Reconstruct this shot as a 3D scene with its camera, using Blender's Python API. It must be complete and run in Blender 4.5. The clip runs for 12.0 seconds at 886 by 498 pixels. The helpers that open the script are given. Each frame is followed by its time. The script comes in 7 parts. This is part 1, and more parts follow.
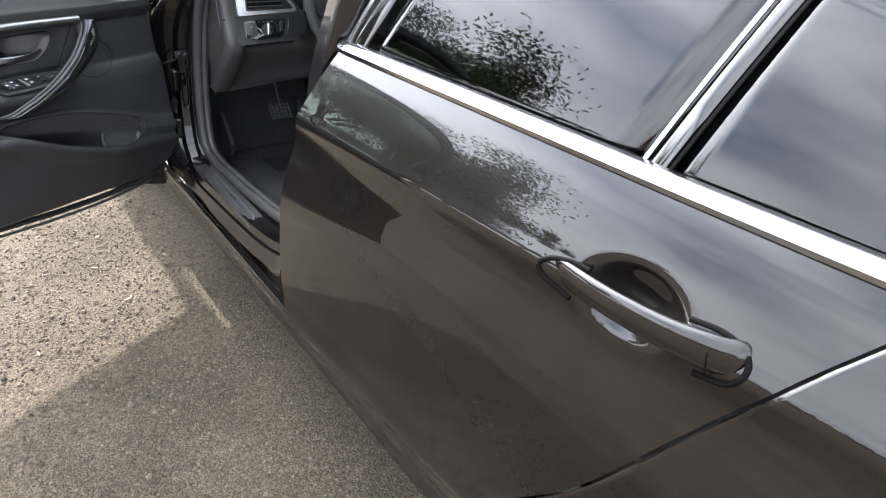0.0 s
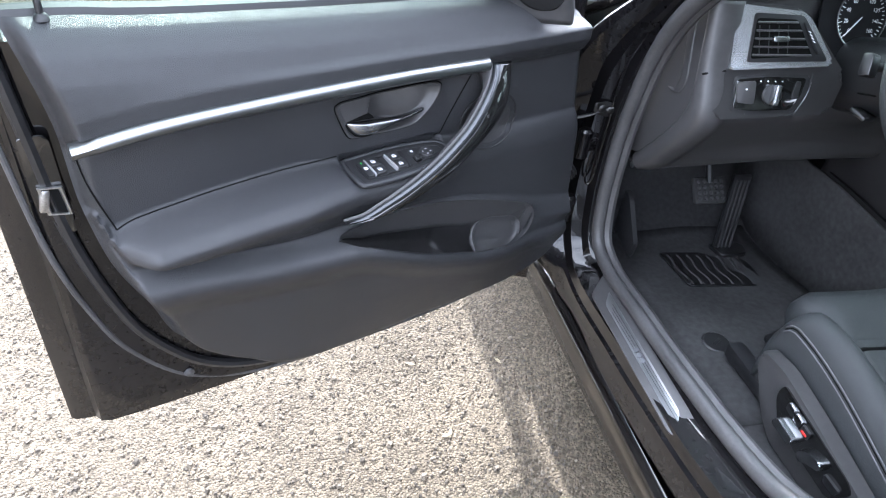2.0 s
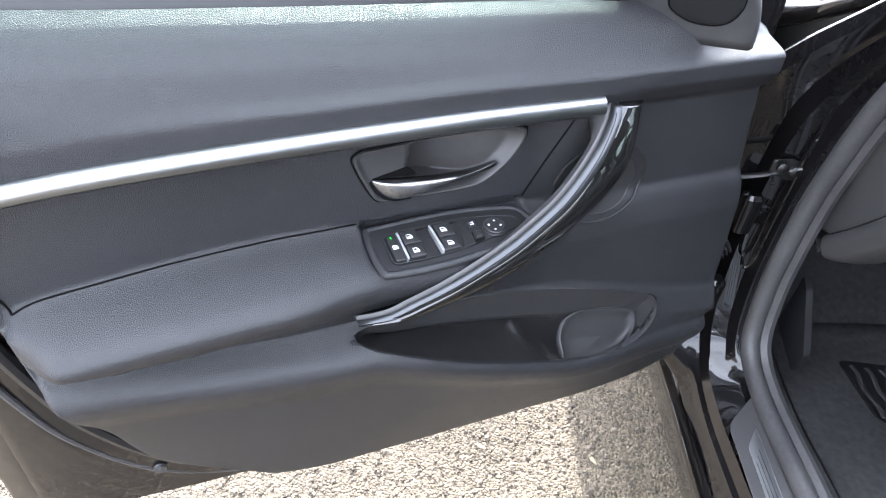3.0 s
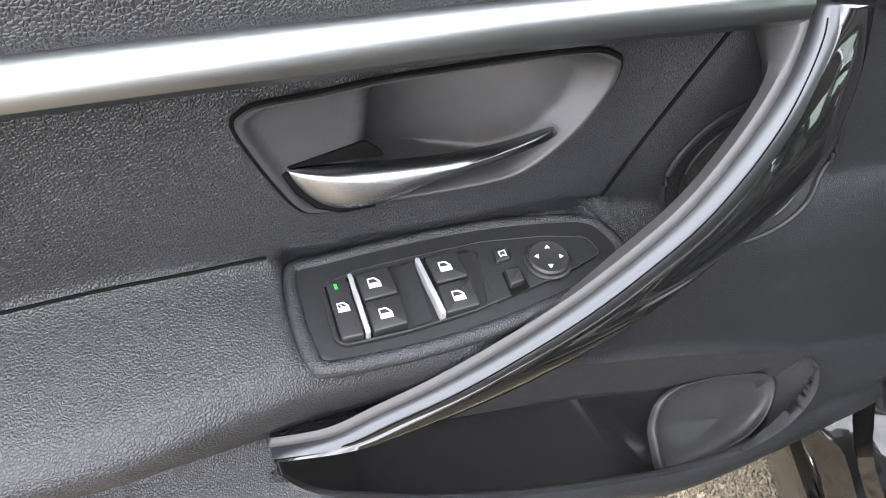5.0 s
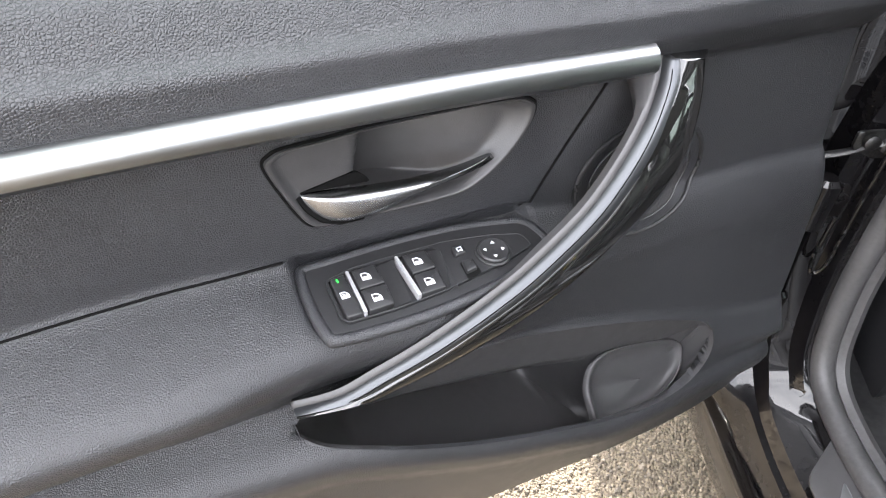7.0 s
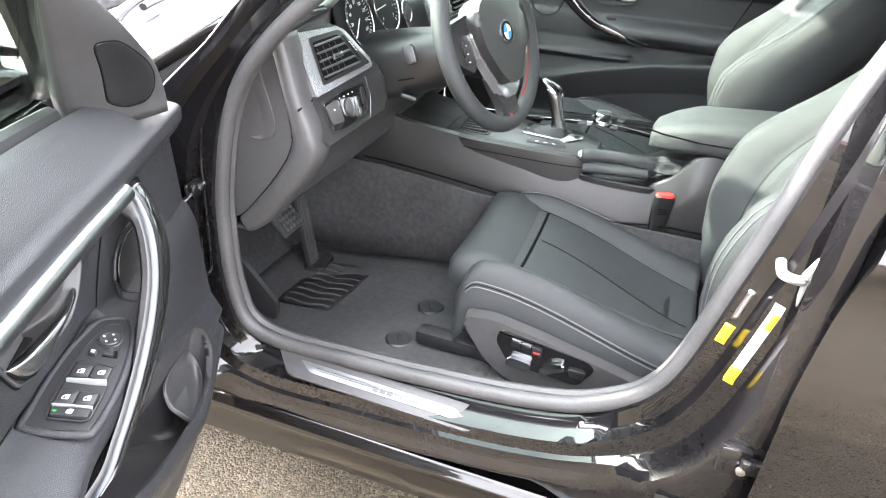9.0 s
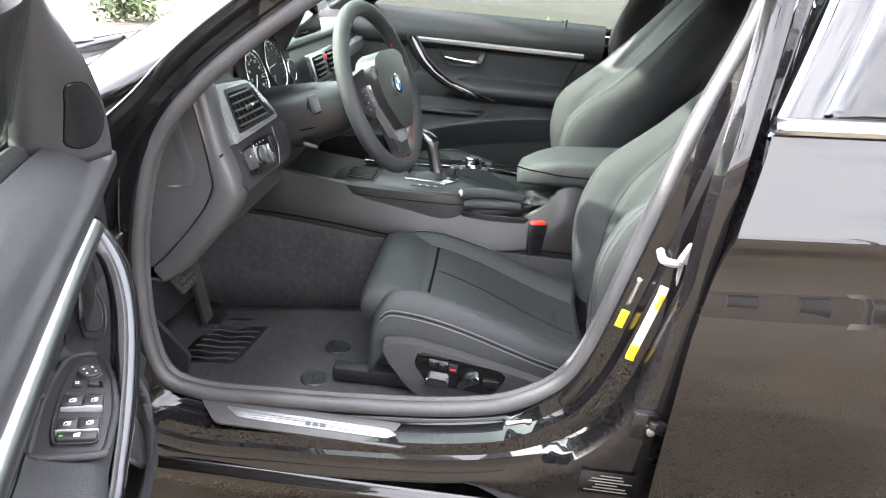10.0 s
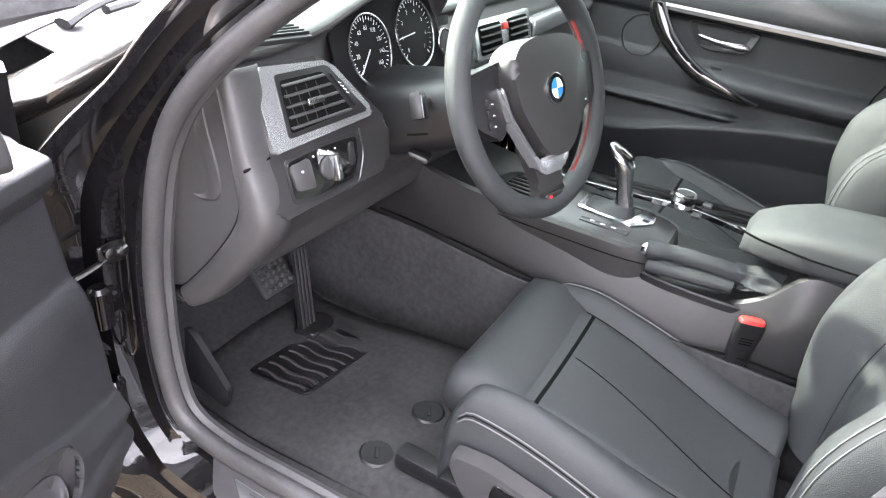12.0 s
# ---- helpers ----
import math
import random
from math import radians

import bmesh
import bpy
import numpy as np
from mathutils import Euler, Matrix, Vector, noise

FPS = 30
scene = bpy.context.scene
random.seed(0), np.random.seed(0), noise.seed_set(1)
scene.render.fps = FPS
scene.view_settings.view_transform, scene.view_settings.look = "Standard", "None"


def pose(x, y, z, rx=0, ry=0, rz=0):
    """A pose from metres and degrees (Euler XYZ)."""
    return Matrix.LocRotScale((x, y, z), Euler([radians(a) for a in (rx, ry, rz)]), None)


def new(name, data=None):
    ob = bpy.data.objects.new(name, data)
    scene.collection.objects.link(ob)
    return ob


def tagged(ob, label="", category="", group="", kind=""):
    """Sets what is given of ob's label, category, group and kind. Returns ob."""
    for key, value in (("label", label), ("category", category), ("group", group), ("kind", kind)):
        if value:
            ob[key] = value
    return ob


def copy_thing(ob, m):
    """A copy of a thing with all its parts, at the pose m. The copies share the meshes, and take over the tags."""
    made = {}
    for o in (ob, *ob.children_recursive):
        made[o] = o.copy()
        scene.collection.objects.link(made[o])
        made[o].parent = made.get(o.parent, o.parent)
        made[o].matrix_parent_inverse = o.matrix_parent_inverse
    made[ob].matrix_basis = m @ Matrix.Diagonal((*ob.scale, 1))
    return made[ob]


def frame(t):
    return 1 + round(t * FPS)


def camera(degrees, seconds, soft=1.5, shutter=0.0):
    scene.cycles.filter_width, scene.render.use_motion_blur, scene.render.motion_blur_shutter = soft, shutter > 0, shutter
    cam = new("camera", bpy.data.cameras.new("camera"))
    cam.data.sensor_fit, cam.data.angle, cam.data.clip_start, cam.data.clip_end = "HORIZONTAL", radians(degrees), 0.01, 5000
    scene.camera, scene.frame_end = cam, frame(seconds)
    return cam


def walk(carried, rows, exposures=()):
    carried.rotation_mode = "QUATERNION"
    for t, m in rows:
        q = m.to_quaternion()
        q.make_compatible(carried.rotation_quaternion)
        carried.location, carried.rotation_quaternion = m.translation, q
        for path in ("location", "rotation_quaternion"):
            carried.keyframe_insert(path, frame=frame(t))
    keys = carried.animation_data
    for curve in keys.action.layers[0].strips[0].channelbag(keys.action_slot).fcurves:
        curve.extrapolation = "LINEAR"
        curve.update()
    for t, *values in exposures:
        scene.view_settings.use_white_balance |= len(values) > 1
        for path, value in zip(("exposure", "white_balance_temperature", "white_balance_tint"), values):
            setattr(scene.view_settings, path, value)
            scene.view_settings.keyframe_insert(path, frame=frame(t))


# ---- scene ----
cam = camera(67.0, 12.0, soft=1.1)
METRES = 3.44
START = pose(-1.585, -2.034, 1.461, -31.03, -7.04, -37.48)
ROWS = [
    (0.0, 0.0, 0.0, 0.0, -0.0, 0.0, 0.0),
    (0.5, -0.0708, 0.0354, 0.0232, 4.36, -0.53, -1.28),
    (1.0, -0.1141, 0.0996, 0.0634, 13.2, -2.26, -5.61),
    (1.5, -0.1402, 0.1632, 0.0984, 19.54, -4.77, -9.53),
    (2.0, -0.1787, 0.2289, 0.1255, 22.06, -5.81, -11.69),
    (2.5, -0.2023, 0.2866, 0.1482, 26.37, -7.48, -13.72),
    (3.0, -0.2088, 0.3397, 0.1654, 35.27, -10.76, -17.11),
    (5.0, -0.2655, 0.4351, 0.1603, 39.23, -14.04, -16.72),
    (5.5, -0.2659, 0.4374, 0.1594, 39.47, -13.57, -16.61),
    (6.0, -0.2653, 0.4354, 0.1592, 39.44, -13.17, -16.64),
    (6.5, -0.2579, 0.4248, 0.1593, 39.51, -12.46, -16.67),
    (8.5, -0.2719, 0.3042, 0.1658, -14.51, -6.46, 11.86),
    (9.0, -0.3069, 0.2767, 0.1569, -27.71, -6.7, 18.2),
    (9.5, -0.3452, 0.2763, 0.1574, -38.08, -4.94, 21.8),
    (10.0, -0.3683, 0.2767, 0.1539, -43.25, -6.1, 21.99),
    (10.5, -0.3729, 0.278, 0.1525, -44.77, -6.6, 22.0),
    (11.0, -0.3508, 0.287, 0.1538, -43.81, -6.69, 20.77),
    (11.5, -0.2694, 0.307, 0.1594, -30.78, -4.14, 15.4),
    (12.0, -0.2192, 0.35, 0.1831, -19.88, -4.04, 11.13),
]
walk(cam, [(t, START @ pose(METRES * x, METRES * y, METRES * z, 90 + pitch, roll, yaw)) for t, x, y, z, yaw, pitch, roll in ROWS],
     exposures=[(0.0, 1.70, 6200, 10), (1.0, 2.08, 5700, 10), (1.5, 2.22, 5650, 10), (2.5, 2.6, 5650, 10), (3.2, 2.68, 5950, 10), (4.8, 2.9, 6450, 10), (6.7, 2.9, 6550, 10), (8.5, 3.47, 6500, 10), (9.0, 3.54, 6500, 10), (9.5, 3.1, 6500, 12), (10.5, 2.8, 6450, 12), (11.5, 3.0, 6450, 12), (12.0, 3.36, 6500, 16)])

# ---- light ----
SUN_SHIFT = Vector((-0.08, -1.55, -1.0))
sun = new("sun", bpy.data.lights.new("sun", "SUN"))
sun.data.energy, sun.data.angle, sun.data.color = 4.8, radians(1.2), (1.0, 0.94, 0.87)
sun.matrix_basis = SUN_SHIFT.to_track_quat("-Z", "Y").to_matrix().to_4x4()
SUN_EL = math.atan2(1.0, math.hypot(0.08, 1.55))

world = bpy.data.worlds.new("sky")
scene.world = world
world.use_nodes = True
wn, wl = world.node_tree.nodes, world.node_tree.links
sky = wn.new("ShaderNodeTexSky")
sky.sky_type, sky.sun_disc = "NISHITA", False
sky.sun_elevation, sky.sun_rotation = SUN_EL, math.atan2(0.08, 1.55)
sky.air_density, sky.dust_density = 1.2, 2.5
wtc, wmap, wno, wramp, wmix = (wn.new("ShaderNode" + k) for k in ("TexCoord", "Mapping", "TexNoise", "ValToRGB", "MixRGB"))
wmap.inputs["Scale"].default_value = (1.0, 1.0, 2.6)
wno.inputs["Scale"].default_value, wno.inputs["Detail"].default_value, wno.inputs["Roughness"].default_value = 1.9, 7.0, 0.55
wramp.color_ramp.elements[0].position, wramp.color_ramp.elements[1].position = 0.25, 0.56
wmix.inputs["Color2"].default_value = (12.0, 12.0, 12.7, 1)
wl.new(wtc.outputs["Generated"], wmap.inputs["Vector"])
wl.new(wmap.outputs["Vector"], wno.inputs["Vector"])
wl.new(wno.outputs["Fac"], wramp.inputs["Fac"])
wl.new(wramp.outputs["Color"], wmix.inputs["Fac"])
wl.new(sky.outputs["Color"], wmix.inputs["Color1"])
# thin cloud is brighter towards the sun
wdot, wpow, wgain, wscale = wn.new("ShaderNodeVectorMath"), wn.new("ShaderNodeMath"), wn.new("ShaderNodeMath"), wn.new("ShaderNodeVectorMath")
wdot.operation, wpow.operation, wgain.operation, wscale.operation = "DOT_PRODUCT", "POWER", "MULTIPLY_ADD", "SCALE"
wdot.inputs[1].default_value = (-SUN_SHIFT).normalized()
wclamp = wn.new("ShaderNodeMath")
wclamp.operation = "MAXIMUM"
wclamp.inputs[1].default_value = 0.0
wl.new(wtc.outputs["Generated"], wdot.inputs[0])
wl.new(wdot.outputs["Value"], wclamp.inputs[0])
wl.new(wclamp.outputs[0], wpow.inputs[0])
wpow.inputs[1].default_value = 3.0
wl.new(wpow.outputs[0], wgain.inputs[0])
wgain.inputs[1].default_value, wgain.inputs[2].default_value = 1.8, 0.85
wl.new(wmix.outputs["Color"], wscale.inputs[0])
wl.new(wgain.outputs[0], wscale.inputs["Scale"])
wl.new(wscale.outputs["Vector"], wn["Background"].inputs["Color"])
wn["Background"].inputs["Strength"].default_value = 0.145


# ---- materials ----
def mat(name, base, rough=0.5, metal=0.0, coat=0.0, bump=None, var=0.0, var_scale=6.0, spec=0.5, rough_var=0.0, trans=0.0, emit=None, sheen=0.0):
    """A principled material. bump: (kind, scale, strength, stretch); var: how much a slow noise darkens and lightens the base."""
    m = bpy.data.materials.new(name)
    m.use_nodes = True
    n, l = m.node_tree.nodes, m.node_tree.links
    b = n["Principled BSDF"]
    b.inputs["Base Color"].default_value = (*base, 1)
    b.inputs["Roughness"].default_value, b.inputs["Metallic"].default_value = rough, metal
    b.inputs["Coat Weight"].default_value, b.inputs["Coat Roughness"].default_value = coat, 0.02
    b.inputs["Specular IOR Level"].default_value = spec
    b.inputs["Transmission Weight"].default_value = trans
    b.inputs["Sheen Weight"].default_value = sheen
    if emit:
        b.inputs["Emission Color"].default_value, b.inputs["Emission Strength"].default_value = (*emit[:3], 1), emit[3]
    tc = n.new("ShaderNodeTexCoord")
    if var or rough_var:
        t = n.new("ShaderNodeTexNoise")
        t.inputs["Scale"].default_value, t.inputs["Detail"].default_value = var_scale, 6
        l.new(tc.outputs["Object"], t.inputs["Vector"])
        t2 = n.new("ShaderNodeTexNoise")
        t2.inputs["Scale"].default_value, t2.inputs["Detail"].default_value = var_scale * 14, 3
        l.new(tc.outputs["Object"], t2.inputs["Vector"])
        add = n.new("ShaderNodeMath")
        add.operation = "ADD"
        l.new(t.outputs["Fac"], add.inputs[0])
        l.new(t2.outputs["Fac"], add.inputs[1])
        if var:
            mr = n.new("ShaderNodeMapRange")
            mr.inputs["From Min"].default_value, mr.inputs["From Max"].default_value = 0.7, 1.3
            mr.inputs["To Min"].default_value, mr.inputs["To Max"].default_value = 1 - var, 1 + var
            l.new(add.outputs[0], mr.inputs["Value"])
            mul = n.new("ShaderNodeVectorMath")
            mul.operation = "SCALE"
            mul.inputs[0].default_value = base
            l.new(mr.outputs[0], mul.inputs["Scale"])
            l.new(mul.outputs[0], b.inputs["Base Color"])
        if rough_var:
            mr = n.new("ShaderNodeMapRange")
            mr.inputs["From Min"].default_value, mr.inputs["From Max"].default_value = 0.7, 1.3
            mr.inputs["To Min"].default_value, mr.inputs["To Max"].default_value = max(0.0, rough - rough_var), rough + rough_var
            l.new(add.outputs[0], mr.inputs["Value"])
            l.new(mr.outputs[0], b.inputs["Roughness"])
    if bump:
        kind, scale, strength, stretch = bump
        mp = n.new("ShaderNodeMapping")
        mp.inputs["Scale"].default_value = stretch
        l.new(tc.outputs["Object"], mp.inputs["Vector"])
        if kind == "grain":
            t = n.new("ShaderNodeTexVoronoi")
            t.feature = "DISTANCE_TO_EDGE"
            out = t.outputs["Distance"]
            w = n.new("ShaderNodeTexNoise")
            w.inputs["Scale"].default_value = scale * 0.35
            mx = n.new("ShaderNodeMixRGB")
            mx.inputs["Fac"].default_value = 0.0012
            l.new(mp.outputs[0], w.inputs["Vector"])
            l.new(mp.outputs[0], mx.inputs["Color1"])
            l.new(w.outputs["Color"], mx.inputs["Color2"])
            l.new(mx.outputs[0], t.inputs["Vector"])
            pw = n.new("ShaderNodeMath")
            pw.operation = "POWER"
            pw.inputs[1].default_value = 0.5
            l.new(out, pw.inputs[0])
            out = pw.outputs[0]
        else:
            t = n.new("ShaderNodeTexNoise")
            t.inputs["Detail"].default_value = 5
            out = t.outputs["Fac"]
            l.new(mp.outputs[0], t.inputs["Vector"])
        t.inputs["Scale"].default_value = scale
        bp = n.new("ShaderNodeBump")
        bp.inputs["Strength"].default_value, bp.inputs["Distance"].default_value = strength, 0.0011 if kind == "grain" else 0.002
        l.new(out, bp.inputs["Height"])
        l.new(bp.outputs["Normal"], b.inputs["Normal"])
    return m


ONE = (1, 1, 1)
PAINT = mat("black_paint", (0.0046, 0.0040, 0.0037), 0.30, 0.0, 1.0, None, 0.3, 5.0, spec=0.1)
PAINT_IN = mat("black_jamb_paint", (0.0045, 0.0042, 0.0047), 0.30, 0.0, 1.0, None, 0.4, 7.0, spec=0.1)
LEATHER = mat("black_leather", (0.023, 0.0255, 0.027), 0.53, bump=("grain", 520, 0.7, ONE), var=0.15, var_scale=9, rough_var=0.07)
VINYL = mat("grained_vinyl", (0.020, 0.0205, 0.0228), 0.37, bump=("grain", 560, 0.60, ONE), var=0.15, var_scale=7, rough_var=0.06)
SOFT = mat("soft_touch_plastic", (0.042, 0.041, 0.042), 0.42, bump=("noise", 900, 0.12, ONE), var=0.15, var_scale=6, rough_var=0.06)
HARD = mat("hard_black_plastic", (0.011, 0.011, 0.012), 0.40, bump=("noise", 1200, 0.1, ONE), var=0.2, var_scale=8, rough_var=0.08)
# base lifted and greened: sunlight through the windscreen, put into the colour
DASHTOP_SUNLIT = mat("dash_top_sunlit", (0.105, 0.115, 0.108), 0.5, bump=("grain", 380, 0.6, ONE), var=0.12, var_scale=6)
GLOSS = mat("gloss_black", (0.006, 0.006, 0.006), 0.07, 0.0, 1.0, ("noise", 30, 0.02, (1, 1, 6)), rough_var=0.04, var_scale=10)
ALU = mat("brushed_aluminium", (0.255, 0.262, 0.264), 0.30, 1.0, bump=("noise", 160, 0.05, (1, 1, 12)))
LEVER_METAL = mat("satin_lever", (0.30, 0.305, 0.315), 0.27, 1.0)
PLATE_METAL = mat("brushed_plate", (0.20, 0.204, 0.21), 0.33, 0.85)
SATIN = mat("satin_silver_paint", (0.44, 0.455, 0.47), 0.26, 0.8)
SILVER = mat("satin_silver_plastic", (0.095, 0.097, 0.10), 0.30, 0.9)
RIMSILVER = mat("handle_rim_silver", (0.074, 0.077, 0.082), 0.34, 0.85)
CHROME = mat("satin_chrome", (0.48, 0.49, 0.505), 0.20, 1.0)
RUBBER = mat("door_seal_rubber", (0.045, 0.044, 0.045), 0.5, bump=("noise", 300, 0.15, ONE), var=0.3, var_scale=12, rough_var=0.1)
CARPET = mat("charcoal_carpet", (0.045, 0.045, 0.046), 0.95, bump=("noise", 900, 0.6, ONE), var=0.30, var_scale=5.5, spec=0.15)
HEADLINER = mat("grey_headliner", (0.45, 0.44, 0.42), 0.9, bump=("noise", 900, 0.3, ONE), var=0.06)


CONSOLE = mat("console_plastic", (0.018, 0.0175, 0.018), 0.38, bump=("noise", 900, 0.12, ONE), var=0.15, var_scale=6, rough_var=0.06)
MESH = mat("speaker_mesh", (0.035, 0.035, 0.036), 0.34, metal=0.4, bump=("grain", 420, 1.0, ONE), var=0.1, var_scale=20)
PANEL = mat("switch_panel_plastic", (0.017, 0.017, 0.018), 0.46, bump=("noise", 1500, 0.08, ONE), var=0.1, var_scale=20, spec=0.35)
DIVIDER = mat("bright_divider", (0.42, 0.42, 0.43), 0.25, 0.4)
BUTTON = mat("switch_button_plastic", (0.020, 0.020, 0.021), 0.42, var=0.1, var_scale=20, spec=0.4)


def pane_material(name, tint, ior=1.6):
    """A thin pane: clear and tinted straight on, mirror-like at a slant."""
    m = bpy.data.materials.new(name)
    m.use_nodes = True
    n, l = m.node_tree.nodes, m.node_tree.links
    n.remove(n["Principled BSDF"])
    tr, gs, mx, lw, pw, ma = (n.new("ShaderNode" + k) for k in ("BsdfTransparent", "BsdfGlossy", "MixShader", "LayerWeight", "Math", "Math"))
    tr.inputs["Color"].default_value = (*tint, 1)
    gs.inputs["Roughness"].default_value = 0.0
    straight = ((ior - 1) / (ior + 1)) ** 2
    lw.inputs["Blend"].default_value = 0.5
    pw.operation, pw.inputs[1].default_value = "POWER", 5.0
    ma.operation, ma.inputs[1].default_value, ma.inputs[2].default_value = "MULTIPLY_ADD", 1 - straight, straight
    l.new(lw.outputs["Facing"], pw.inputs[0])
    l.new(pw.outputs[0], ma.inputs[0])
    l.new(ma.outputs[0], mx.inputs["Fac"])
    l.new(tr.outputs[0], mx.inputs[1])
    l.new(gs.outputs[0], mx.inputs[2])
    l.new(mx.outputs[0], n["Material Output"].inputs["Surface"])
    return m


GLASS = pane_material("window_glass", (0.58, 0.64, 0.60))
SCREEN_GLASS = pane_material("windscreen_glass", (0.69, 0.745, 0.705))
TINT = pane_material("tinted_window_glass", (0.13, 0.14, 0.14), 1.72)
STITCH_RED = mat("red_thread", (0.55, 0.03, 0.03), 0.7)
STITCH = mat("grey_thread", (0.11, 0.11, 0.115), 0.7)
SEAM = mat("dark_seam", (0.005, 0.005, 0.005), 0.8, spec=0.05)
RED = mat("red_plastic", (0.6, 0.03, 0.025), 0.4)
WHITE = mat("white_print", (0.75, 0.76, 0.78), 0.6)
LABELW = mat("white_label", (0.8, 0.8, 0.78), 0.45, var=0.05)
YELLOW = mat("yellow_label", (0.85, 0.6, 0.02), 0.45, var=0.1)
BLUE = mat("blue_enamel", (0.03, 0.22, 0.6), 0.2, coat=0.6)
DARKFACE = mat("gauge_face", (0.008, 0.008, 0.009), 0.5, spec=0.15)
GREEN_LED = mat("green_indicator", (0.02, 0.5, 0.05), 0.4, emit=(0.03, 1.0, 0.06, 0.22))
RED_LED = mat("red_indicator", (0.5, 0.02, 0.02), 0.4, emit=(1.0, 0.05, 0.03, 0.8))
STEEL = mat("galvanised_steel", (0.5, 0.5, 0.5), 0.35, 1.0, var=0.3, var_scale=30)
STEEL_DARK = mat("dark_plated_steel", (0.07, 0.07, 0.07), 0.42, 1.0, var=0.3, var_scale=40)
STRIKER = mat("worn_white_plastic", (0.22, 0.215, 0.205), 0.5, var=0.25, var_scale=40)
TYRE = mat("tyre_rubber", (0.02, 0.02, 0.02), 0.8, bump=("noise", 200, 0.3, ONE), var=0.3)
MIRROR = mat("mirror_glass", (0.85, 0.86, 0.88), 0.0, 1.0)


def dusty(m, scale=9.0, low=0.01, high=0.16):
    """Road dust on a clear coat: patches where the gloss is dulled."""
    n, l = m.node_tree.nodes, m.node_tree.links
    tc, t, t2, ad, mr = (n.new("ShaderNode" + k) for k in ("TexCoord", "TexNoise", "TexNoise", "Math", "MapRange"))
    t.inputs["Scale"].default_value, t.inputs["Detail"].default_value = scale, 7
    t2.inputs["Scale"].default_value, t2.inputs["Detail"].default_value = scale * 22, 2
    ad.operation = "MULTIPLY"
    l.new(tc.outputs["Object"], t.inputs["Vector"])
    l.new(tc.outputs["Object"], t2.inputs["Vector"])
    l.new(t.outputs["Fac"], ad.inputs[0])
    l.new(t2.outputs["Fac"], ad.inputs[1])
    mr.inputs["From Min"].default_value, mr.inputs["From Max"].default_value = 0.22, 0.44
    mr.inputs["To Min"].default_value, mr.inputs["To Max"].default_value = low, high
    l.new(ad.outputs[0], mr.inputs["Value"])
    l.new(mr.outputs[0], n["Principled BSDF"].inputs["Coat Roughness"])
    return m


PAINT.node_tree.nodes["Principled BSDF"].inputs["Coat IOR"].default_value = 1.55
dusty(PAINT, 7.0, 0.003, 0.022)
dusty(PAINT_IN, 12.0, 0.004, 0.02)


# ---- mesh tools ----
def grid(rows, close_u=False, close_v=False):
    """A bmesh of quads over rows of points; close_u joins the last row to the first, close_v the ends of each row."""
    bm = bmesh.new()
    vs = [[bm.verts.new(p) for p in r] for r in rows]
    n, m = len(vs), len(vs[0])
    for i in range(n if close_u else n - 1):
        for j in range(m if close_v else m - 1):
            q = [vs[i][j], vs[i][(j + 1) % m], vs[(i + 1) % n][(j + 1) % m], vs[(i + 1) % n][j]]
            try:
                bm.faces.new(q)
            except ValueError:
                pass
    return bm


def capped(bm, rows_count, m):
    """Close the two open ends of a grid with close_v."""
    bm.verts.ensure_lookup_table()
    bm.faces.new([bm.verts[j] for j in range(m)][::-1])
    bm.faces.new([bm.verts[(rows_count - 1) * m + j] for j in range(m)])
    return bm


def spline(pts, n, closed=False):
    """n points along a Catmull-Rom curve through pts."""
    p = [Vector(q) for q in pts]
    k = len(p)
    out = []
    spans = k if closed else k - 1
    for i in range(n):
        s = i * spans / (n if closed else n - 1)
        a = min(int(s), spans - 1)
        f = s - a
        if closed:
            p0, p1, p2, p3 = p[(a - 1) % k], p[a % k], p[(a + 1) % k], p[(a + 2) % k]
        else:
            p0, p1, p2, p3 = p[max(a - 1, 0)], p[a], p[a + 1], p[min(a + 2, k - 1)]
        out.append(0.5 * ((2 * p1) + (p2 - p0) * f + (2 * p0 - 5 * p1 + 4 * p2 - p3) * f * f + (3 * p1 - p0 - 3 * p2 + p3) * f ** 3))
    return out


def line(xs, ys):
    """A smooth function through the knots."""
    xs, ys = np.array(xs, float), np.array(ys, float)
    if xs[0] > xs[-1]:
        xs, ys = xs[::-1], ys[::-1]
    d = np.diff(ys) / np.diff(xs)
    m = np.concatenate(([d[0]], np.where(d[1:] * d[:-1] > 0, (d[1:] + d[:-1]) / 2, 0), [d[-1]]))

    def f(x):
        x = min(max(x, xs[0]), xs[-1])
        i = int(min(np.searchsorted(xs, x, "right") - 1, len(xs) - 2))
        h = xs[i + 1] - xs[i]
        t = (x - xs[i]) / h
        return float((1 + 2 * t) * (1 - t) ** 2 * ys[i] + t * (1 - t) ** 2 * h * m[i] + t * t * (3 - 2 * t) * ys[i + 1] + t * t * (t - 1) * h * m[i + 1])
    return f


def step(x, a, b):
    t = min(max((x - a) / (b - a), 0.0), 1.0)
    return t * t * (3 - 2 * t)


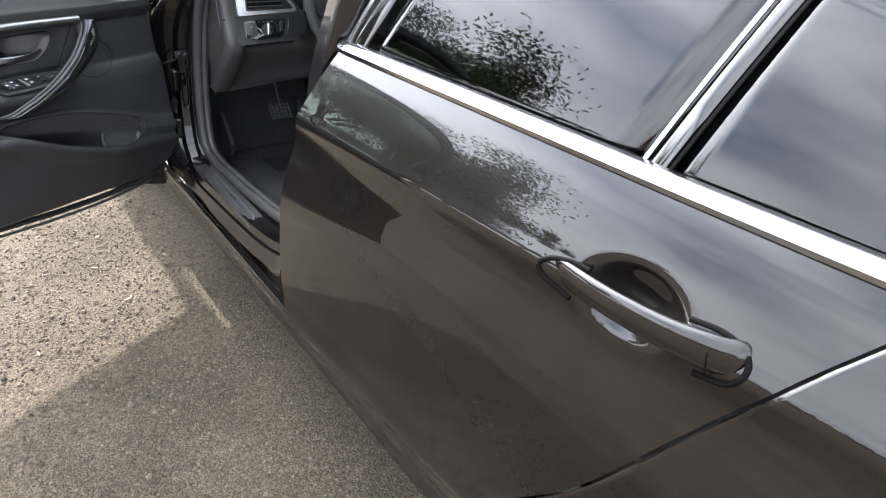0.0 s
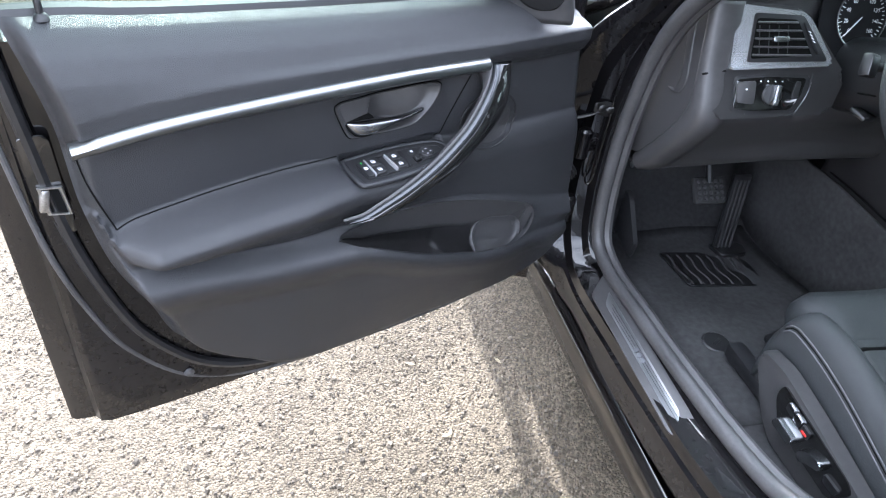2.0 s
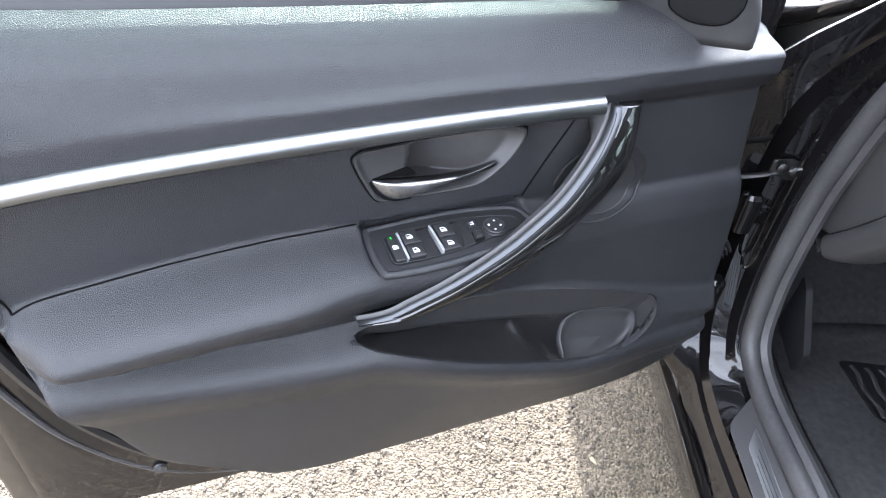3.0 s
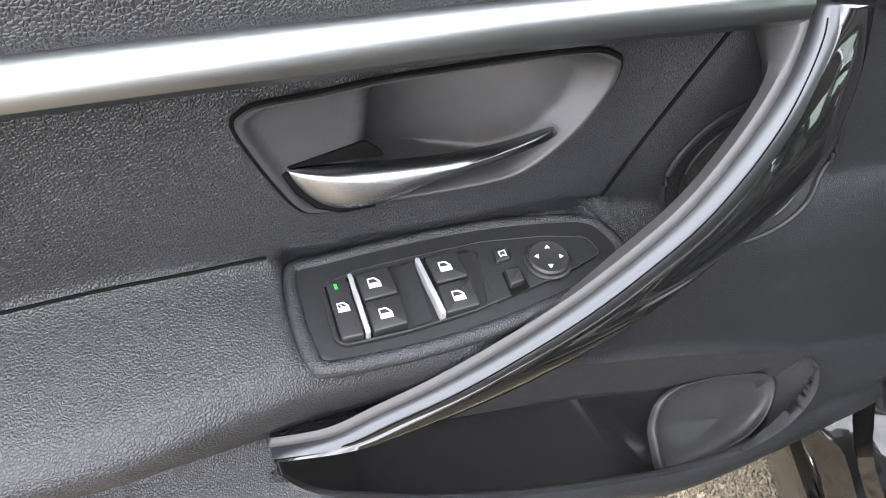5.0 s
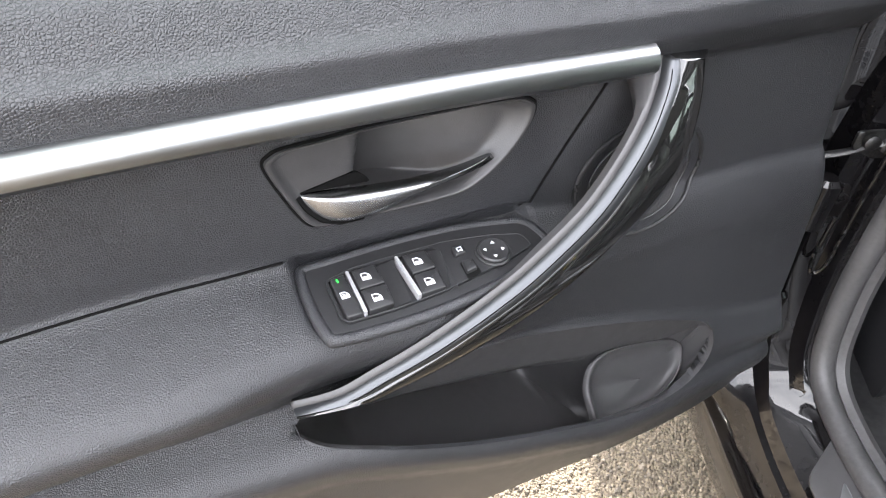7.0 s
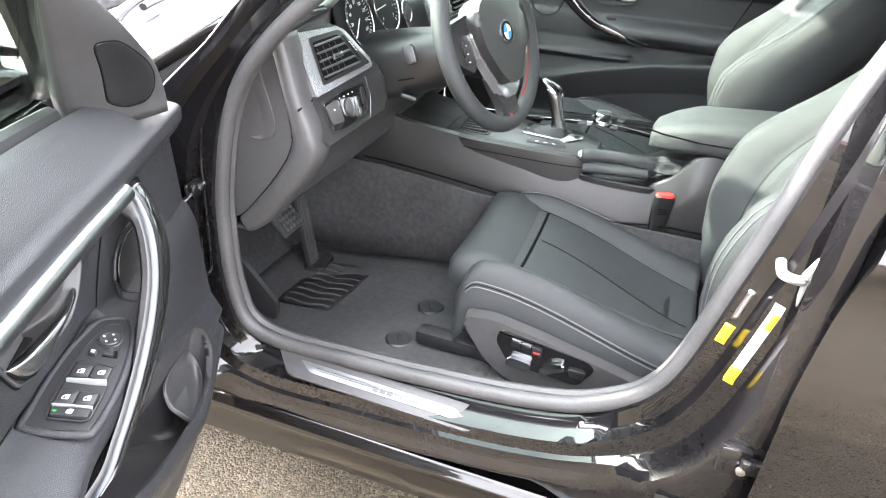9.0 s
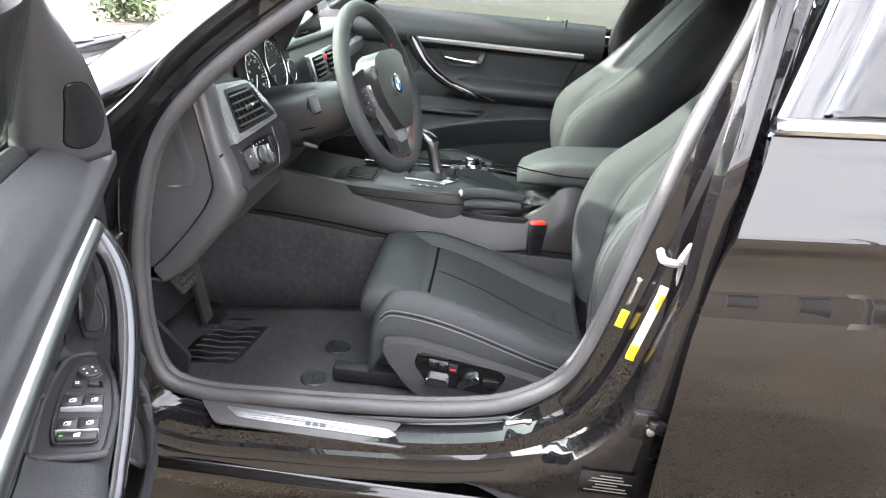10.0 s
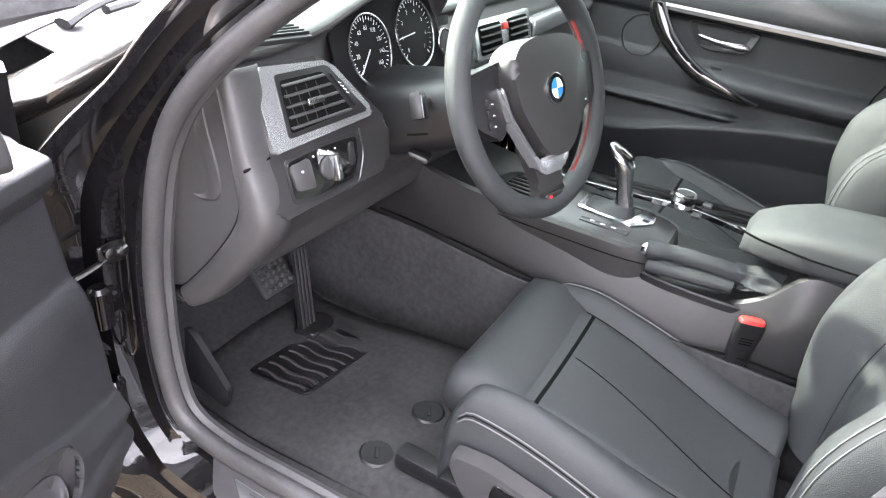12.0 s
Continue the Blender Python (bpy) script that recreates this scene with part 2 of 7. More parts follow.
def tube(path, radius, n=10, closed=False, up=(0, 0, 1), squash=1.0):
    """A tube along points; radius may be a function of 0..1; squash flattens it along up."""
    p = [Vector(q) for q in path]
    k = len(p)
    rows = []
    for i in range(k):
        a, b = (p[(i - 1) % k], p[(i + 1) % k]) if closed else (p[max(i - 1, 0)], p[min(i + 1, k - 1)])
        t = (b - a).normalized()
        s = t.cross(Vector(up))
        s = s.normalized() if s.length > 1e-4 else t.cross(Vector((1, 0, 0))).normalized()
        v = s.cross(t)
        r = radius(i / (k - 1)) if callable(radius) else radius
        rows.append([p[i] + r * (math.cos(2 * math.pi * j / n) * s + squash * math.sin(2 * math.pi * j / n) * v) for j in range(n)])
    bm = grid(rows, closed, True)
    return bm if closed else capped(bm, k, n)


def loft(sections, n=28):
    """A closed body through superellipse sections: (centre, half_a, half_b, axis_a, axis_b, power)."""
    rows = []
    for c, ha, hb, va, vb, pw in sections:
        c, va, vb = Vector(c), Vector(va), Vector(vb)
        r = []
        for j in range(n):
            t = 2 * math.pi * j / n
            ct, st = math.cos(t), math.sin(t)
            r.append(c + va * (ha * math.copysign(abs(ct) ** (2 / pw), ct)) + vb * (hb * math.copysign(abs(st) ** (2 / pw), st)))
        rows.append(r)
    return capped(grid(rows, False, True), len(rows), n)


def plate(outline, depth, to, bevel=0.0, seg=2):
    """A prism over a 2D outline, of that depth along the third axis, its front edges bevelled; to(a, b, c) places a point."""
    bm = bmesh.new()
    a = [bm.verts.new((x, y, 0)) for x, y in outline]
    b = [bm.verts.new((x, y, depth)) for x, y in outline]
    n = len(outline)
    bm.faces.new(a[::-1])
    top = bm.faces.new(b)
    for i in range(n):
        bm.faces.new([a[i], a[(i + 1) % n], b[(i + 1) % n], b[i]])
    if bevel:
        bmesh.ops.bevel(bm, geom=list(top.edges), offset=bevel, segments=seg, affect="EDGES", profile=0.5)
    for v in bm.verts:
        v.co = to(*v.co)
    bmesh.ops.recalc_face_normals(bm, faces=bm.faces)
    return bm


def box(centre, size, bevel=0.004, m=None, seg=2):
    bm = bmesh.new()
    bmesh.ops.create_cube(bm, size=1)
    for v in bm.verts:
        v.co = Vector((v.co.x * size[0], v.co.y * size[1], v.co.z * size[2]))
    if bevel:
        bmesh.ops.bevel(bm, geom=list(bm.edges), offset=min(bevel, min(size) * 0.45), segments=seg, affect="EDGES", profile=0.5)
    bm.transform(Matrix.Translation(centre) @ (m.to_4x4() if m else Matrix()))
    return bm


def lathe(profile, m, n=24):
    """Revolve (radius, height) about the z axis of m."""
    rows = [[m @ Vector((r * math.cos(2 * math.pi * j / n), r * math.sin(2 * math.pi * j / n), h)) for j in range(n)] for r, h in profile]
    return capped(grid(rows, False, True), len(rows), n)


def joined(*bms):
    out = bmesh.new()
    for b in bms:
        me = bpy.data.meshes.new("t")
        b.to_mesh(me)
        out.from_mesh(me)
        b.free()
        bpy.data.meshes.remove(me)
    return out


def rounded(pts, r, n=4):
    """A 2D outline with its corners rounded by about r."""
    out = []
    k = len(pts)
    for i in range(k):
        p0, p, p1 = Vector(pts[i - 1]), Vector(pts[i]), Vector(pts[(i + 1) % k])
        a, b = (p0 - p), (p1 - p)
        ra = min(r, a.length * 0.45, b.length * 0.45)
        s, e = p + a.normalized() * ra, p + b.normalized() * ra
        for j in range(n + 1):
            t = j / n
            out.append(tuple((1 - t) ** 2 * s + 2 * t * (1 - t) * p + t * t * e))
    return out


def part(name, bm, material, parent=None, label="", sharp=38, thick=0.0, bevel=0.0):
    """Links a bmesh as one mesh object under a thing or a part."""
    me = bpy.data.meshes.new(name)
    bm.to_mesh(me)
    bm.free()
    me.materials.append(material)
    me.shade_smooth()
    me.set_sharp_from_angle(angle=radians(sharp))
    ob = new(name, me)
    if parent:
        ob.parent = parent
        if parent.type == "EMPTY":
            ob.matrix_parent_inverse = parent.matrix_basis.inverted()
    if thick:
        md = ob.modifiers.new("thickness", "SOLIDIFY")
        md.thickness, md.offset = thick, 0.0
    if label:
        ob["label"] = label
    return ob


def thing(name, at, label, category, group="", kind=""):
    ob = new(name)
    ob.empty_display_size = 0.1
    ob.matrix_basis = Matrix.Translation(at)
    return tagged(ob, label, category, group, kind)


# ---- the car ----
MID = -0.06                       # the car's centre line
car = thing("car", (MID, -0.6, 0), "black four-door saloon parked with its driver door wide open", "car")


def side_x(y, z):
    """The outer skin of the body's near side."""
    zz = z + 0.075 * (y + 0.8)
    plan = 0.03 * step(y, 0.3, 1.9) + 0.035 * step(-y, 1.6, 3.0)
    return SIDE(zz) + plan


SIDE = line([0.18, 0.24, 0.29, 0.335, 0.36, 0.47, 0.62, 0.74, 0.79, 0.82, 0.85, 0.88, 0.905, 0.922, 0.93, 0.955, 1.00, 1.045, 1.09],
            [-0.870, -0.898, -0.915, -0.928, -0.948, -0.967, -0.975, -0.9715, -0.9648, -0.9585, -0.9520, -0.9490, -0.9505, -0.9540, -0.9545, -0.944, -0.923, -0.899, -0.870])


def skin(y0, y1, z0, z1, ny, nz, mirror=False, fold=0.0, dent=None):
    """A piece of the side skin: y0, y1 are functions of z; z0, z1 functions of 0..1 from y0 to y1."""
    rows = []
    for i in range(nz + 1):
        r = []
        for j in range(ny + 1):
            t = j / ny
            za, zb = z0(t), z1(t)
            z = za + (zb - za) * i / nz
            y = y0(z) + (y1(z) - y0(z)) * t
            x = side_x(y, z) + (dent(y, z) if dent else 0.0)
            r.append((2 * MID - x if mirror else x, y, z))
        if fold:
            a, b = r[0], r[-1]
            s = -1 if mirror else 1
            r = [(a[0] + s * 0.035, a[1] - fold * 0.4, a[2]), (a[0] + s * 0.006, a[1] - 0.0015 * np.sign(fold), a[2])] + r[0:] + [(b[0] + s * 0.006, b[1] + 0.0015 * np.sign(fold), b[2]), (b[0] + s * 0.035, b[1], b[2])]
        rows.append(r)
    return grid(rows)


# rear door, near side
rd_front = line([0.26, 0.35, 0.47, 0.70, 0.90, 1.07, 1.12], [-0.785, -0.778, -0.768, -0.766, -0.793, -0.838, -0.85])
rd_rear = line([0.26, 0.45, 0.55, 0.70, 0.90, 1.05, 1.12], [-1.46, -1.50, -1.575, -1.69, -1.80, -1.885, -1.93])
belt = lambda y: 1.088 - 0.065 * (y + 0.8)
low = lambda y: 0.300
def handle_cup(y, z):
    """The finger recess pressed into the skin behind the handle."""
    dy, dz = y + 1.670, z - 1.006
    dz -= 0.08 * -dy
    r = math.hypot(dy / 0.092, dz / 0.056)
    return 0.030 * (1 - r * r) ** 1.7 if r < 1 else 0.0


rear_door = part("rear_door", skin(rd_front, rd_rear, lambda t: 0.285 + 0.01 * t, lambda t: belt(-0.84 - 1.09 * t) - 0.012, 190, 170, fold=0.03, dent=handle_cup), PAINT, car,
                 "closed black rear door, glossy and dusty low down", sharp=75)
part("quarter_panel", skin(lambda z: rd_rear(z) - 0.005, lambda z: -2.95, lambda t: 0.29 + 0.42 * math.sin(math.pi * min(1, max(0, (t - 0.02) / 0.62))) ** 0.7 * (1 if t < 0.64 else 0),
                lambda t: belt(-1.9 - 1.05 * t) - 0.012, 140, 110), PAINT, car, thick=0.004)
for sgn in (0, 1):
    part("front_fender", skin(lambda z: 0.345, lambda z: 1.95, lambda t: 0.27 + 0.44 * (math.sin(math.pi * min(1, max(0, (t - 0.16) / 0.5))) ** 0.6 if 0.16 < t < 0.66 else 0),
         lambda t: 0.968 - 0.10 * t - 0.06 * t * t, 50, 30, bool(sgn)), PAINT, car, "glossy black front fender", thick=0.004)
part("far_side_panel", skin(lambda z: 0.34, lambda z: -2.95, lambda t: 0.29 + 0.42 * (math.sin(math.pi * min(1, max(0, (t - 0.7) / 0.22))) ** 0.7 if 0.7 < t < 0.92 else 0),
     lambda t: 1.04 + 0.1 * t, 60, 24, True), PAINT, car, "closed doors and flank of the far side", thick=0.004)

# belt strip and window of the rear door
strip_rows = []
for i in range(40):
    y = -0.842 - 1.25 * i / 39
    z = belt(y)
    x = side_x(y, z - 0.012)
    strip_rows.append([(x + 0.004, y, z - 0.012), (x - 0.004, y, z - 0.009), (x - 0.006, y, z - 0.002), (x - 0.001, y, z + 0.006), (x + 0.008, y, z + 0.011), (x + 0.02, y, z + 0.012)])
part("belt_strip", grid(strip_rows), CHROME, rear_door, "satin chrome strip along the window sill", thick=0.002)


def side_glass_x(z, s=1):
    return MID - s * (0.800 - 0.34 * (z - 1.1) - 0.35 * (z - 1.1) ** 2)


def glass_pane(name, corner, parent, material, s=1, n=10, label=""):
    """A curved side window between four (y, z) corners: bottom front, bottom rear, top rear, top front."""
    rows = []
    for i in range(n + 1):
        t = i / n
        r = []
        for j in range(n + 1):
            q = j / n
            a, b, c, d = (Vector(k) for k in corner)
            p = (a * (1 - q) + b * q) * (1 - t) + (d * (1 - q) + c * q) * t
            r.append((side_glass_x(p.y, s), p.x, p.y))
        rows.append(r)
    ob = part(name, grid(rows), material, parent, label, thick=0.004)
    return ob


def bar_between(name, p, q, width, depth, material, parent, s=1, n=8, bevel=0.004):
    """A strip on the side glass from (y, z) to (y, z)."""
    rows = []
    for i in range(n + 1):
        c = Vector(p) + (Vector(q) - Vector(p)) * i / n
        w = width / 2
        x = side_glass_x(c.y, s) 
        o = -0.006 * s
        rows.append([(x + s * depth, c.x - w, c.y), (x + o * 0.5, c.x - w, c.y), (x + o, c.x - w * 0.8, c.y), (x + o, c.x + w * 0.8, c.y), (x + o * 0.5, c.x + w, c.y), (x + s * depth, c.x + w, c.y)])
    return part(name, capped(grid(rows, False, True), n + 1, 6), material, parent, sharp=50)


glass_pane("window_glass", ((-0.90, 1.09), (-1.575, 1.125), (-1.64, 1.40), (-1.02, 1.42)), rear_door, TINT, label="dark tinted rear door window")
glass_pane("quarter_glass", ((-1.61, 1.125), (-2.02, 1.15), (-1.86, 1.36), (-1.67, 1.40)), rear_door, TINT, label="small tinted quarter window")
bar_between("window_divider", (-1.592, 1.12), (-1.655, 1.41), 0.026, 0.008, GLOSS, rear_door)
bar_between("divider_rubber", (-1.609, 1.12), (-1.672, 1.41), 0.006, 0.010, SEAM, rear_door)
bar_between("divider_chrome", (-1.570, 1.12), (-1.633, 1.41), 0.008, 0.006, CHROME, rear_door)
bar_between("pillar_cover", (-0.879, 1.085), (-0.996, 1.42), 0.054, 0.012, GLOSS, rear_door)
bar_between("pillar_chrome", (-0.842, 1.075), (-0.958, 1.42), 0.014, 0.012, CHROME, rear_door)

# rear door handle: shallow cup, bar and key-cover end
hp = spline([(-0.930, -1.535, 0.985), (-0.940, -1.545, 0.985), (-0.949, -1.585, 0.988), (-0.957, -1.63, 0.993), (-0.961, -1.68, 0.999), (-0.960, -1.74, 1.006), (-0.953, -1.785, 1.012), (-0.941, -1.815, 1.016), (-0.926, -1.828, 1.018)], 60)
hw = line([0, 0.03, 0.12, 0.3, 0.6, 0.8, 0.93, 1.0], [0.007, 0.0125, 0.0165, 0.0190, 0.021, 0.0235, 0.022, 0.008])
bar = part("door_handle", tube([p + Vector((0, 0, 0.006)) for p in hp], hw, 20, up=(1, 0, 0), squash=0.5), PAINT, rear_door, "black body-coloured pull handle")
for loop in (((-1.605, 1.016), (-1.570, 1.011), (-1.542, 1.001), (-1.528, 0.986), (-1.543, 0.971), (-1.590, 0.964)), ((-1.750, 1.034), (-1.790, 1.041), (-1.822, 1.035), (-1.833, 1.017), (-1.818, 0.993), (-1.780, 0.980))):
    part("handle_gasket", tube([(side_x(p.x, p.y) - 0.0005, p.x, p.y) for p in spline([(a, b, 0) for a, b in loop], 24)], 0.0038, 8), SEAM, rear_door, "thin dark gasket under the handle")
part("key_cap_gap", tube([hp[46] + Vector((-0.0125 * math.sin(math.pi * k / 10) - 0.0005, 0.006 - 0.012 * k / 10, 0.0235 * math.cos(math.pi * k / 10))) for k in range(11)], 0.0009, 5), SEAM, bar, "fine gap before the lock cover")

# rocker and sill
def along_y(profile, ys, shift=lambda y: (0, 0)):
    return grid([[(x + shift(y)[0], y, z + shift(y)[1]) for x, z in profile] for y in ys])


rock_ys = [0.5 - 2.1 * i / 40 for i in range(41)]
part("rocker_panel", along_y([(-0.70, 0.17), (-0.84, 0.17), (-0.872, 0.19), (-0.884, 0.23), (-0.892, 0.278), (-0.894, 0.288), (-0.893, 0.294), (-0.889, 0.298), (-0.884, 0.304), (-0.880, 0.312)], rock_ys), PAINT, car,
     "glossy black lower sill panel", thick=0.003)
part("floor_pan", box((MID, -0.75, 0.2), (1.6, 3.6, 0.03), 0.004), HARD, car)

# aperture of the driver door: seal path as (x, y, z)
SEAL = [(-0.80, 0.222, 0.64), (-0.80, 0.214, 0.764), (-0.80, 0.172, 0.929), (-0.80, 0.075, 1.057), (-0.77, -0.068, 1.180), (-0.72, -0.22, 1.285), (-0.68, -0.40, 1.365), (-0.66, -0.62, 1.395),
        (-0.67, -0.80, 1.372), (-0.72, -0.835, 1.27), (-0.79, -0.752, 1.051), (-0.80, -0.697, 0.819), (-0.80, -0.634, 0.584), (-0.80, -0.537, 0.492), (-0.80, -0.404, 0.453),
        (-0.80, -0.20, 0.432), (-0.80, -0.05, 0.424), (-0.80, 0.10, 0.418), (-0.80, 0.185, 0.445), (-0.80, 0.215, 0.53)]
ring = spline(SEAL, 150, True)
part("door_seal", joined(tube(ring, 0.0155, 10, True, up=(1, 0, 0)), tube([p + Vector((0.022, 0, 0)) for p in ring], 0.013, 8, True, up=(1, 0, 0))), RUBBER, car, "black rubber door seal round the opening")
centre = Vector((-0.78, -0.25, 0.86))
JAMB_SIDE = [(0.0, 0.0), (-0.022, 0.006), (-0.026, 0.034), (-0.050, 0.040), (-0.055, 0.075), (-0.085, 0.085), (-0.105, 0.092), (-0.112, 0.118), (-0.114, 0.122)]
JAMB_LOW = [(0.0, 0.008), (-0.012, 0.030), (-0.030, 0.036), (-0.056, 0.041), (-0.060, 0.066), (-0.067, 0.072), (-0.070, 0.098), (-0.080, 0.112), (-0.082, 0.118)]
rows = []
outs = []
for i, p in enumerate(ring):
    t = (ring[(i + 1) % 150] - ring[i - 1])
    t.x = 0
    t.normalize()
    o = Vector((0, t.z, -t.y))
    if o.dot(p - centre) < 0:
        o = -o
    outs.append(o)
for i, p in enumerate(ring):
    o = sum((outs[(i + k) % 150] for k in range(-4, 5)), Vector()).normalized()
    lowness = step(-o.z, 0.75, 0.95)
    thin = 1 - 0.55 * (step(p.z, 1.0, 1.25) if p.y < -0.4 else step(p.z, 0.80, 1.02))
    r = []
    for (ax, ao), (bx, bo) in zip(JAMB_SIDE, JAMB_LOW):
        dx, do = ax + (bx - ax) * lowness, ao + (bo - ao) * lowness
        r.append(p + Vector((dx * thin, 0, 0)) + o * do * thin)
    r[-1] = r[-2] + o * (0.004 + 0.19 * step(-p.y, 0.42, 0.60) * (1 - step(p.z, 0.85, 1.0)))
    rows.append(r)
part("door_jamb", grid(rows, True), PAINT_IN, car, "black painted door opening with stepped pillars", thick=0.002)

# sill plate: it leans outwards, down to its outer edge
def on_sill(a, b, c):
    """a outwards from the seal, b forwards, c off the plate."""
    return Vector((-0.803 - 0.93 * a - 0.36 * c, b, 0.408 - 0.36 * a + 0.93 * c))


part("sill_cover", plate(rounded([(0.0, 0.112), (0.056, 0.062), (0.062, -0.318), (0.008, -0.392)], 0.012), 0.007, on_sill, 0.003), SOFT, car, "black plastic sill cover")
sill_plate = part("sill_plate", plate(rounded([(0.018, 0.050), (0.040, 0.018), (0.046, -0.322), (0.024, -0.285)], 0.006), 0.0025, lambda a, b, c: on_sill(a, b, c + 0.0065), 0.001), PLATE_METAL, car, "brushed aluminium sill plate")
for k in range(3):
    part("sill_groove", plate([(0.0262 + 0.005 * k, 0.01 - 0.01 * k), (0.0272 + 0.005 * k, 0.01 - 0.01 * k), (0.0282 + 0.005 * k, -0.285 - 0.01 * k), (0.0272 + 0.005 * k, -0.285 - 0.01 * k)], 0.0004, lambda a, b, c: on_sill(a, b, c + 0.009)), HARD, sill_plate)
for k in range(3):
    part("sill_mark", plate(rounded([(0.030, -0.118 - 0.015 * k), (0.040, -0.118 - 0.015 * k), (0.040, -0.129 - 0.015 * k), (0.030, -0.129 - 0.015 * k)], 0.002), 0.0006, lambda a, b, c: on_sill(a, b, c + 0.009)), RIMSILVER, sill_plate, "plain grey mark")

# B-pillar fittings
part("striker", joined(box((-0.848, -0.772, 0.862), (0.018, 0.024, 0.04), 0.006, pose(0, 0, 0, 20, 0, 25)), box((-0.825, -0.775, 0.858), (0.03, 0.018, 0.045), 0.005), tube(spline([(-0.835, -0.765, 0.848), (-0.852, -0.758, 0.842), (-0.848, -0.735, 0.844), (-0.825, -0.732, 0.852)], 16), 0.0075, 8),
               box((-0.848, -0.764, 0.828), (0.014, 0.012, 0.06), 0.005)), STRIKER, car, "pale worn latch striker")


def jamb_patch(z0, z1, do0, do1, lift=0.0015):
    """A sticker on the pillar band between two heights and two offsets from the seal."""
    idx = [i for i, q in enumerate(ring) if q.y < -0.5 and z0 - 0.02 < q.z < z1 + 0.02]
    idx.sort(key=lambda i: ring[i].z)
    zs = [ring[i].z for i in idx]
    out = []
    for k in range(9):
        z = z0 + (z1 - z0) * k / 8
        y = float(np.interp(z, zs, [ring[i].y for i in idx]))
        oo = [outs[i] for i in idx]
        o = Vector((0, float(np.interp(z, zs, [v.y for v in oo])), float(np.interp(z, zs, [v.z for v in oo])))).normalized()
        row = []
        for j in range(3):
            do = do0 + (do1 - do0) * j / 2
            dx = float(np.interp(do, [0.006, 0.034, 0.040, 0.075, 0.085], [-0.022, -0.026, -0.050, -0.055, -0.085]))
            row.append(Vector((-0.80 + dx - lift, y, z)) + o * do)
        out.append(row)
    return grid(out)


label = part("load_label", jamb_patch(0.685, 0.81, 0.046, 0.061), LABELW, car, "white sticker on the pillar", thick=0.001)
part("label_yellow", jamb_patch(0.660, 0.690, 0.0455, 0.0612, 0.0022), YELLOW, label, "yellow band of the sticker", thick=0.001)
part("label_yellow", jamb_patch(0.765, 0.795, 0.051, 0.060, 0.0028), YELLOW, label, "yellow patch", thick=0.0006)
part("bag_label", jamb_patch(0.70, 0.735, 0.012, 0.027), YELLOW, car, "small yellow sticker", thick=0.001)
part("grey_label", jamb_patch(0.745, 0.80, 0.014, 0.024), STEEL, car, "narrow grey sticker", thick=0.001)
plate_label = part("plate_label", grid([[Vector((-0.9175, -0.656 - 0.102 * j, 0.392 + 0.050 * i)) for j in (0, 1)] for i in (0, 1)]), SEAM, car, "small dark label with pale print", thick=0.001)
for k in range(6):
    part("print_bar", box((-0.9185, -0.706 - 0.006 * (k % 2), 0.400 + 0.0068 * k), (0.0006, 0.08 - 0.02 * (k % 3), 0.0022), 0), STEEL, plate_label, "plain print bar")
hinge = part("rear_door_hinge", joined(box((-0.916, -0.745, 0.556), (0.02, 0.045, 0.055), 0.006), box((-0.925, -0.768, 0.56), (0.02, 0.03, 0.022), 0.004)), PAINT_IN, car)
part("hinge_bolt", lathe([(0.0, 0), (0.007, 0), (0.007, 0.006), (0.0, 0.007)], pose(-0.929, -0.756, 0.552, 0, -90, 0), 8), STEEL, hinge, "bare metal bolt")
# pillar behind the jamb, closing the gap to the rear door
part("b_pillar", grid([[(-0.905 + 0.05 * step(z, 0.95, 1.3), -0.80 - 0.03 * step(z, 0.9, 1.3) + dy, z) if dy > -0.05 else (-0.80 + 0.1 * step(z, 0.95, 1.35), -0.86 - 0.06 * step(z, 0.9, 1.3), z) for dy in (0.045, 0.0, -0.1)] for z in [0.28 + 0.06 * i for i in range(19)]]), PAINT_IN, car, thick=0.003)

# roof, screens, bonnet, boot
def sheet(ys, half, z_mid, z_edge, n=16, power=2.2):
    rows = []
    for y in ys:
        h, a, b = half(y), z_mid(y), z_edge(y)
        rows.append([(MID + h * (2 * j / n - 1), y, a - (a - b) * abs(2 * j / n - 1) ** power) for j in range(n + 1)])
    return grid(rows)


rh = line([-2.0, -1.6, -0.6, -0.12], [0.50, 0.56, 0.575, 0.555])
part("roof", sheet([-0.22 - 1.5 * i / 14 for i in range(15)], rh, line([-1.75, -1.1, -0.5, -0.2], [1.44, 1.485, 1.485, 1.445]), line([-1.75, -1.1, -0.5, -0.2], [1.39, 1.425, 1.425, 1.395])), PAINT, car, "black roof", thick=0.02)
part("headliner", sheet([-0.25 - 1.4 * i / 10 for i in range(11)], lambda y: rh(y) - 0.02, lambda y: 1.42, lambda y: 1.385), HEADLINER, car, "pale grey roof lining", thick=0.006)
ws = lambda y: 1.40 - 0.55 * (y + 0.2) - 0.10 * (y + 0.2) ** 2
ws_half = lambda y: 0.595 + 0.19 * (y + 0.2)
ws_mid, ws_edge = lambda y: ws(y) + 0.05, lambda y: ws(y) - 0.03 - 0.035 * step(y, -0.15, 0.30)
wsg = sheet([-0.20 + 0.92 * i / 16 for i in range(17)], ws_half, ws_mid, ws_edge)
g = part("windscreen", wsg, SCREEN_GLASS, car, "raked clear windscreen", thick=0.005)

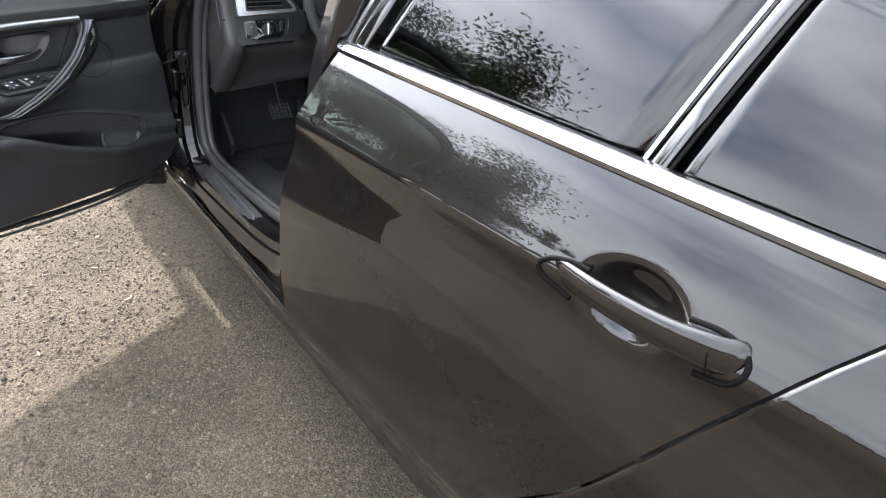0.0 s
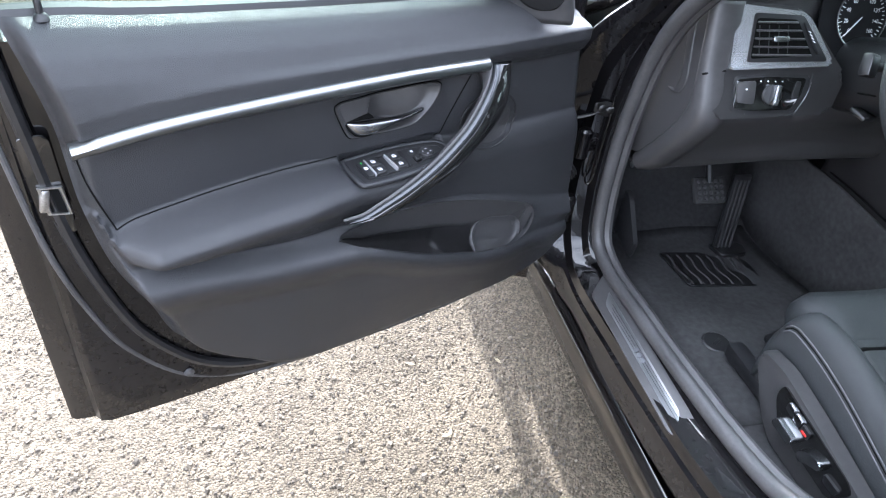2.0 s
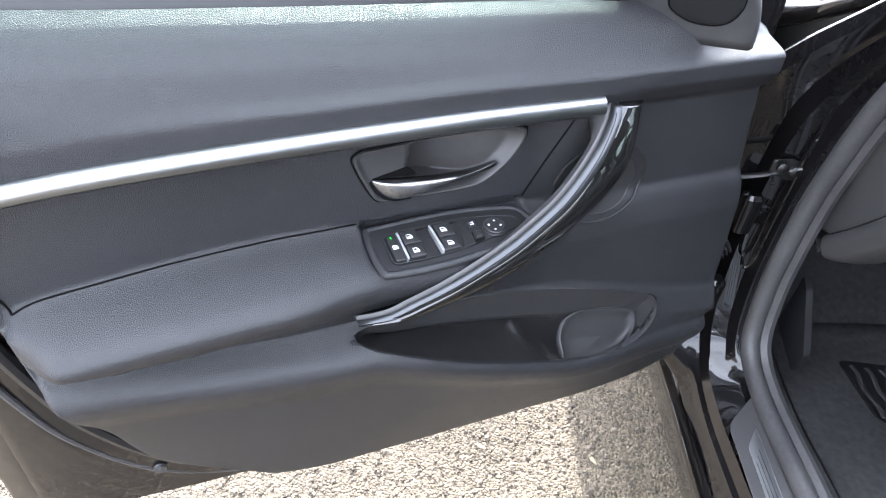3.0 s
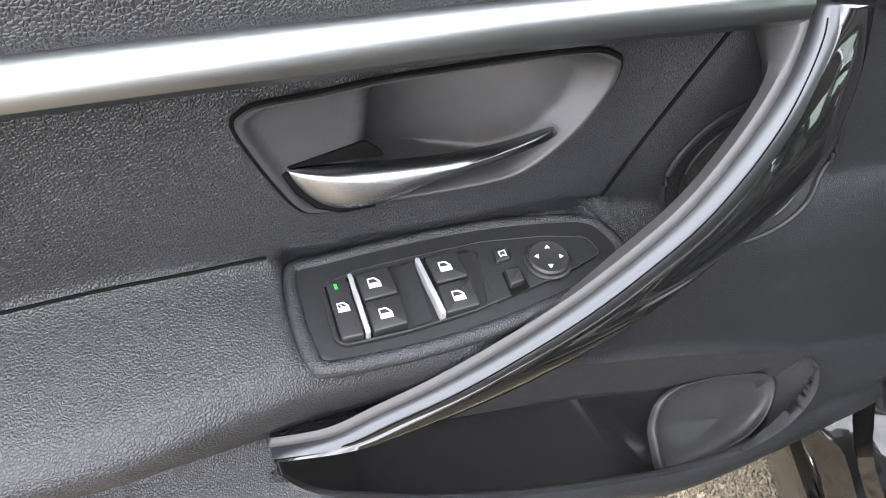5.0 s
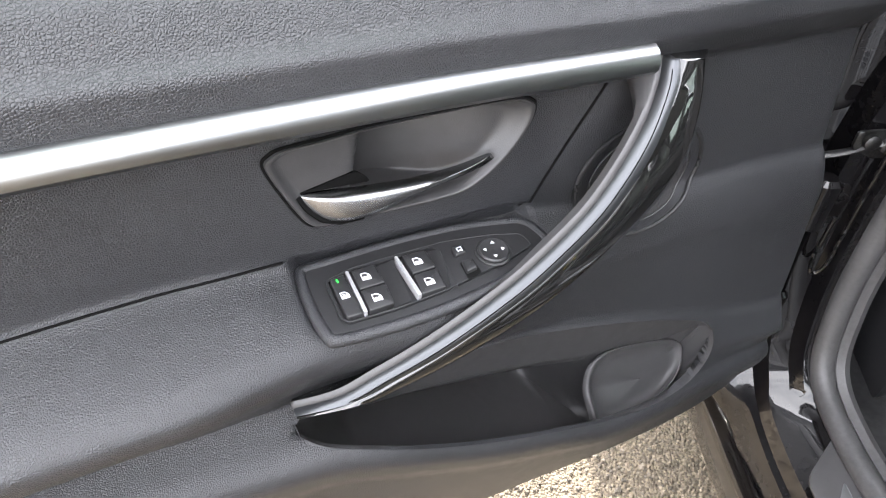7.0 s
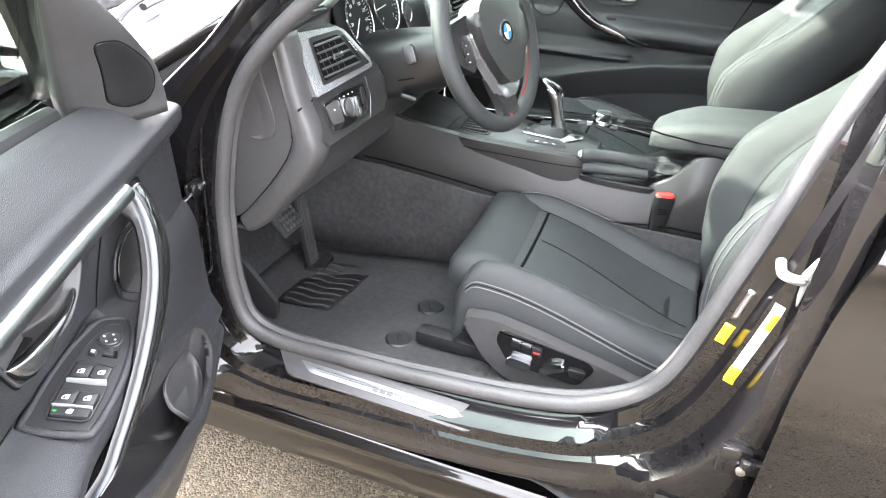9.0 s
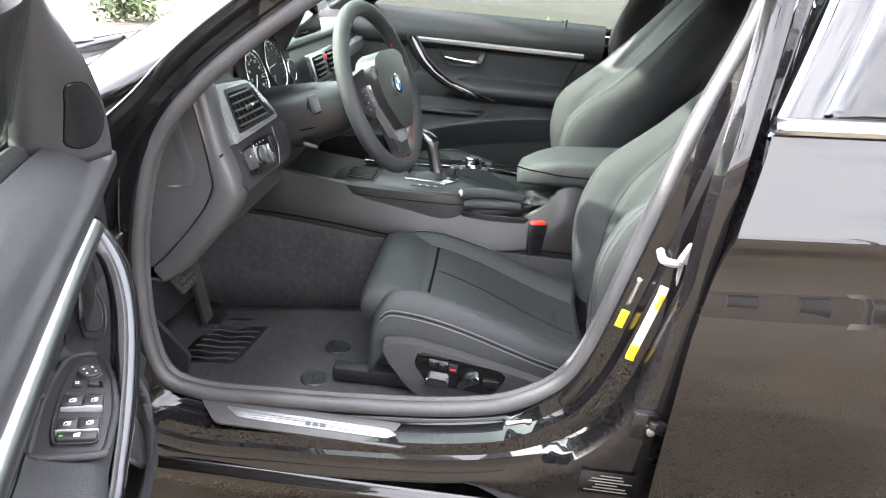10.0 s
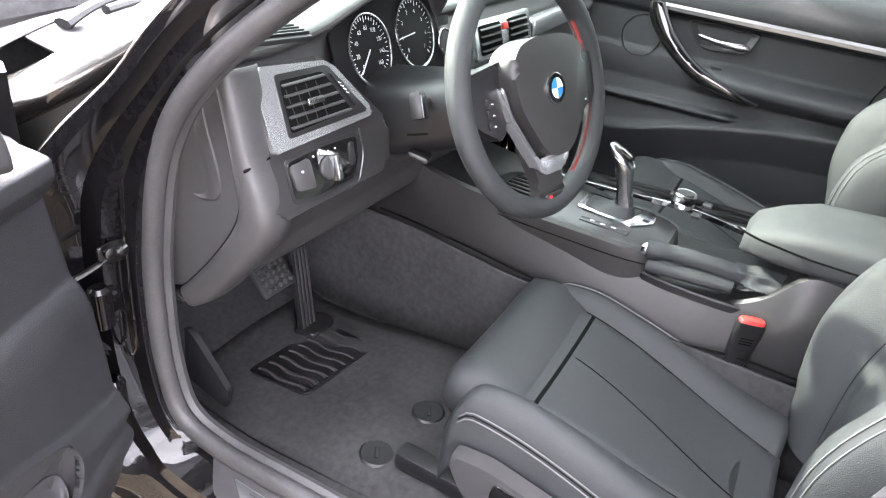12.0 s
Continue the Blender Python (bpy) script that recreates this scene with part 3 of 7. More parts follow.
part("rear_screen", sheet([-1.72 - 0.6 * i / 8 for i in range(9)], lambda y: 0.53 + 0.05 * (y + 1.7), lambda y: 1.44 + 0.5 * (y + 1.72), lambda y: 1.39 + 0.47 * (y + 1.72)), TINT, car, thick=0.004)
def on_bonnet(q, t, drop=0.0):
    """q across from -1 to 1, t forwards from the rear edge, which bows to the front."""
    y0 = 0.47 + 0.20 * (1 - q * q)
    y = y0 + (1.94 - 0.12 * q * q - y0) * t
    return Vector((MID + q * (0.80 - 0.05 * (y - 0.47)), y, 1.000 - 0.025 * (y - 0.47) - 0.06 * (y - 0.47) ** 2 - 0.032 * abs(q) ** 5 - drop))


part("bonnet", grid([[on_bonnet(j / 14 - 1, i / 18) for j in range(29)] for i in range(19)]), PAINT, car, "glossy black bonnet glaring in the sun", thick=0.006)
part("cowl", grid([[on_bonnet((j / 14 - 1) * 0.86, -0.085 + 0.03 * i, 0.014 - 0.004 * i) for j in range(29)] for i in range(4)]), HARD, car, "black plastic scuttle below the windscreen", thick=0.006)
wiper = part("wiper", tube([on_bonnet(q, -0.055, -0.018) for q in np.linspace(-0.70, 0.10, 24)], 0.008, 8), HARD, car, "black windscreen wiper lying at the base of the glass")
part("wiper_arm", tube(spline([on_bonnet(-0.78, -0.02, -0.004), on_bonnet(-0.66, -0.03, -0.022), on_bonnet(-0.45, -0.045, -0.032), on_bonnet(-0.25, -0.055, -0.026)], 24), line([0, 0.3, 1], [0.016, 0.011, 0.007]), 8, squash=0.6), HARD, wiper)
wiper = part("wiper", tube([on_bonnet(q, -0.06, -0.016) for q in np.linspace(-0.05, 0.70, 24)], 0.008, 8), HARD, car, "second black windscreen wiper beside it")
part("boot_lid", sheet([-2.25 - 0.75 * i / 8 for i in range(9)], lambda y: 0.76, lambda y: 1.16 + 0.03 * (y + 2.25), lambda y: 1.09), PAINT, car, thick=0.006)
part("front_bumper", loft([((MID, 1.9, 0.55), 0.86, 0.33, (1, 0, 0), (0, 0, 1), 5), ((MID, 2.1, 0.52), 0.78, 0.30, (1, 0, 0), (0, 0, 1), 5), ((MID, 2.22, 0.5), 0.6, 0.24, (1, 0, 0), (0, 0, 1), 4)]), PAINT, car)
part("rear_bumper", loft([((MID, -2.9, 0.65), 0.86, 0.40, (1, 0, 0), (0, 0, 1), 5), ((MID, -3.05, 0.62), 0.78, 0.34, (1, 0, 0), (0, 0, 1), 5), ((MID, -3.12, 0.6), 0.6, 0.26, (1, 0, 0), (0, 0, 1), 4)]), PAINT, car)
# A-pillar outer rail
for s in (1, -1):
    rail = spline([(MID - s * 0.80, 0.60, 0.85), (MID - s * 0.785, 0.44, 0.92), (MID - s * 0.765, 0.33, 0.980), (MID - s * 0.735, 0.20, 1.062), (MID - s * 0.705, 0.08, 1.142), (MID - s * 0.665, -0.10, 1.265), (MID - s * 0.625, -0.32, 1.375), (MID - s * 0.60, -0.62, 1.435), (MID - s * 0.60, -1.2, 1.43), (MID - s * 0.62, -1.6, 1.38), (MID - s * 0.70, -2.0, 1.22), (MID - s * 0.78, -2.3, 1.10)], 60)
    part("roof_rail", tube(rail, 0.046, 16, up=(-s * 0.72, 0.25, 0.65), squash=0.42), PAINT, car, "black windscreen pillar and roof rail")
# wheels
for x, y in ((-0.83, 1.22), (-0.83, -2.02), (0.71, 1.22), (0.71, -2.02)):
    tyre = part("wheel", lathe([(0.20, -0.105), (0.29, -0.11), (0.325, -0.085), (0.332, 0), (0.325, 0.085), (0.29, 0.11), (0.20, 0.105)], pose(x, y, 0.332, 0, 90, 0), 40), TYRE, car, "black tyre on an alloy rim")
    part("rim", joined(*[box((0, 0, 0), (0.02, 0.035, 0.36), 0.006, pose(x + (0.085 if x > 0 else -0.085), y, 0.332, 36 * k, 0, 0)) for k in range(5)]), ALU, tyre, "silver spoked rim")


# ---- the open driver door ----
X0, Y0 = Vector((1, 0, 0)), Vector((0, 1, 0))
DOOR_AT, DOOR_ANGLE = Vector((-0.86, 0.25, 0)), radians(22.5)
DU = Vector((-math.cos(DOOR_ANGLE), -math.sin(DOOR_ANGLE), 0))
DW = Vector((math.sin(DOOR_ANGLE), -math.cos(DOOR_ANGLE), 0))


def on_door(u, v, w):
    """u from the hinge to the latch, v up, w towards the cabin side."""
    return DOOR_AT + DU * u + DW * w + Vector((0, 0, v))


trim_rear = line([0.374, 0.384, 0.40, 0.437, 0.516, 0.616, 0.679, 0.80, 0.935, 1.068], [0.62, 0.69, 0.75, 0.80, 0.90, 0.942, 0.970, 0.996, 1.004, 1.03])
trim_front = line([0.374, 0.384, 0.40, 0.437, 0.504, 0.716, 0.937, 0.988, 1.03, 1.068], [0.42, 0.20, 0.11, 0.07, 0.050, 0.068, 0.106, 0.118, 0.16, 0.34])
trim_top = line([0.1, 0.13, 0.2, 0.34, 0.7, 0.9, 0.95, 1.04], [0.965, 0.985, 1.003, 1.020, 1.040, 1.053, 1.059, 1.064])
trim_low = line([0.05, 0.09, 0.164, 0.4, 0.65, 0.79, 0.868, 0.92, 0.953, 0.985], [0.45, 0.415, 0.385, 0.376, 0.376, 0.412, 0.475, 0.535, 0.62, 0.70])
strip_v = line([0.36, 0.55, 0.78, 0.9, 1.0], [0.932, 0.936, 0.934, 0.929, 0.918])
arm_seam = line([0.40, 0.60, 0.66, 0.71, 0.83, 0.93, 0.98], [0.785, 0.786, 0.796, 0.797, 0.793, 0.782, 0.770])
arm_edge = line([0.40, 0.55, 0.66, 0.78, 0.90, 0.96, 1.0], [0.766, 0.767, 0.771, 0.768, 0.761, 0.757, 0.755])
arm_base = line([0.10, 0.19, 0.30, 0.44, 0.535, 0.645, 0.8, 0.92, 1.0], [0.590, 0.612, 0.648, 0.681, 0.690, 0.692, 0.697, 0.714, 0.73])
lip_v = line([0.08, 0.15, 0.20, 0.269, 0.336, 0.398, 0.452, 0.501, 0.546, 0.585, 0.621, 0.669, 0.79, 0.872, 0.953, 1.0], [0.515, 0.525, 0.533, 0.540, 0.553, 0.573, 0.590, 0.609, 0.630, 0.647, 0.657, 0.659, 0.671, 0.684, 0.692, 0.697])
lip_w = line([0.06, 0.20, 0.27, 0.36, 0.55, 0.65, 0.8, 1.0], [0.060, 0.082, 0.092, 0.100, 0.100, 0.094, 0.088, 0.080])
# mouth of the pocket: front lip from the rear tip to the hinge end, then back along the lining
MOUTH = [(0.645, 0.673, 0.060), (0.640, 0.671, 0.072), (0.621, 0.665, 0.085), (0.585, 0.652, 0.093), (0.546, 0.635, 0.097), (0.501, 0.614, 0.097), (0.452, 0.595, 0.097), (0.398, 0.578, 0.097), (0.336, 0.558, 0.094), (0.269, 0.545, 0.088), (0.227, 0.554, 0.083), (0.203, 0.574, 0.076), (0.194, 0.592, 0.066),
         (0.200, 0.606, 0.054), (0.251, 0.625, 0.050), (0.304, 0.644, 0.050), (0.379, 0.665, 0.050), (0.44, 0.677, 0.050), (0.488, 0.683, 0.052), (0.533, 0.686, 0.054), (0.596, 0.685, 0.058), (0.632, 0.681, 0.060)]
mouth = spline(MOUTH, 220, True)
mouth_uv = np.array([(p.x, p.y) for p in mouth])


def in_mouth(u, v):
    """Whether a point of the lining lies in the mouth of the pocket."""
    if not 0.19 < u < 0.65 or not 0.53 < v < 0.70:
        return False
    x, y = mouth_uv[:, 0], mouth_uv[:, 1]
    xn, yn = np.roll(x, -1), np.roll(y, -1)
    hit = (y > v) != (yn > v)
    return bool(np.count_nonzero(u < (xn - x)[hit] * (v - y[hit]) / (yn - y)[hit] + x[hit]) % 2)


def trim_w(u, v):
    a, e, b, l, s, vt, vb = arm_seam(u), arm_edge(u), arm_base(u), lip_v(u), strip_v(u), trim_top(u), trim_low(u)
    arm = step(u, 0.36, 0.52) * (1 - step(u, 0.925, 0.985)) * (0.70 + 0.30 * step(u, 0.60, 0.72))
    l = max(l, vb + 0.05)
    b = max(b, l + 0.03)
    lw = lip_w(u)
    ins = 0.029 - 0.014 * step(u, 0.34, 0.42) * (1 - 0.5 * step(u, 0.70, 0.90))
    kn = [(vb, 0.028), (vb + 0.02, 0.044), (l - 0.06, lw - 0.018), (l - 0.03, lw - 0.004), (l - 0.012, lw), (l, lw - 0.003), (l + 0.008, lw - 0.011), ((l + b) / 2, 0.064), (b - 0.004, 0.050), (b + 0.003, 0.045 + 0.010 * arm), (b + 0.012, 0.045 + 0.022 * arm), (e - 0.044, 0.045 + 0.036 * arm), (e - 0.030, 0.046 + 0.0465 * arm), (e - 0.018, 0.045 + 0.053 * arm), (e - 0.006, 0.043 + 0.055 * arm),
          (e + 0.007, 0.040 + 0.043 * arm), (a, ins + 0.006 + 0.004 * arm), (a + 0.006, ins), (s - 0.018, ins + 0.001), (s - 0.012, 0.040), (s + 0.012, 0.056), (s + 0.035, 0.057), (vt - 0.065, 0.050), (vt - 0.038, 0.038), (vt - 0.016, 0.021), (vt - 0.004, 0.006), (vt, -0.006)]
    vs, last = [], -1
    for q, _ in kn:
        q = max(q, last + 0.002)
        vs.append(q)
        last = q
    w = float(np.interp(v, vs, [k[1] for k in kn]))
    return w


HP = [(0.6272, 0.8859), (0.6229, 0.8916), (0.6138, 0.8948), (0.5902, 0.8962), (0.5597, 0.899), (0.5281, 0.9002), (0.4951, 0.9009), (0.4606, 0.9009), (0.4425, 0.8992), (0.4324, 0.8948), (0.4291, 0.8897), (0.4311, 0.8789), (0.4397, 0.8641), (0.4525, 0.849), (0.4699, 0.8354), (0.4883, 0.8285), (0.5256, 0.8273), (0.5614, 0.8282), (0.582, 0.8284), (0.5956, 0.8288), (0.6035, 0.8328), (0.6118, 0.8466), (0.6227, 0.8712)]
hpo = [(p.x, p.y) for p in spline([(a, b, 0) for a, b in HP], 92, True)]
hc = (0.526, 0.868)
bowl = sorted((math.atan2(v - hc[1], u - hc[0]), math.hypot(u - hc[0], v - hc[1])) for u, v in hpo)
bowl_a, bowl_r = [b[0] for b in bowl], [b[1] for b in bowl]


def bowl_ratio(u, v):
    """How far out a point lies in the handle bowl; 1 on its outline."""
    if not 0.41 < u < 0.64 or not 0.81 < v < 0.92:
        return 2.0
    return math.hypot(u - hc[0], v - hc[1]) / float(np.interp(math.atan2(v - hc[1], u - hc[0]), bowl_a, bowl_r))


# smooth the knots by averaging a few offsets
def trim_soft(u, v):
    w = sum(trim_w(u, v + d) * k for d, k in ((-0.005, 1), (-0.0025, 2), (0, 3), (0.0025, 2), (0.005, 1))) / 9
    seat = step(u, 0.418, 0.426) * (1 - step(u, 0.614, 0.622))
    if seat and 0.772 < v < 0.80:
        w += seat * (min(w, max(0.004, 0.010 + (0.783 - v) / 0.13)) - w)
    w -= 0.05 * (1 - step(bowl_ratio(u, v), 0.87, 0.965))
    d = min(trim_rear(v) - u, u - trim_front(v), (v - trim_low(u)) * 1.0)
    return -0.012 + (w + 0.012) * (0.25 + 0.75 * step(d, 0.0, 0.022))


driver_door = None
shell_rows = []
dv0 = lambda u: 0.292 + 0.068 * u
for i in range(25):
    s = i / 24
    loop = [(0.035, -0.075), (0.04, -0.05), (0.07, -0.024), (0.12, -0.060), (0.24, -0.108), (0.62, -0.108), (0.72, -0.020), (0.85, -0.018), (0.98, -0.02), (1.040, -0.024), (1.052, -0.030), (1.058, -0.044), (1.086, -0.052), (1.093, -0.058), (1.095, -0.092)]
    r = []
    for u, w in loop:
        v = dv0(u) * (1 - s) + 1.03 * s
        r.append(on_door(u, v, w))
    for k in range(14):
        u = 1.093 - 1.058 * k / 13
        v = dv0(u) * (1 - s) + 1.03 * s
        r.append(on_door(u, v, -(0.098 + (-0.90 - side_x(-0.3, v)) * 0.9)))
    shell_rows.append(r)
driver_door = part("driver_door", capped(grid(shell_rows, False, True), 25, len(shell_rows[0])), PAINT_IN, car, "black driver door standing wide open", sharp=30)

STATIONS = [0.0, 0.17, 0.23, 0.40, 0.52, 0.62, 0.80, 1.0]


def trim_point(q, s):
    """q from front to rear, s from the lower edge to the top."""
    u = 0.1 + 0.85 * q
    v = 0.7
    for _ in range(6):
        vb, vt = trim_low(u), trim_top(u)
        l = max(lip_v(u), vb + 0.05)
        b = max(arm_base(u), l + 0.03)
        v = float(np.interp(s, STATIONS, [vb, l - 0.008, l + 0.012, b, arm_edge(u), arm_seam(u), strip_v(u), vt]))
        u = trim_front(v) + (trim_rear(v) - trim_front(v)) * q
    return Vector((u, v, trim_soft(u, v)))


def trim_with_mouth(nu, nv):
    """The lining with the mouth of the pocket cut out; the points beside the cut are drawn onto its edge."""
    pts = [[trim_point(j / nu, i / nv) for j in range(nu + 1)] for i in range(nv + 1)]
    inside = np.array([[in_mouth(p.x, p.y) for p in r] for r in pts])
    bm = bmesh.new()
    made = {}

    def vert(i, j):
        if (i, j) not in made:
            p = pts[i][j]
            if inside[i, j]:
                p = mouth[int(np.argmin((mouth_uv[:, 0] - p.x) ** 2 + (mouth_uv[:, 1] - p.y) ** 2))]
            made[i, j] = bm.verts.new(on_door(*p))
        return made[i, j]

    for i in range(nv):
        for j in range(nu):
            if not inside[i:i + 2, j:j + 2].all():
                bm.faces.new([vert(i, j), vert(i, j + 1), vert(i + 1, j + 1), vert(i + 1, j)])
    return bm


driver_trim = trim_with_mouth(240, 260)
part("door_trim", driver_trim, VINYL, driver_door, "black grained door lining with armrest and pocket", sharp=80)

# pocket: a deep bin behind the lip, with a rounded bottle holder at the hinge end
def evenly(pts, n):
    d = np.concatenate(([0], np.cumsum([(b - a).length for a, b in zip(pts, pts[1:])])))
    return [Vector([float(np.interp(d[-1] * k / (n - 1), d, [p[c] for p in pts])) for c in range(3)]) for k in range(n)]


bend = max(range(220), key=lambda k: -mouth[k].x)
front_edge, back_edge = evenly(mouth[:bend + 1], 60), evenly([mouth[0]] + mouth[:bend - 1:-1], 60)
rows = []
for k, (f, b) in enumerate(zip(front_edge, back_edge)):
    t = k / 59
    u = (f.x + b.x) / 2
    ends = min(1.0, t / 0.14, (1 - t) / 0.10) ** 0.6
    fl = min(f.y, b.y) - (0.088 - 0.02 * (1 - step(u, 0.26, 0.36))) * ends
    deep = b.z - 0.014 - (0.088 * step(u, 0.31, 0.36) * (1 - step(u, 0.59, 0.645)) + 0.012) * ends
    sec = [(b.y, b.z), (b.y - 0.003, b.z - 0.0035), (b.y - 0.007 * ends, b.z - 0.006), (b.y + (fl - b.y) * 0.32, b.z - 0.008 - 0.006 * ends), (b.y + (fl - b.y) * 0.40, b.z - 0.014 * ends - 0.006), (b.y + (fl - b.y) * 0.62, deep + 0.012 * ends),
           (b.y + (fl - b.y) * 0.9, deep), (fl, deep + 0.012 * ends), (fl, (deep + f.z) / 2 - 0.01), (fl + 0.006 * ends, f.z - 0.030 * ends), (f.y + (fl - f.y) * 0.5, f.z - 0.016 * ends), (f.y - 0.010 * ends, f.z - 0.011 * ends), (f.y - 0.0015, f.z - 0.005), (f.y, f.z)]
    rows.append([on_door(f.x + (b.x - f.x) * (1 - j / 13), v, w) for j, (v, w) in enumerate(sec)])
part("door_pocket", grid(rows), SOFT, driver_door, "deep black storage pocket", sharp=70)
CUP = [(0.336, 0.531, 0.080), (0.341, 0.550, 0.062), (0.339, 0.563, 0.050), (0.332, 0.583, 0.043), (0.314, 0.590, 0.039), (0.284, 0.587, 0.037), (0.245, 0.577, 0.036), (0.215, 0.566, 0.037), (0.205, 0.552, 0.043), (0.212, 0.532, 0.054), (0.240, 0.522, 0.066), (0.29, 0.523, 0.076)]
cup_rim = spline(CUP, 72, True)
cup_mid = Vector((0.262, 0.548, 0.056))
rows = []
for sc, drop in ((1.05, 0.010), (1.02, 0.0), (1.0, -0.0015), (0.975, -0.0005), (0.955, 0.003), (0.92, 0.011), (0.86, 0.018), (0.72, 0.024), (0.5, 0.028), (0.25, 0.030), (0.01, 0.030)):
    rows.append([on_door(*(cup_mid + (p - cup_mid) * sc + Vector((0, -0.80, -0.45)) * drop * 0.6)) for p in cup_rim])
part("bottle_holder", grid(rows, False, True), SOFT, driver_door, "rounded bottle holder in the pocket", sharp=70)

# seams of the insert
def seam(name, pts, r, material, parent, lift=0.001, n=40, label=""):
    return part(name, tube([on_door(u, v, trim_soft(u, v) + lift) for u, v, _ in spline([(a, b, 0) for a, b in pts], n)], r, 6), material, parent, label)


seam("lining_seam", [(0.4246, 0.7916), (0.3991, 0.8471), (0.3765, 0.8975), (0.366, 0.922)], 0.0010, SEAM, driver_door)
seam("lining_seam", [(0.625, 0.802), (0.71, 0.803), (0.83, 0.799), (0.93, 0.788), (0.965, 0.777)], 0.0010, SEAM, driver_door)
seam("lining_seam", [(0.965, 0.777), (0.985, 0.85), (0.99, 0.905)], 0.0012, SEAM, driver_door)

# aluminium strip
rows = []
for i in range(60):
    u = 0.366 + 0.632 * i / 59
    s = strip_v(u)
    k = 0.0115 * (1 if i < 57 else 0.8)
    rows.append([on_door(u, s + k * a, 0.052 + 0.0135 * b) for a, b in ((1.0, -0.4), (1.0, 0.35), (0.7, 0.75), (0.2, 1.0), (-0.4, 0.95), (-0.8, 0.6), (-1.0, 0.1), (-1.0, -1.2))])
part("trim_strip", capped(grid(rows, False, True), 60, 8), ALU, driver_door, "brushed aluminium trim strip")

# inner handle in its bowl: flat at the latch end, hollowed behind the lever's grip
def bowl_w(u, v, ratio):
    fold = 0.568 - 0.2 * (v - 0.859)
    hollow = step(fold - u, -0.004, 0.014) * (1 - 0.90 * step(fold - u, 0.012, 0.120))
    wall = step(1 - ratio, 0.07, 0.22)
    return 0.0185 - 0.003 * step(1 - ratio, 0.03, 0.10) - (0.042 * hollow + 0.0035 * step(fold - u, 0.0, 0.05)) * wall


rows = [[on_door(u, v, 0.008) for u, v in hpo], [on_door(u, v, 0.0178) for u, v in hpo]]
for sc in [0.992, 0.982, 0.97, 0.955, 0.94, 0.925, 0.91] + [0.89 - 0.04 * k for k in range(22)] + [0.004]:
    rows.append([on_door(hc[0] + (u - hc[0]) * sc, hc[1] + (v - hc[1]) * sc, bowl_w(hc[0] + (u - hc[0]) * sc, hc[1] + (v - hc[1]) * sc, sc) + (0.001 if sc > 0.95 else 0)) for u, v in hpo])
part("handle_bowl", grid(rows, False, True), SOFT, driver_door, "smooth black bowl behind the door handle", sharp=60)
part("bowl_gap", tube([on_door(hc[0] + (u - hc[0]) * 1.008, hc[1] + (v - hc[1]) * 1.016, 0.0165) for u, v in hpo], 0.0014, 6, True, up=DW), SEAM, driver_door)
LEVER = [(0.6071, 0.8545), (0.6047, 0.8575), (0.5873, 0.8567), (0.5612, 0.8557), (0.5272, 0.8546), (0.4916, 0.8552), (0.4661, 0.8577), (0.4617, 0.8554), (0.4624, 0.8523), (0.491, 0.8484), (0.5268, 0.8430), (0.5478, 0.8380), (0.5652, 0.8352), (0.5821, 0.8348), (0.5936, 0.8379), (0.6017, 0.8452)]
lever_to = lambda a, b, c: on_door(a, b, 0.0165 + 0.005 * math.sin(math.pi * min(1, max(0, (a - 0.462) / 0.145))) - 0.30 * (b - 0.850) * step(a, 0.48, 0.60) + c)
lever_line = spline([(a, b, 0) for a, b in LEVER], 64, True)
rows = []
for sc, up in ((1.0, 0.0), (1.0, 0.0016), (0.97, 0.0034), (0.90, 0.0056), (0.78, 0.0074), (0.6, 0.0088), (0.35, 0.0096), (0.01, 0.0098)):
    rows.append([lever_to(0.553 + (p.x - 0.553) * sc, 0.8475 + (p.y - 0.8475) * sc, up) for p in lever_line])
part("inner_handle", grid(rows, False, True), LEVER_METAL, driver_door, "satin chrome door release lever", sharp=70)
part("lever_gap", tube([lever_to(0.535 + (a - 0.535) * 1.015, 0.847 + (b - 0.847) * 1.10, 0.0012) for a, b in LEVER[:1] + LEVER[:11:-1]], 0.0022, 6), SEAM, driver_door)
part("lever_root", plate(rounded([(0.6075, 0.858), (0.567, 0.8672), (0.560, 0.861), (0.557, 0.8565), (0.60, 0.8580)], 0.002), 0.0015, lambda a, b, c: on_door(a, b, 0.0156 + c), 0.0004), SEAM, driver_door, "dark slot above the lever")

# grab handle: glossy black arc with a metal inner rim
GI = [(0.643, 0.7180, 0.080), (0.610, 0.724, 0.087), (0.582, 0.736, 0.089), (0.547, 0.752, 0.091), (0.512, 0.771, 0.092), (0.476, 0.795, 0.093), (0.447, 0.819, 0.093), (0.420, 0.843, 0.091), (0.399, 0.866, 0.086), (0.382, 0.885, 0.079), (0.368, 0.900, 0.070), (0.355, 0.916, 0.058), (0.347, 0.928, 0.047)]
GS = [(0.6425, 0.7174, 0.0805), (0.600, 0.721, 0.088), (0.568, 0.733, 0.090), (0.536, 0.748, 0.093), (0.506, 0.766, 0.095), (0.469, 0.789, 0.096), (0.440, 0.813, 0.096), (0.413, 0.836, 0.094), (0.392, 0.860, 0.090), (0.374, 0.882, 0.083), (0.361, 0.900, 0.074), (0.347, 0.917, 0.062), (0.341, 0.928, 0.051)]
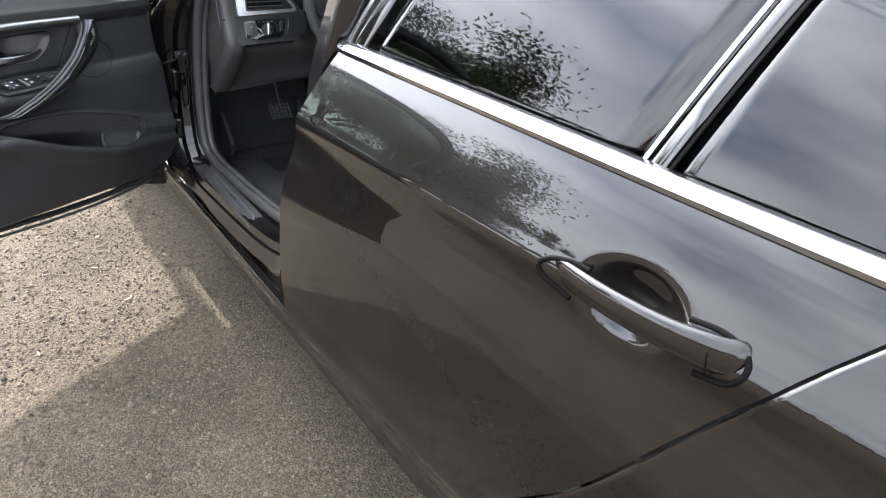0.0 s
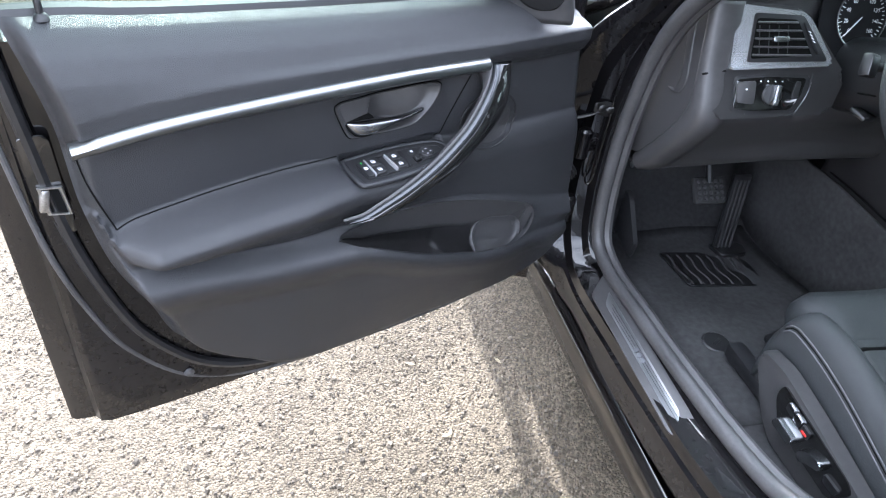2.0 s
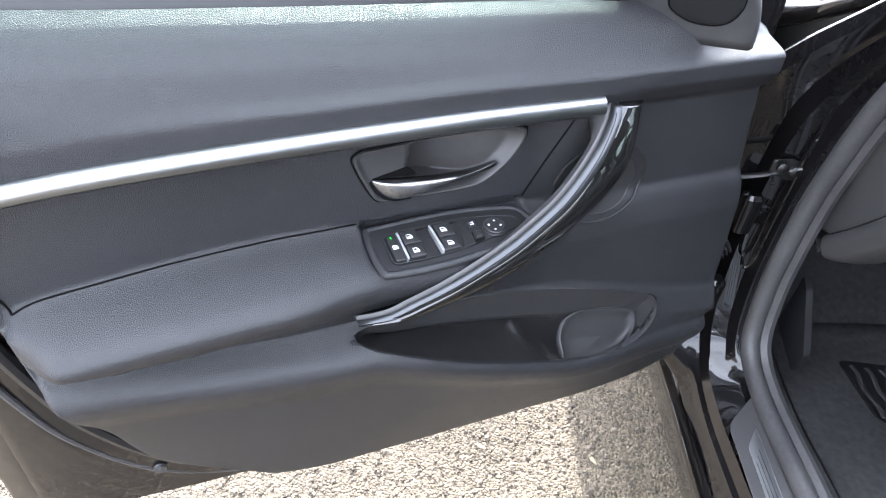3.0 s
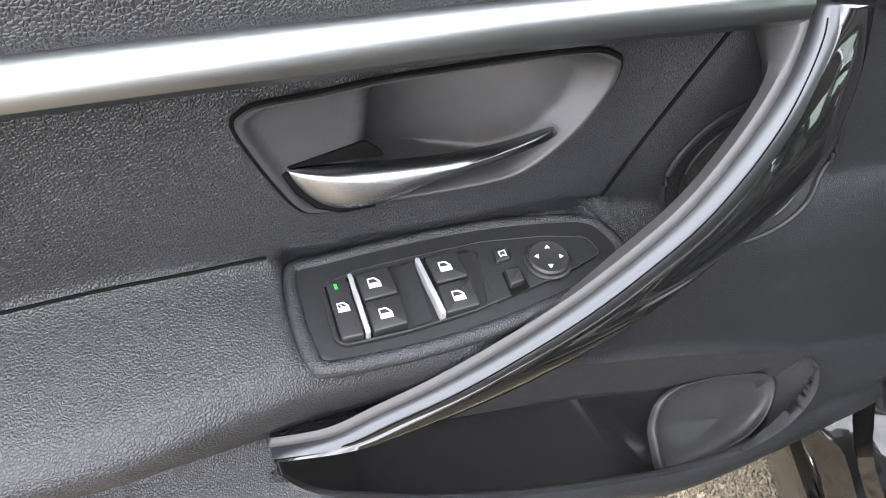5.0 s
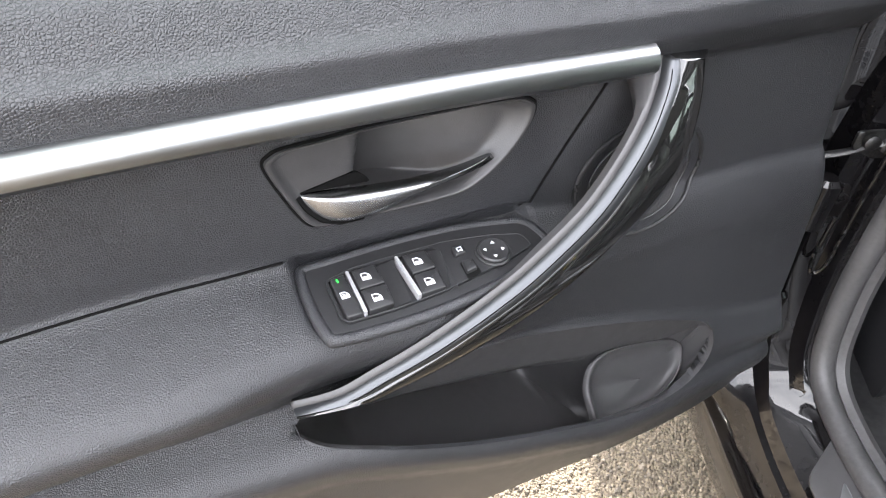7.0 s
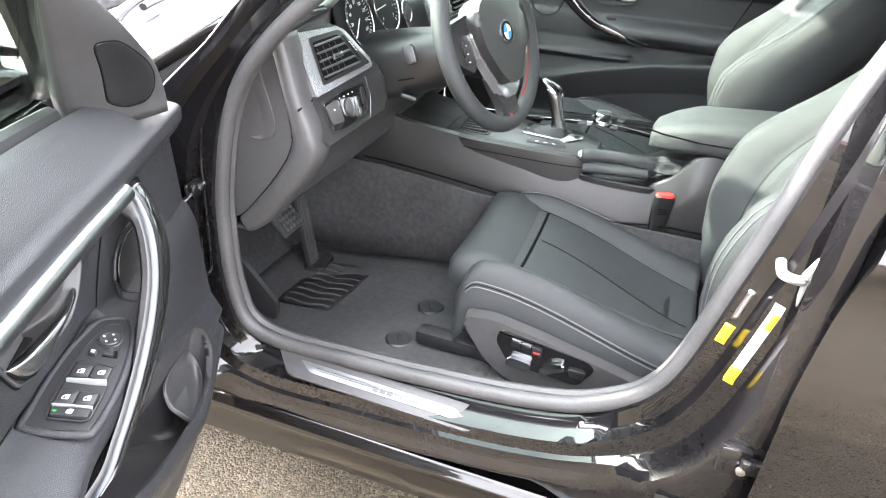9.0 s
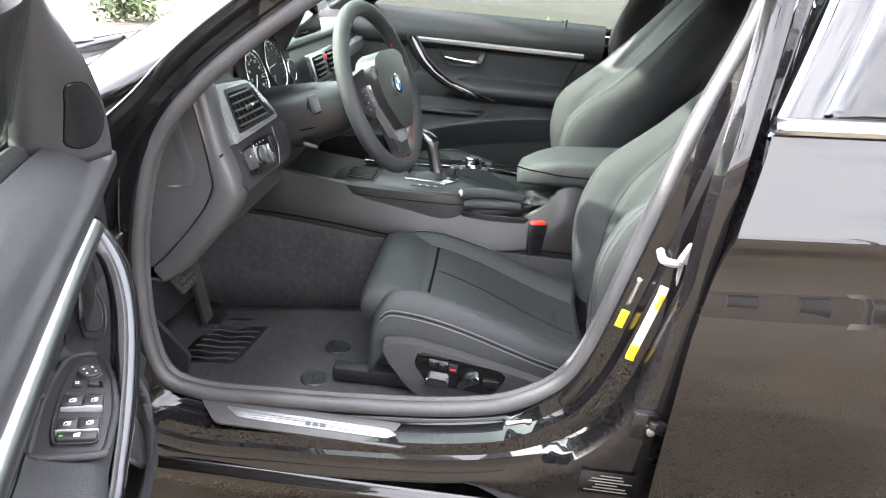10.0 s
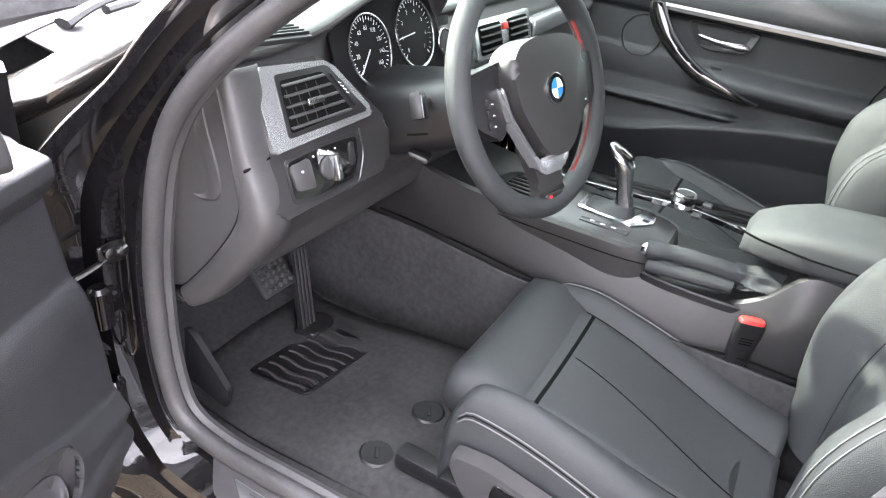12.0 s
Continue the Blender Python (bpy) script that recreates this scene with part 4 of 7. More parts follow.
GO = [(0.6425, 0.7162, 0.079), (0.599, 0.711, 0.083), (0.563, 0.716, 0.085), (0.526, 0.726, 0.087), (0.489, 0.741, 0.090), (0.450, 0.761, 0.092), (0.420, 0.782, 0.093), (0.394, 0.803, 0.092), (0.368, 0.825, 0.090), (0.344, 0.847, 0.085), (0.327, 0.868, 0.077), (0.314, 0.895, 0.063), (0.303, 0.925, 0.044)]
gi, gs, go = spline(GI, 72), spline(GS, 72), spline(GO, 72)
rim, bar, wall, groove = [], [], [], []
for k, (a, s, b) in enumerate(zip(gi, gs, go)):
    up = lambda p, d: on_door(*(p + Vector((0, 0, d))))
    mix = lambda f, d: up(s + (b - s) * f, d)
    e = s + (b - s) * 0.06
    rim.append([up(a, -0.008), up(a, 0.0), up(a * 0.8 + s * 0.2, 0.0036), up(a * 0.35 + s * 0.65, 0.0052), up(e, 0.0036), up(e, -0.004)])
    bar.append([mix(0.0, -0.006), mix(0.0, 0.0008), mix(0.12, 0.0040), mix(0.35, 0.0072), mix(0.65, 0.0072), mix(0.88, 0.0036), mix(1.0, -0.0015), mix(1.01, -0.010), mix(0.85, -0.028), mix(0.3, -0.024)])
    t = k / 71
    low = step(t, 0.30, 0.50)
    wall.append([up(a, -0.002), up(a + Vector((0.0015, 0.002, 0)), -0.006), up(a + Vector((0.0005 + 0.008 * step(t, 0.75, 1.0), 0.001, 0)), -0.006 * low - 0.006 - 0.014 * step(t, 0.8, 1.0)), up(a + Vector((-0.004 + 0.018 * step(t, 0.75, 1.0), -0.003, 0)), -0.008 * low - 0.008 - 0.024 * step(t, 0.8, 1.0))])
    groove.append(up(a * 0.6 + s * 0.4, 0.0048))
part("grab_handle", capped(grid(bar, False, True), 72, 10), GLOSS, driver_door, "gloss black curved grab handle with fine brushed figure", sharp=60)
part("grab_handle_rim", capped(grid(rim, False, True), 72, 6), RIMSILVER, driver_door, "silver rim of the grab handle", sharp=60)
part("rim_groove", tube(groove[6:-3], 0.0004, 5), SEAM, driver_door, "fine line along the silver rim")
part("grab_handle_wall", grid(wall), SOFT, driver_door, "dark inner wall of the grab handle", thick=0.002)
# speaker grille
def on_speaker(r, k, n, lift):
    u, v = 0.324 + 0.064 * r * math.cos(2 * math.pi * k / n), 0.812 + 0.052 * r * math.sin(2 * math.pi * k / n)
    return on_door(u, v, max(trim_soft(u, v), 0.029) + lift)


part("speaker_ring", tube([on_speaker(1.0, k, 48, 0.001) for k in range(48)], 0.0022, 8, True), PANEL, driver_door, "thin rim round the door speaker")
part("speaker_ring", tube([on_speaker(0.80, k, 48, 0.001) for k in range(48)], 0.0012, 8, True), HARD, driver_door, "inner rim of the speaker grille")
part("speaker_grille", grid([[on_speaker(0.80 * r / 8, k, 40, 0.0012 + 0.002 * (1 - (r / 8) ** 2)) for k in range(41)] for r in range(9)]), MESH, driver_door, "perforated black speaker grille")

# switch panel
SB = Vector((0, -0.13, 0.99)).normalized()
SN = Vector((0, SB.z, -SB.y))


def on_switch(a, b, c):
    """a towards the hinge, b towards the cabin, c off the panel."""
    return on_door(*(Vector((0.612 - a, 0.7895, 0.014)) + SB * b + SN * c))


def pierced(outer, hole, depth, to):
    """A plate with one hole through it."""
    bm = bmesh.new()
    loops = [[[bm.verts.new((x, y, z)) for x, y in o] for z in (depth, 0.0)] for o in (outer, hole)]
    edges = []
    for top_loop, low_loop in loops:
        n = len(top_loop)
        edges += [bm.edges.new((top_loop[k], top_loop[(k + 1) % n])) for k in range(n)]
        for k in range(n):
            bm.faces.new([low_loop[k], low_loop[(k + 1) % n], top_loop[(k + 1) % n], top_loop[k]])
    bmesh.ops.triangle_fill(bm, edges=edges, use_beauty=True)
    for v in bm.verts:
        v.co = to(*v.co)
    bmesh.ops.recalc_face_normals(bm, faces=bm.faces)
    return bm


SP = [(0.0008, 0.0066), (0.0043, 0.0027), (0.0214, 0.0018), (0.0513, 0.0), (0.0901, -0.001), (0.1296, 0.001), (0.1665, 0.0065), (0.1790, 0.0115), (0.1850, 0.0205), (0.1870, 0.0362), (0.1744, 0.0462), (0.1463, 0.0554), (0.1049, 0.0630), (0.0679, 0.0664), (0.0336, 0.0666), (0.0093, 0.0650), (0.0034, 0.0603), (0.0002, 0.0401), (-0.0003, 0.0179)]
panel_edge = [(p.x, p.y) for p in spline([(a, b, 0) for a, b in SP], 110, True)]
part("switch_panel", plate(panel_edge, 0.014, lambda a, b, c: on_switch(a, b, c - 0.014), 0.0012, 2), PANEL, driver_door, "black switch panel set into the armrest")
part("switch_surround", tube([on_switch(0.092 + (a - 0.092) * 1.032, 0.034 + (b - 0.034) * 1.10, -0.0025) for a, b in panel_edge], 0.0046, 10, True, up=(0, 0, 1)), VINYL, driver_door, "padded edge round the switch panel")
SI = [(0.0119, 0.019), (0.0334, 0.0132), (0.0685, 0.0118), (0.1091, 0.0110), (0.1469, 0.0162), (0.1715, 0.0233), (0.1747, 0.0370), (0.1502, 0.0445), (0.1206, 0.0506), (0.0888, 0.0566), (0.0507, 0.0600), (0.017, 0.0600), (0.0125, 0.0550)]
WELL = [(0.0138, 0.0205), (0.034, 0.0160), (0.068, 0.0148), (0.0975, 0.0143), (0.1035, 0.0180), (0.1006, 0.036), (0.0964, 0.0555), (0.0708, 0.0580), (0.051, 0.0590), (0.0185, 0.0590), (0.0143, 0.0555)]
part("switch_insert", pierced(rounded(SI, 0.004), rounded(WELL, 0.002), 0.0034, lambda a, b, c: on_switch(a, b, c - 0.0004)), PANEL, driver_door, "raised face of the switch panel with a well for the switches")
part("insert_edge", tube([on_switch(a, b, 0.0028) for a, b in rounded(SI, 0.004)], 0.0005, 5, True, up=(0, 0, 1)), BUTTON, driver_door, "fine raised edge of the panel face")
# scooped floor of the well between the two pairs of switches
for a0, a1 in ((0.0515, 0.0655), (0.0925, 0.1025)):
    part("switch_scoop", grid([[on_switch(a0 + (a1 - a0) * i / 8 - 0.001 * j / 6, 0.0155 + 0.041 * j / 6, 0.0004 + 0.0028 * (i / 8) ** 2) for j in range(7)] for i in range(9)]), PANEL, driver_door)


def button(quad, name="window_switch", depth=0.0068, label=""):
    return part(name, plate(rounded(quad, 0.0014, 3), depth, on_switch, 0.0012, 3), BUTTON, driver_door, label)


def icon(pts, r=0.00042, z=0.0072):
    part("icon", tube([on_switch(a, b, z) for a, b in pts], r, 5, True, up=(0, 0, 1)), WHITE, driver_door, "small white pictogram")


def window_icon(a, b, s=0.0030):
    icon([(a - s, b - s), (a + s * 0.2, b - s), (a + s, b - s * 0.1), (a + s * 1.1, b + s), (a - s, b + s)])
    part("icon", plate([(a - s * 0.8, b + s * 0.1), (a + s * 0.9, b + s * 0.1), (a + s, b + s * 0.9), (a - s * 0.8, b + s * 0.9)], 0.0003, lambda p, q, c: on_switch(p, q, 0.0072 + c)), WHITE, driver_door, "small white pictogram")


button([(0.0148, 0.0215), (0.0262, 0.0200), (0.0275, 0.0584), (0.0158, 0.0582)], "child_lock_switch")
button([(0.0312, 0.0190), (0.0502, 0.0180), (0.0514, 0.0368), (0.0320, 0.0376)])
button([(0.0322, 0.0386), (0.0517, 0.0378), (0.0512, 0.0572), (0.0322, 0.0580)])
button([(0.0717, 0.0172), (0.0910, 0.0172), (0.0922, 0.0358), (0.0730, 0.0364)])
button([(0.0731, 0.0376), (0.0927, 0.0370), (0.0919, 0.0560), (0.0722, 0.0568)])
button([(0.1116, 0.0214), (0.1212, 0.0205), (0.1204, 0.0292), (0.1110, 0.0303)], "mirror_fold_switch", 0.0062)
part("selector_slot", plate(rounded([(0.1119, 0.0362), (0.1232, 0.0358), (0.1237, 0.0502), (0.1115, 0.0534)], 0.001), 0.0004, lambda a, b, c: on_switch(a, b, c + 0.0031)), SEAM, driver_door, "dark slot of the mirror selector")
button([(0.1131, 0.0371), (0.1221, 0.0365), (0.1217, 0.0468), (0.1123, 0.0484)], "mirror_selector", 0.0070)
for a, b in ((0.0400, 0.0275), (0.0412, 0.0485), (0.0810, 0.0264), (0.0820, 0.0475)):
    window_icon(a, b)
window_icon(0.0205, 0.0392, 0.0027)
icon([(0.0190, 0.0375), (0.0220, 0.0410), (0.0205, 0.0392)], 0.0003)
icon([(0.1142, 0.0238), (0.1180, 0.0232), (0.1178, 0.0272), (0.1160, 0.0262), (0.1146, 0.0276)], z=0.0064)
part("indicator", plate(rounded([(0.0186, 0.0232), (0.0200, 0.0230), (0.0204, 0.0264), (0.0190, 0.0266)], 0.0006), 0.0003, lambda a, b, c: on_switch(a, b, c + 0.0068)), GREEN_LED, driver_door, "lit green indicator")
for q in ([(0.0272, 0.0182), (0.0296, 0.0180), (0.0309, 0.0582), (0.0283, 0.0588)], [(0.0660, 0.0166), (0.0686, 0.0164), (0.0722, 0.0570), (0.0693, 0.0576)]):
    part("chrome_divider", plate(rounded(q, 0.0008), 0.0072, on_switch, 0.0008), DIVIDER, driver_door, "thin chrome divider")
dm = Matrix.Translation(on_switch(0.1412, 0.0348, 0.0032)) @ (DW * SN.z + Vector((0, 0, SN.y))).to_track_quat("Z", "Y").to_matrix().to_4x4()
part("dial_collar", lathe([(0.0, 0.0), (0.0142, 0), (0.0142, 0.0008), (0.0134, 0.0012), (0.0, 0.0012)], dm, 36), BUTTON, driver_door, "thin collar of the mirror adjuster")
part("mirror_dial", lathe([(0.0, 0.0), (0.0125, 0), (0.0125, 0.0034), (0.0112, 0.0044), (0.0095, 0.0040), (0.0, 0.0034)], dm, 36), BUTTON, driver_door, "round mirror adjuster")
for k in range(4):
    c, s = math.cos(math.pi / 2 * k + 0.25), math.sin(math.pi / 2 * k + 0.25)
    part("icon", plate([(0.0070 * c + 0.0015 * x * c - 0.0015 * y * s, 0.0070 * s + 0.0015 * x * s + 0.0015 * y * c) for x, y in ((-0.6, -1), (1, 0), (-0.6, 1))], 0.0003, lambda a, b, c2: on_switch(0.1412 + a, 0.0348 + b, 0.0072 + c2)), WHITE, driver_door, "small white arrow")

# window frame, glass, sail panel with tweeter, mirror
FRAME = [(0.255, 1.02, -0.045), (0.31, 1.11, -0.03), (0.48, 1.275, 0.03), (0.68, 1.37, 0.085), (0.88, 1.41, 0.11), (1.02, 1.385, 0.10), (1.072, 1.29, 0.065), (1.062, 1.16, 0.02), (1.055, 1.03, -0.03)]
fr = spline(FRAME, 70)
rows = []
for i, p in enumerate(fr):
    t = (fr[min(i + 1, 69)] - fr[max(i - 1, 0)])
    o = Vector((-t.y, t.x, 0)).normalized()
    rows.append([on_door(*(p + o * a + Vector((0, 0, b)))) for a, b in ((0.022, -0.022), (0.024, 0.0), (0.008, 0.012), (-0.012, 0.014), (-0.026, 0.006), (-0.03, -0.01), (-0.022, -0.024))])
part("window_frame", capped(grid(rows, False, True), 70, 7), HARD, driver_door, "black window frame of the open door")
rows = []
for i in range(13):
    s = i / 12
    r = []
    for j in range(13):
        u = 0.31 + 0.74 * j / 12
        top = float(np.interp(u, [0.22, 0.48, 0.68, 0.88, 1.02, 1.07], [1.09, 1.265, 1.36, 1.40, 1.375, 1.30]))
        v = 1.03 + (top - 1.03) * s
        r.append(on_door(u, v, -0.03 + 0.40 * (v - 1.05)))
    rows.append(r)
part("door_glass", grid(rows), GLASS, driver_door, "clear side window", thick=0.004)
part("belt_weatherstrip", tube([on_door(0.35 + 0.7 * k / 20, trim_top(0.35 + 0.7 * k / 20) - 0.004, -0.022) for k in range(21)], 0.014, 8), HARD, driver_door, "black rubber strip along the glass")
# corner panel: from the lining's front top up into the window frame
def on_sail(a, v, c=0.0):
    """a from the window side to the hinge side, v the height; the face leans in towards the hinge."""
    p = Vector((0.308 + 0.55 * (v - 1.0), v, -0.020 + 0.25 * (v - 1.0)))
    q = Vector((sail_u(v), v, 0.059 - 0.03 * step(v, 1.10, 1.24)))
    r = p.lerp(q, a) + Vector((0.57, 0.0, 0.82)) * (0.007 * math.sin(math.pi * a) + c)
    return on_door(*r)


sail_u = line([0.97, 1.0, 1.05, 1.085, 1.11, 1.15, 1.20, 1.25], [0.196, 0.198, 0.222, 0.262, 0.294, 0.338, 0.384, 0.428])
rows = []
for i in range(25):
    v = 0.978 + 0.262 * i / 24
    rows.append([on_sail(0.0, v, -0.03), on_sail(-0.02, v, -0.004)] + [on_sail(j / 12, v) for j in range(13)] + [on_sail(1.04, v, -0.006), on_sail(1.06, v, -0.018), on_sail(1.03, v, -0.05)])
part("sail_panel", grid(rows), SOFT, driver_door, "black corner panel at the foot of the window frame", sharp=60, thick=0.002)
tw = [(p.x, p.y) for p in spline([(a, b, 0) for a, b in ((0.44, 1.096), (0.60, 1.100), (0.80, 1.093), (0.93, 1.060), (0.92, 1.028), (0.78, 1.006), (0.55, 1.003), (0.38, 1.014), (0.36, 1.030), (0.40, 1.070))], 60, True)]
rows = [[on_sail(0.64 + (a - 0.64) * sc, 1.05 + (b - 1.05) * sc, up) for a, b in tw] for sc, up in ((1.0, -0.003), (1.0, 0.001), (0.985, 0.0022), (0.95, 0.0027), (0.7, 0.0029), (0.4, 0.003), (0.01, 0.003))]
part("tweeter_cover", grid(rows, False, True), HARD, driver_door, "small black speaker cover")
part("tweeter_gap", tube([on_sail(0.64 + (a - 0.64) * 1.02, 1.05 + (b - 1.05) * 1.02, 0.0004) for a, b in tw], 0.0013, 6, True), SEAM, driver_door)
part("lock_pin", lathe([(0.0, 0), (0.009, 0), (0.007, 0.006), (0.0042, 0.008), (0.0042, 0.028), (0.003, 0.031), (0.0, 0.031)], Matrix.Translation(on_door(0.985, 1.058, 0.0)), 12), HARD, driver_door, "black lock pin")
mir = part("wing_mirror", loft([(on_door(0.21, 1.055, -0.16), 0.02, 0.05, DW, (0, 0, 1), 2.5), (on_door(0.215, 1.06, -0.19), 0.06, 0.07, DU, (0, 0, 1), 2.6), (on_door(0.21, 1.075, -0.24), 0.068, 0.078, DU, (0, 0, 1), 3), (on_door(0.205, 1.075, -0.32), 0.066, 0.072, DU, (0, 0, 1), 3), (on_door(0.20, 1.07, -0.375), 0.045, 0.05, DU, (0, 0, 1), 2.5)]), PAINT, driver_door, "black door mirror housing")
part("mirror_stalk", loft([(on_door(0.19, 1.02, -0.09), 0.04, 0.018, DU, (0, 0, 1), 3), (on_door(0.20, 1.025, -0.20), 0.03, 0.014, DU, (0, 0, 1), 3)]), GLOSS, driver_door)
part("mirror_glass", plate(rounded([(-0.36, 1.025), (-0.36, 1.125), (-0.19, 1.128), (-0.175, 1.09), (-0.19, 1.02)], 0.02), 0.003, lambda a, b, c: on_door(0.279 + c, b, a), 0.001), MIRROR, mir, "mirror glass")

# shut face: seal, latch, grommet
seam_path = [(0.10, 0.36), (0.3, 0.345), (0.55, 0.352), (0.75, 0.375), (0.87, 0.43), (0.95, 0.53), (0.99, 0.63), (1.02, 0.76), (1.035, 0.92), (1.045, 1.03)]
part("door_edge_seal", tube([on_door(p.x, p.y, -0.014) for p in spline([(a, b, 0) for a, b in seam_path], 60)], 0.009, 8), HARD, driver_door, "rubber seal along the door edge")
part("door_edge_bead", tube([on_door(p.x + 0.03, p.y - 0.025, -0.022) for p in spline([(a, b, 0) for a, b in seam_path], 60)], 0.0045, 8), RUBBER, driver_door)
part("door_latch", plate(rounded([(1.008, 0.765), (1.012, 0.915), (1.046, 0.918), (1.048, 0.845), (1.028, 0.775)], 0.008), 0.004, lambda a, b, c: on_door(a, b, -0.022 + c + 0.010), 0.001), GLOSS, driver_door, "glossy black latch cover")
ring_l = [(1.010, 0.800), (1.014, 0.842), (1.038, 0.846), (1.034, 0.806)]
part("latch_plate", tube([on_door(a, b, -0.005) for a, b in ring_l], 0.0032, 6, True, up=DW), STEEL, driver_door, "bare steel latch mouth")
part("latch_hole", plate(rounded(ring_l, 0.003), 0.002, lambda a, b, c: on_door(a, b, -0.0078 + c), 0), SEAM, driver_door)
part("latch_claw", box(on_door(1.036, 0.826, -0.006), (0.012, 0.008, 0.034), 0.003, pose(0, 0, 0, 0, 12, 22.5)), STEEL, driver_door, "steel latch claw")
part("grommet", lathe([(0, 0), (0.009, 0), (0.008, 0.004), (0, 0.005)], Matrix.Translation(on_door(0.90, 0.415, -0.017)) @ DW.to_track_quat("Z", "Y").to_matrix().to_4x4(), 16), RUBBER, driver_door)
# check strap, hinges and flange on the hinge pillar
strap = part("check_strap", joined(plate(rounded([(0.742, -0.006), (0.742, 0.012), (0.752, 0.030), (0.772, 0.030), (0.776, 0.008), (0.768, -0.006)], 0.004), 0.004, lambda a, b, c: Vector((-0.826 - b * 1.3, 0.243 - c + b * 0.1, a)), 0.001),
                                   tube(spline([(-0.826, 0.234, 0.768), (-0.845, 0.240, 0.758), (-0.868, 0.250, 0.742), (-0.90, 0.262, 0.728)], 20), 0.0065, 8, squash=0.45)), STEEL_DARK, car, "dark steel door check strap")
for x, z in ((-0.832, 0.760), (-0.852, 0.764)):
    part("strap_bolt", lathe([(0.0, 0), (0.009, 0), (0.009, 0.006), (0.006, 0.008), (0.0, 0.008)], pose(x, 0.238, z, 90, 0, 0), 10), STEEL_DARK, strap, "dull steel bolt")
for z in (0.672, 0.50):
    hg = part("door_hinge", joined(loft([((-0.866, 0.252, z + d), a, b, X0, Y0, 3) for d, a, b in ((-0.036, 0.010, 0.010), (-0.032, 0.014, 0.014), (0.030, 0.015, 0.015), (0.036, 0.010, 0.010))], 20), box((-0.842, 0.262, z), (0.05, 0.012, 0.05), 0.004)), PAINT_IN, car, "painted door hinge")
    part("hinge_bolt", lathe([(0.0, 0), (0.008, 0), (0.008, 0.005), (0.0, 0.006)], pose(-0.838, 0.256, z + 0.004, 90, 0, 0), 8), PAINT_IN, hg)
part("pillar_flange", tube(spline([(-0.826, 0.222, 0.90), (-0.828, 0.232, 0.80), (-0.829, 0.234, 0.70), (-0.829, 0.236, 0.62), (-0.832, 0.236, 0.585), (-0.842, 0.238, 0.575), (-0.848, 0.240, 0.60), (-0.846, 0.240, 0.66)], 40), 0.0028, 8), PAINT_IN, car, "raised bead on the hinge pillar")
part("wiring_boot", joined(*[lathe([(0.010, -0.003), (0.016, 0.0), (0.010, 0.003)], Matrix.Translation((-0.868 - 0.004 * k, 0.262, 0.600 - 0.0065 * k)) @ pose(0, 0, 0, 0, 60, 0), 14) for k in range(6)]), RUBBER, car, "ribbed rubber wiring boot")


# ---- cabin ----
X, Y, Z = Vector((1, 0, 0)), Vector((0, 1, 0)), Vector((0, 0, 1))

# carpeted floor, footwell and tunnel
floor_z = line([-0.9, -0.2, 0.0, 0.3, 0.45, 0.62], [0.37, 0.345, 0.325, 0.30, 0.36, 0.62])
rows = []
for i in range(41):
    y = -1.9 + 2.52 * i / 40
    rows.append([(x, y, floor_z(y) + 0.05 * step(-x, 0.70, 0.79)) for x in np.linspace(-0.80, -0.18, 24)])
part("carpet", grid(rows), CARPET, car, "dark charcoal carpet, lightly soiled", thick=0.006)
rows = []
for i in range(21):
    y = -1.9 + 2.52 * i / 20
    rows.append([(x, y, floor_z(y)) for x in np.linspace(0.10, 0.68, 8)])
part("carpet", grid(rows), CARPET, car, "dark charcoal carpet on the far side", thick=0.006)
part("firewall", grid([[(x, 0.56 + 0.06 * i / 6, 0.3 + 0.72 * i / 6) for x in (-0.80, -0.4, 0.0, 0.4, 0.68)] for i in range(7)]), CARPET, car, thick=0.01)
part("kick_panel", grid([[(-0.782 + 0.02 * step(y, 0.15, 0.5), y, z) for z in (0.33, 0.45, 0.6, 0.72)] for y in (0.235, 0.28, 0.35, 0.45, 0.58)]), CARPET, car, "black footwell side panel", thick=0.006)
part("kick_plate", plate(rounded([(0.270, 0.535), (0.250, 0.525), (0.174, 0.440), (0.180, 0.395), (0.275, 0.420)], 0.006), 0.012, lambda a, b, c: Vector((-0.712 + c, a, b)), 0.003), HARD, car, "scuffed black side trim of the footwell")
part("trim_clip", lathe([(0, 0), (0.007, 0), (0.006, 0.003), (0, 0.004)], pose(-0.735, 0.246, 0.615, 0, 70, 0), 12), STEEL, car, "small bare metal clip")

# loose floor mat
mz = lambda y: floor_z(y) + 0.006
mat_rows = []
for i in range(25):
    y = -0.30 + 0.68 * i / 24
    l = -0.685 + 0.02 * step(y, 0.1, 0.35)
    mat_rows.append([(l + (-0.235 - l) * j / 12, y, mz(y) + 0.004 * math.sin(9 * y + j * 0.7)) for j in range(13)])
mat_ob = tagged(part("floor_mat", grid(mat_rows), CARPET, None, thick=0.008), "charcoal carpet floor mat with a ribbed heel pad", "floor mat")
pad = [(-0.545, 0.290), (-0.540, 0.140), (-0.325, 0.110), (-0.315, 0.225), (-0.36, 0.270)]
part("heel_pad", plate(rounded(pad, 0.012), 0.004, lambda a, b, c: Vector((a, b, mz(b) + 0.003 + c)), 0.0015), HARD, mat_ob, "ribbed black heel pad")
for k in range(8):
    xx = -0.528 + 0.0275 * k
    part("pad_rib", tube([(xx + 0.004 * math.sin(0.9 * j), 0.146 - 0.0036 * k + 0.0128 * j, mz(0.146 + 0.0128 * j) + 0.0072) for j in range(11)], 0.0058, 8, squash=0.45), RUBBER, mat_ob)
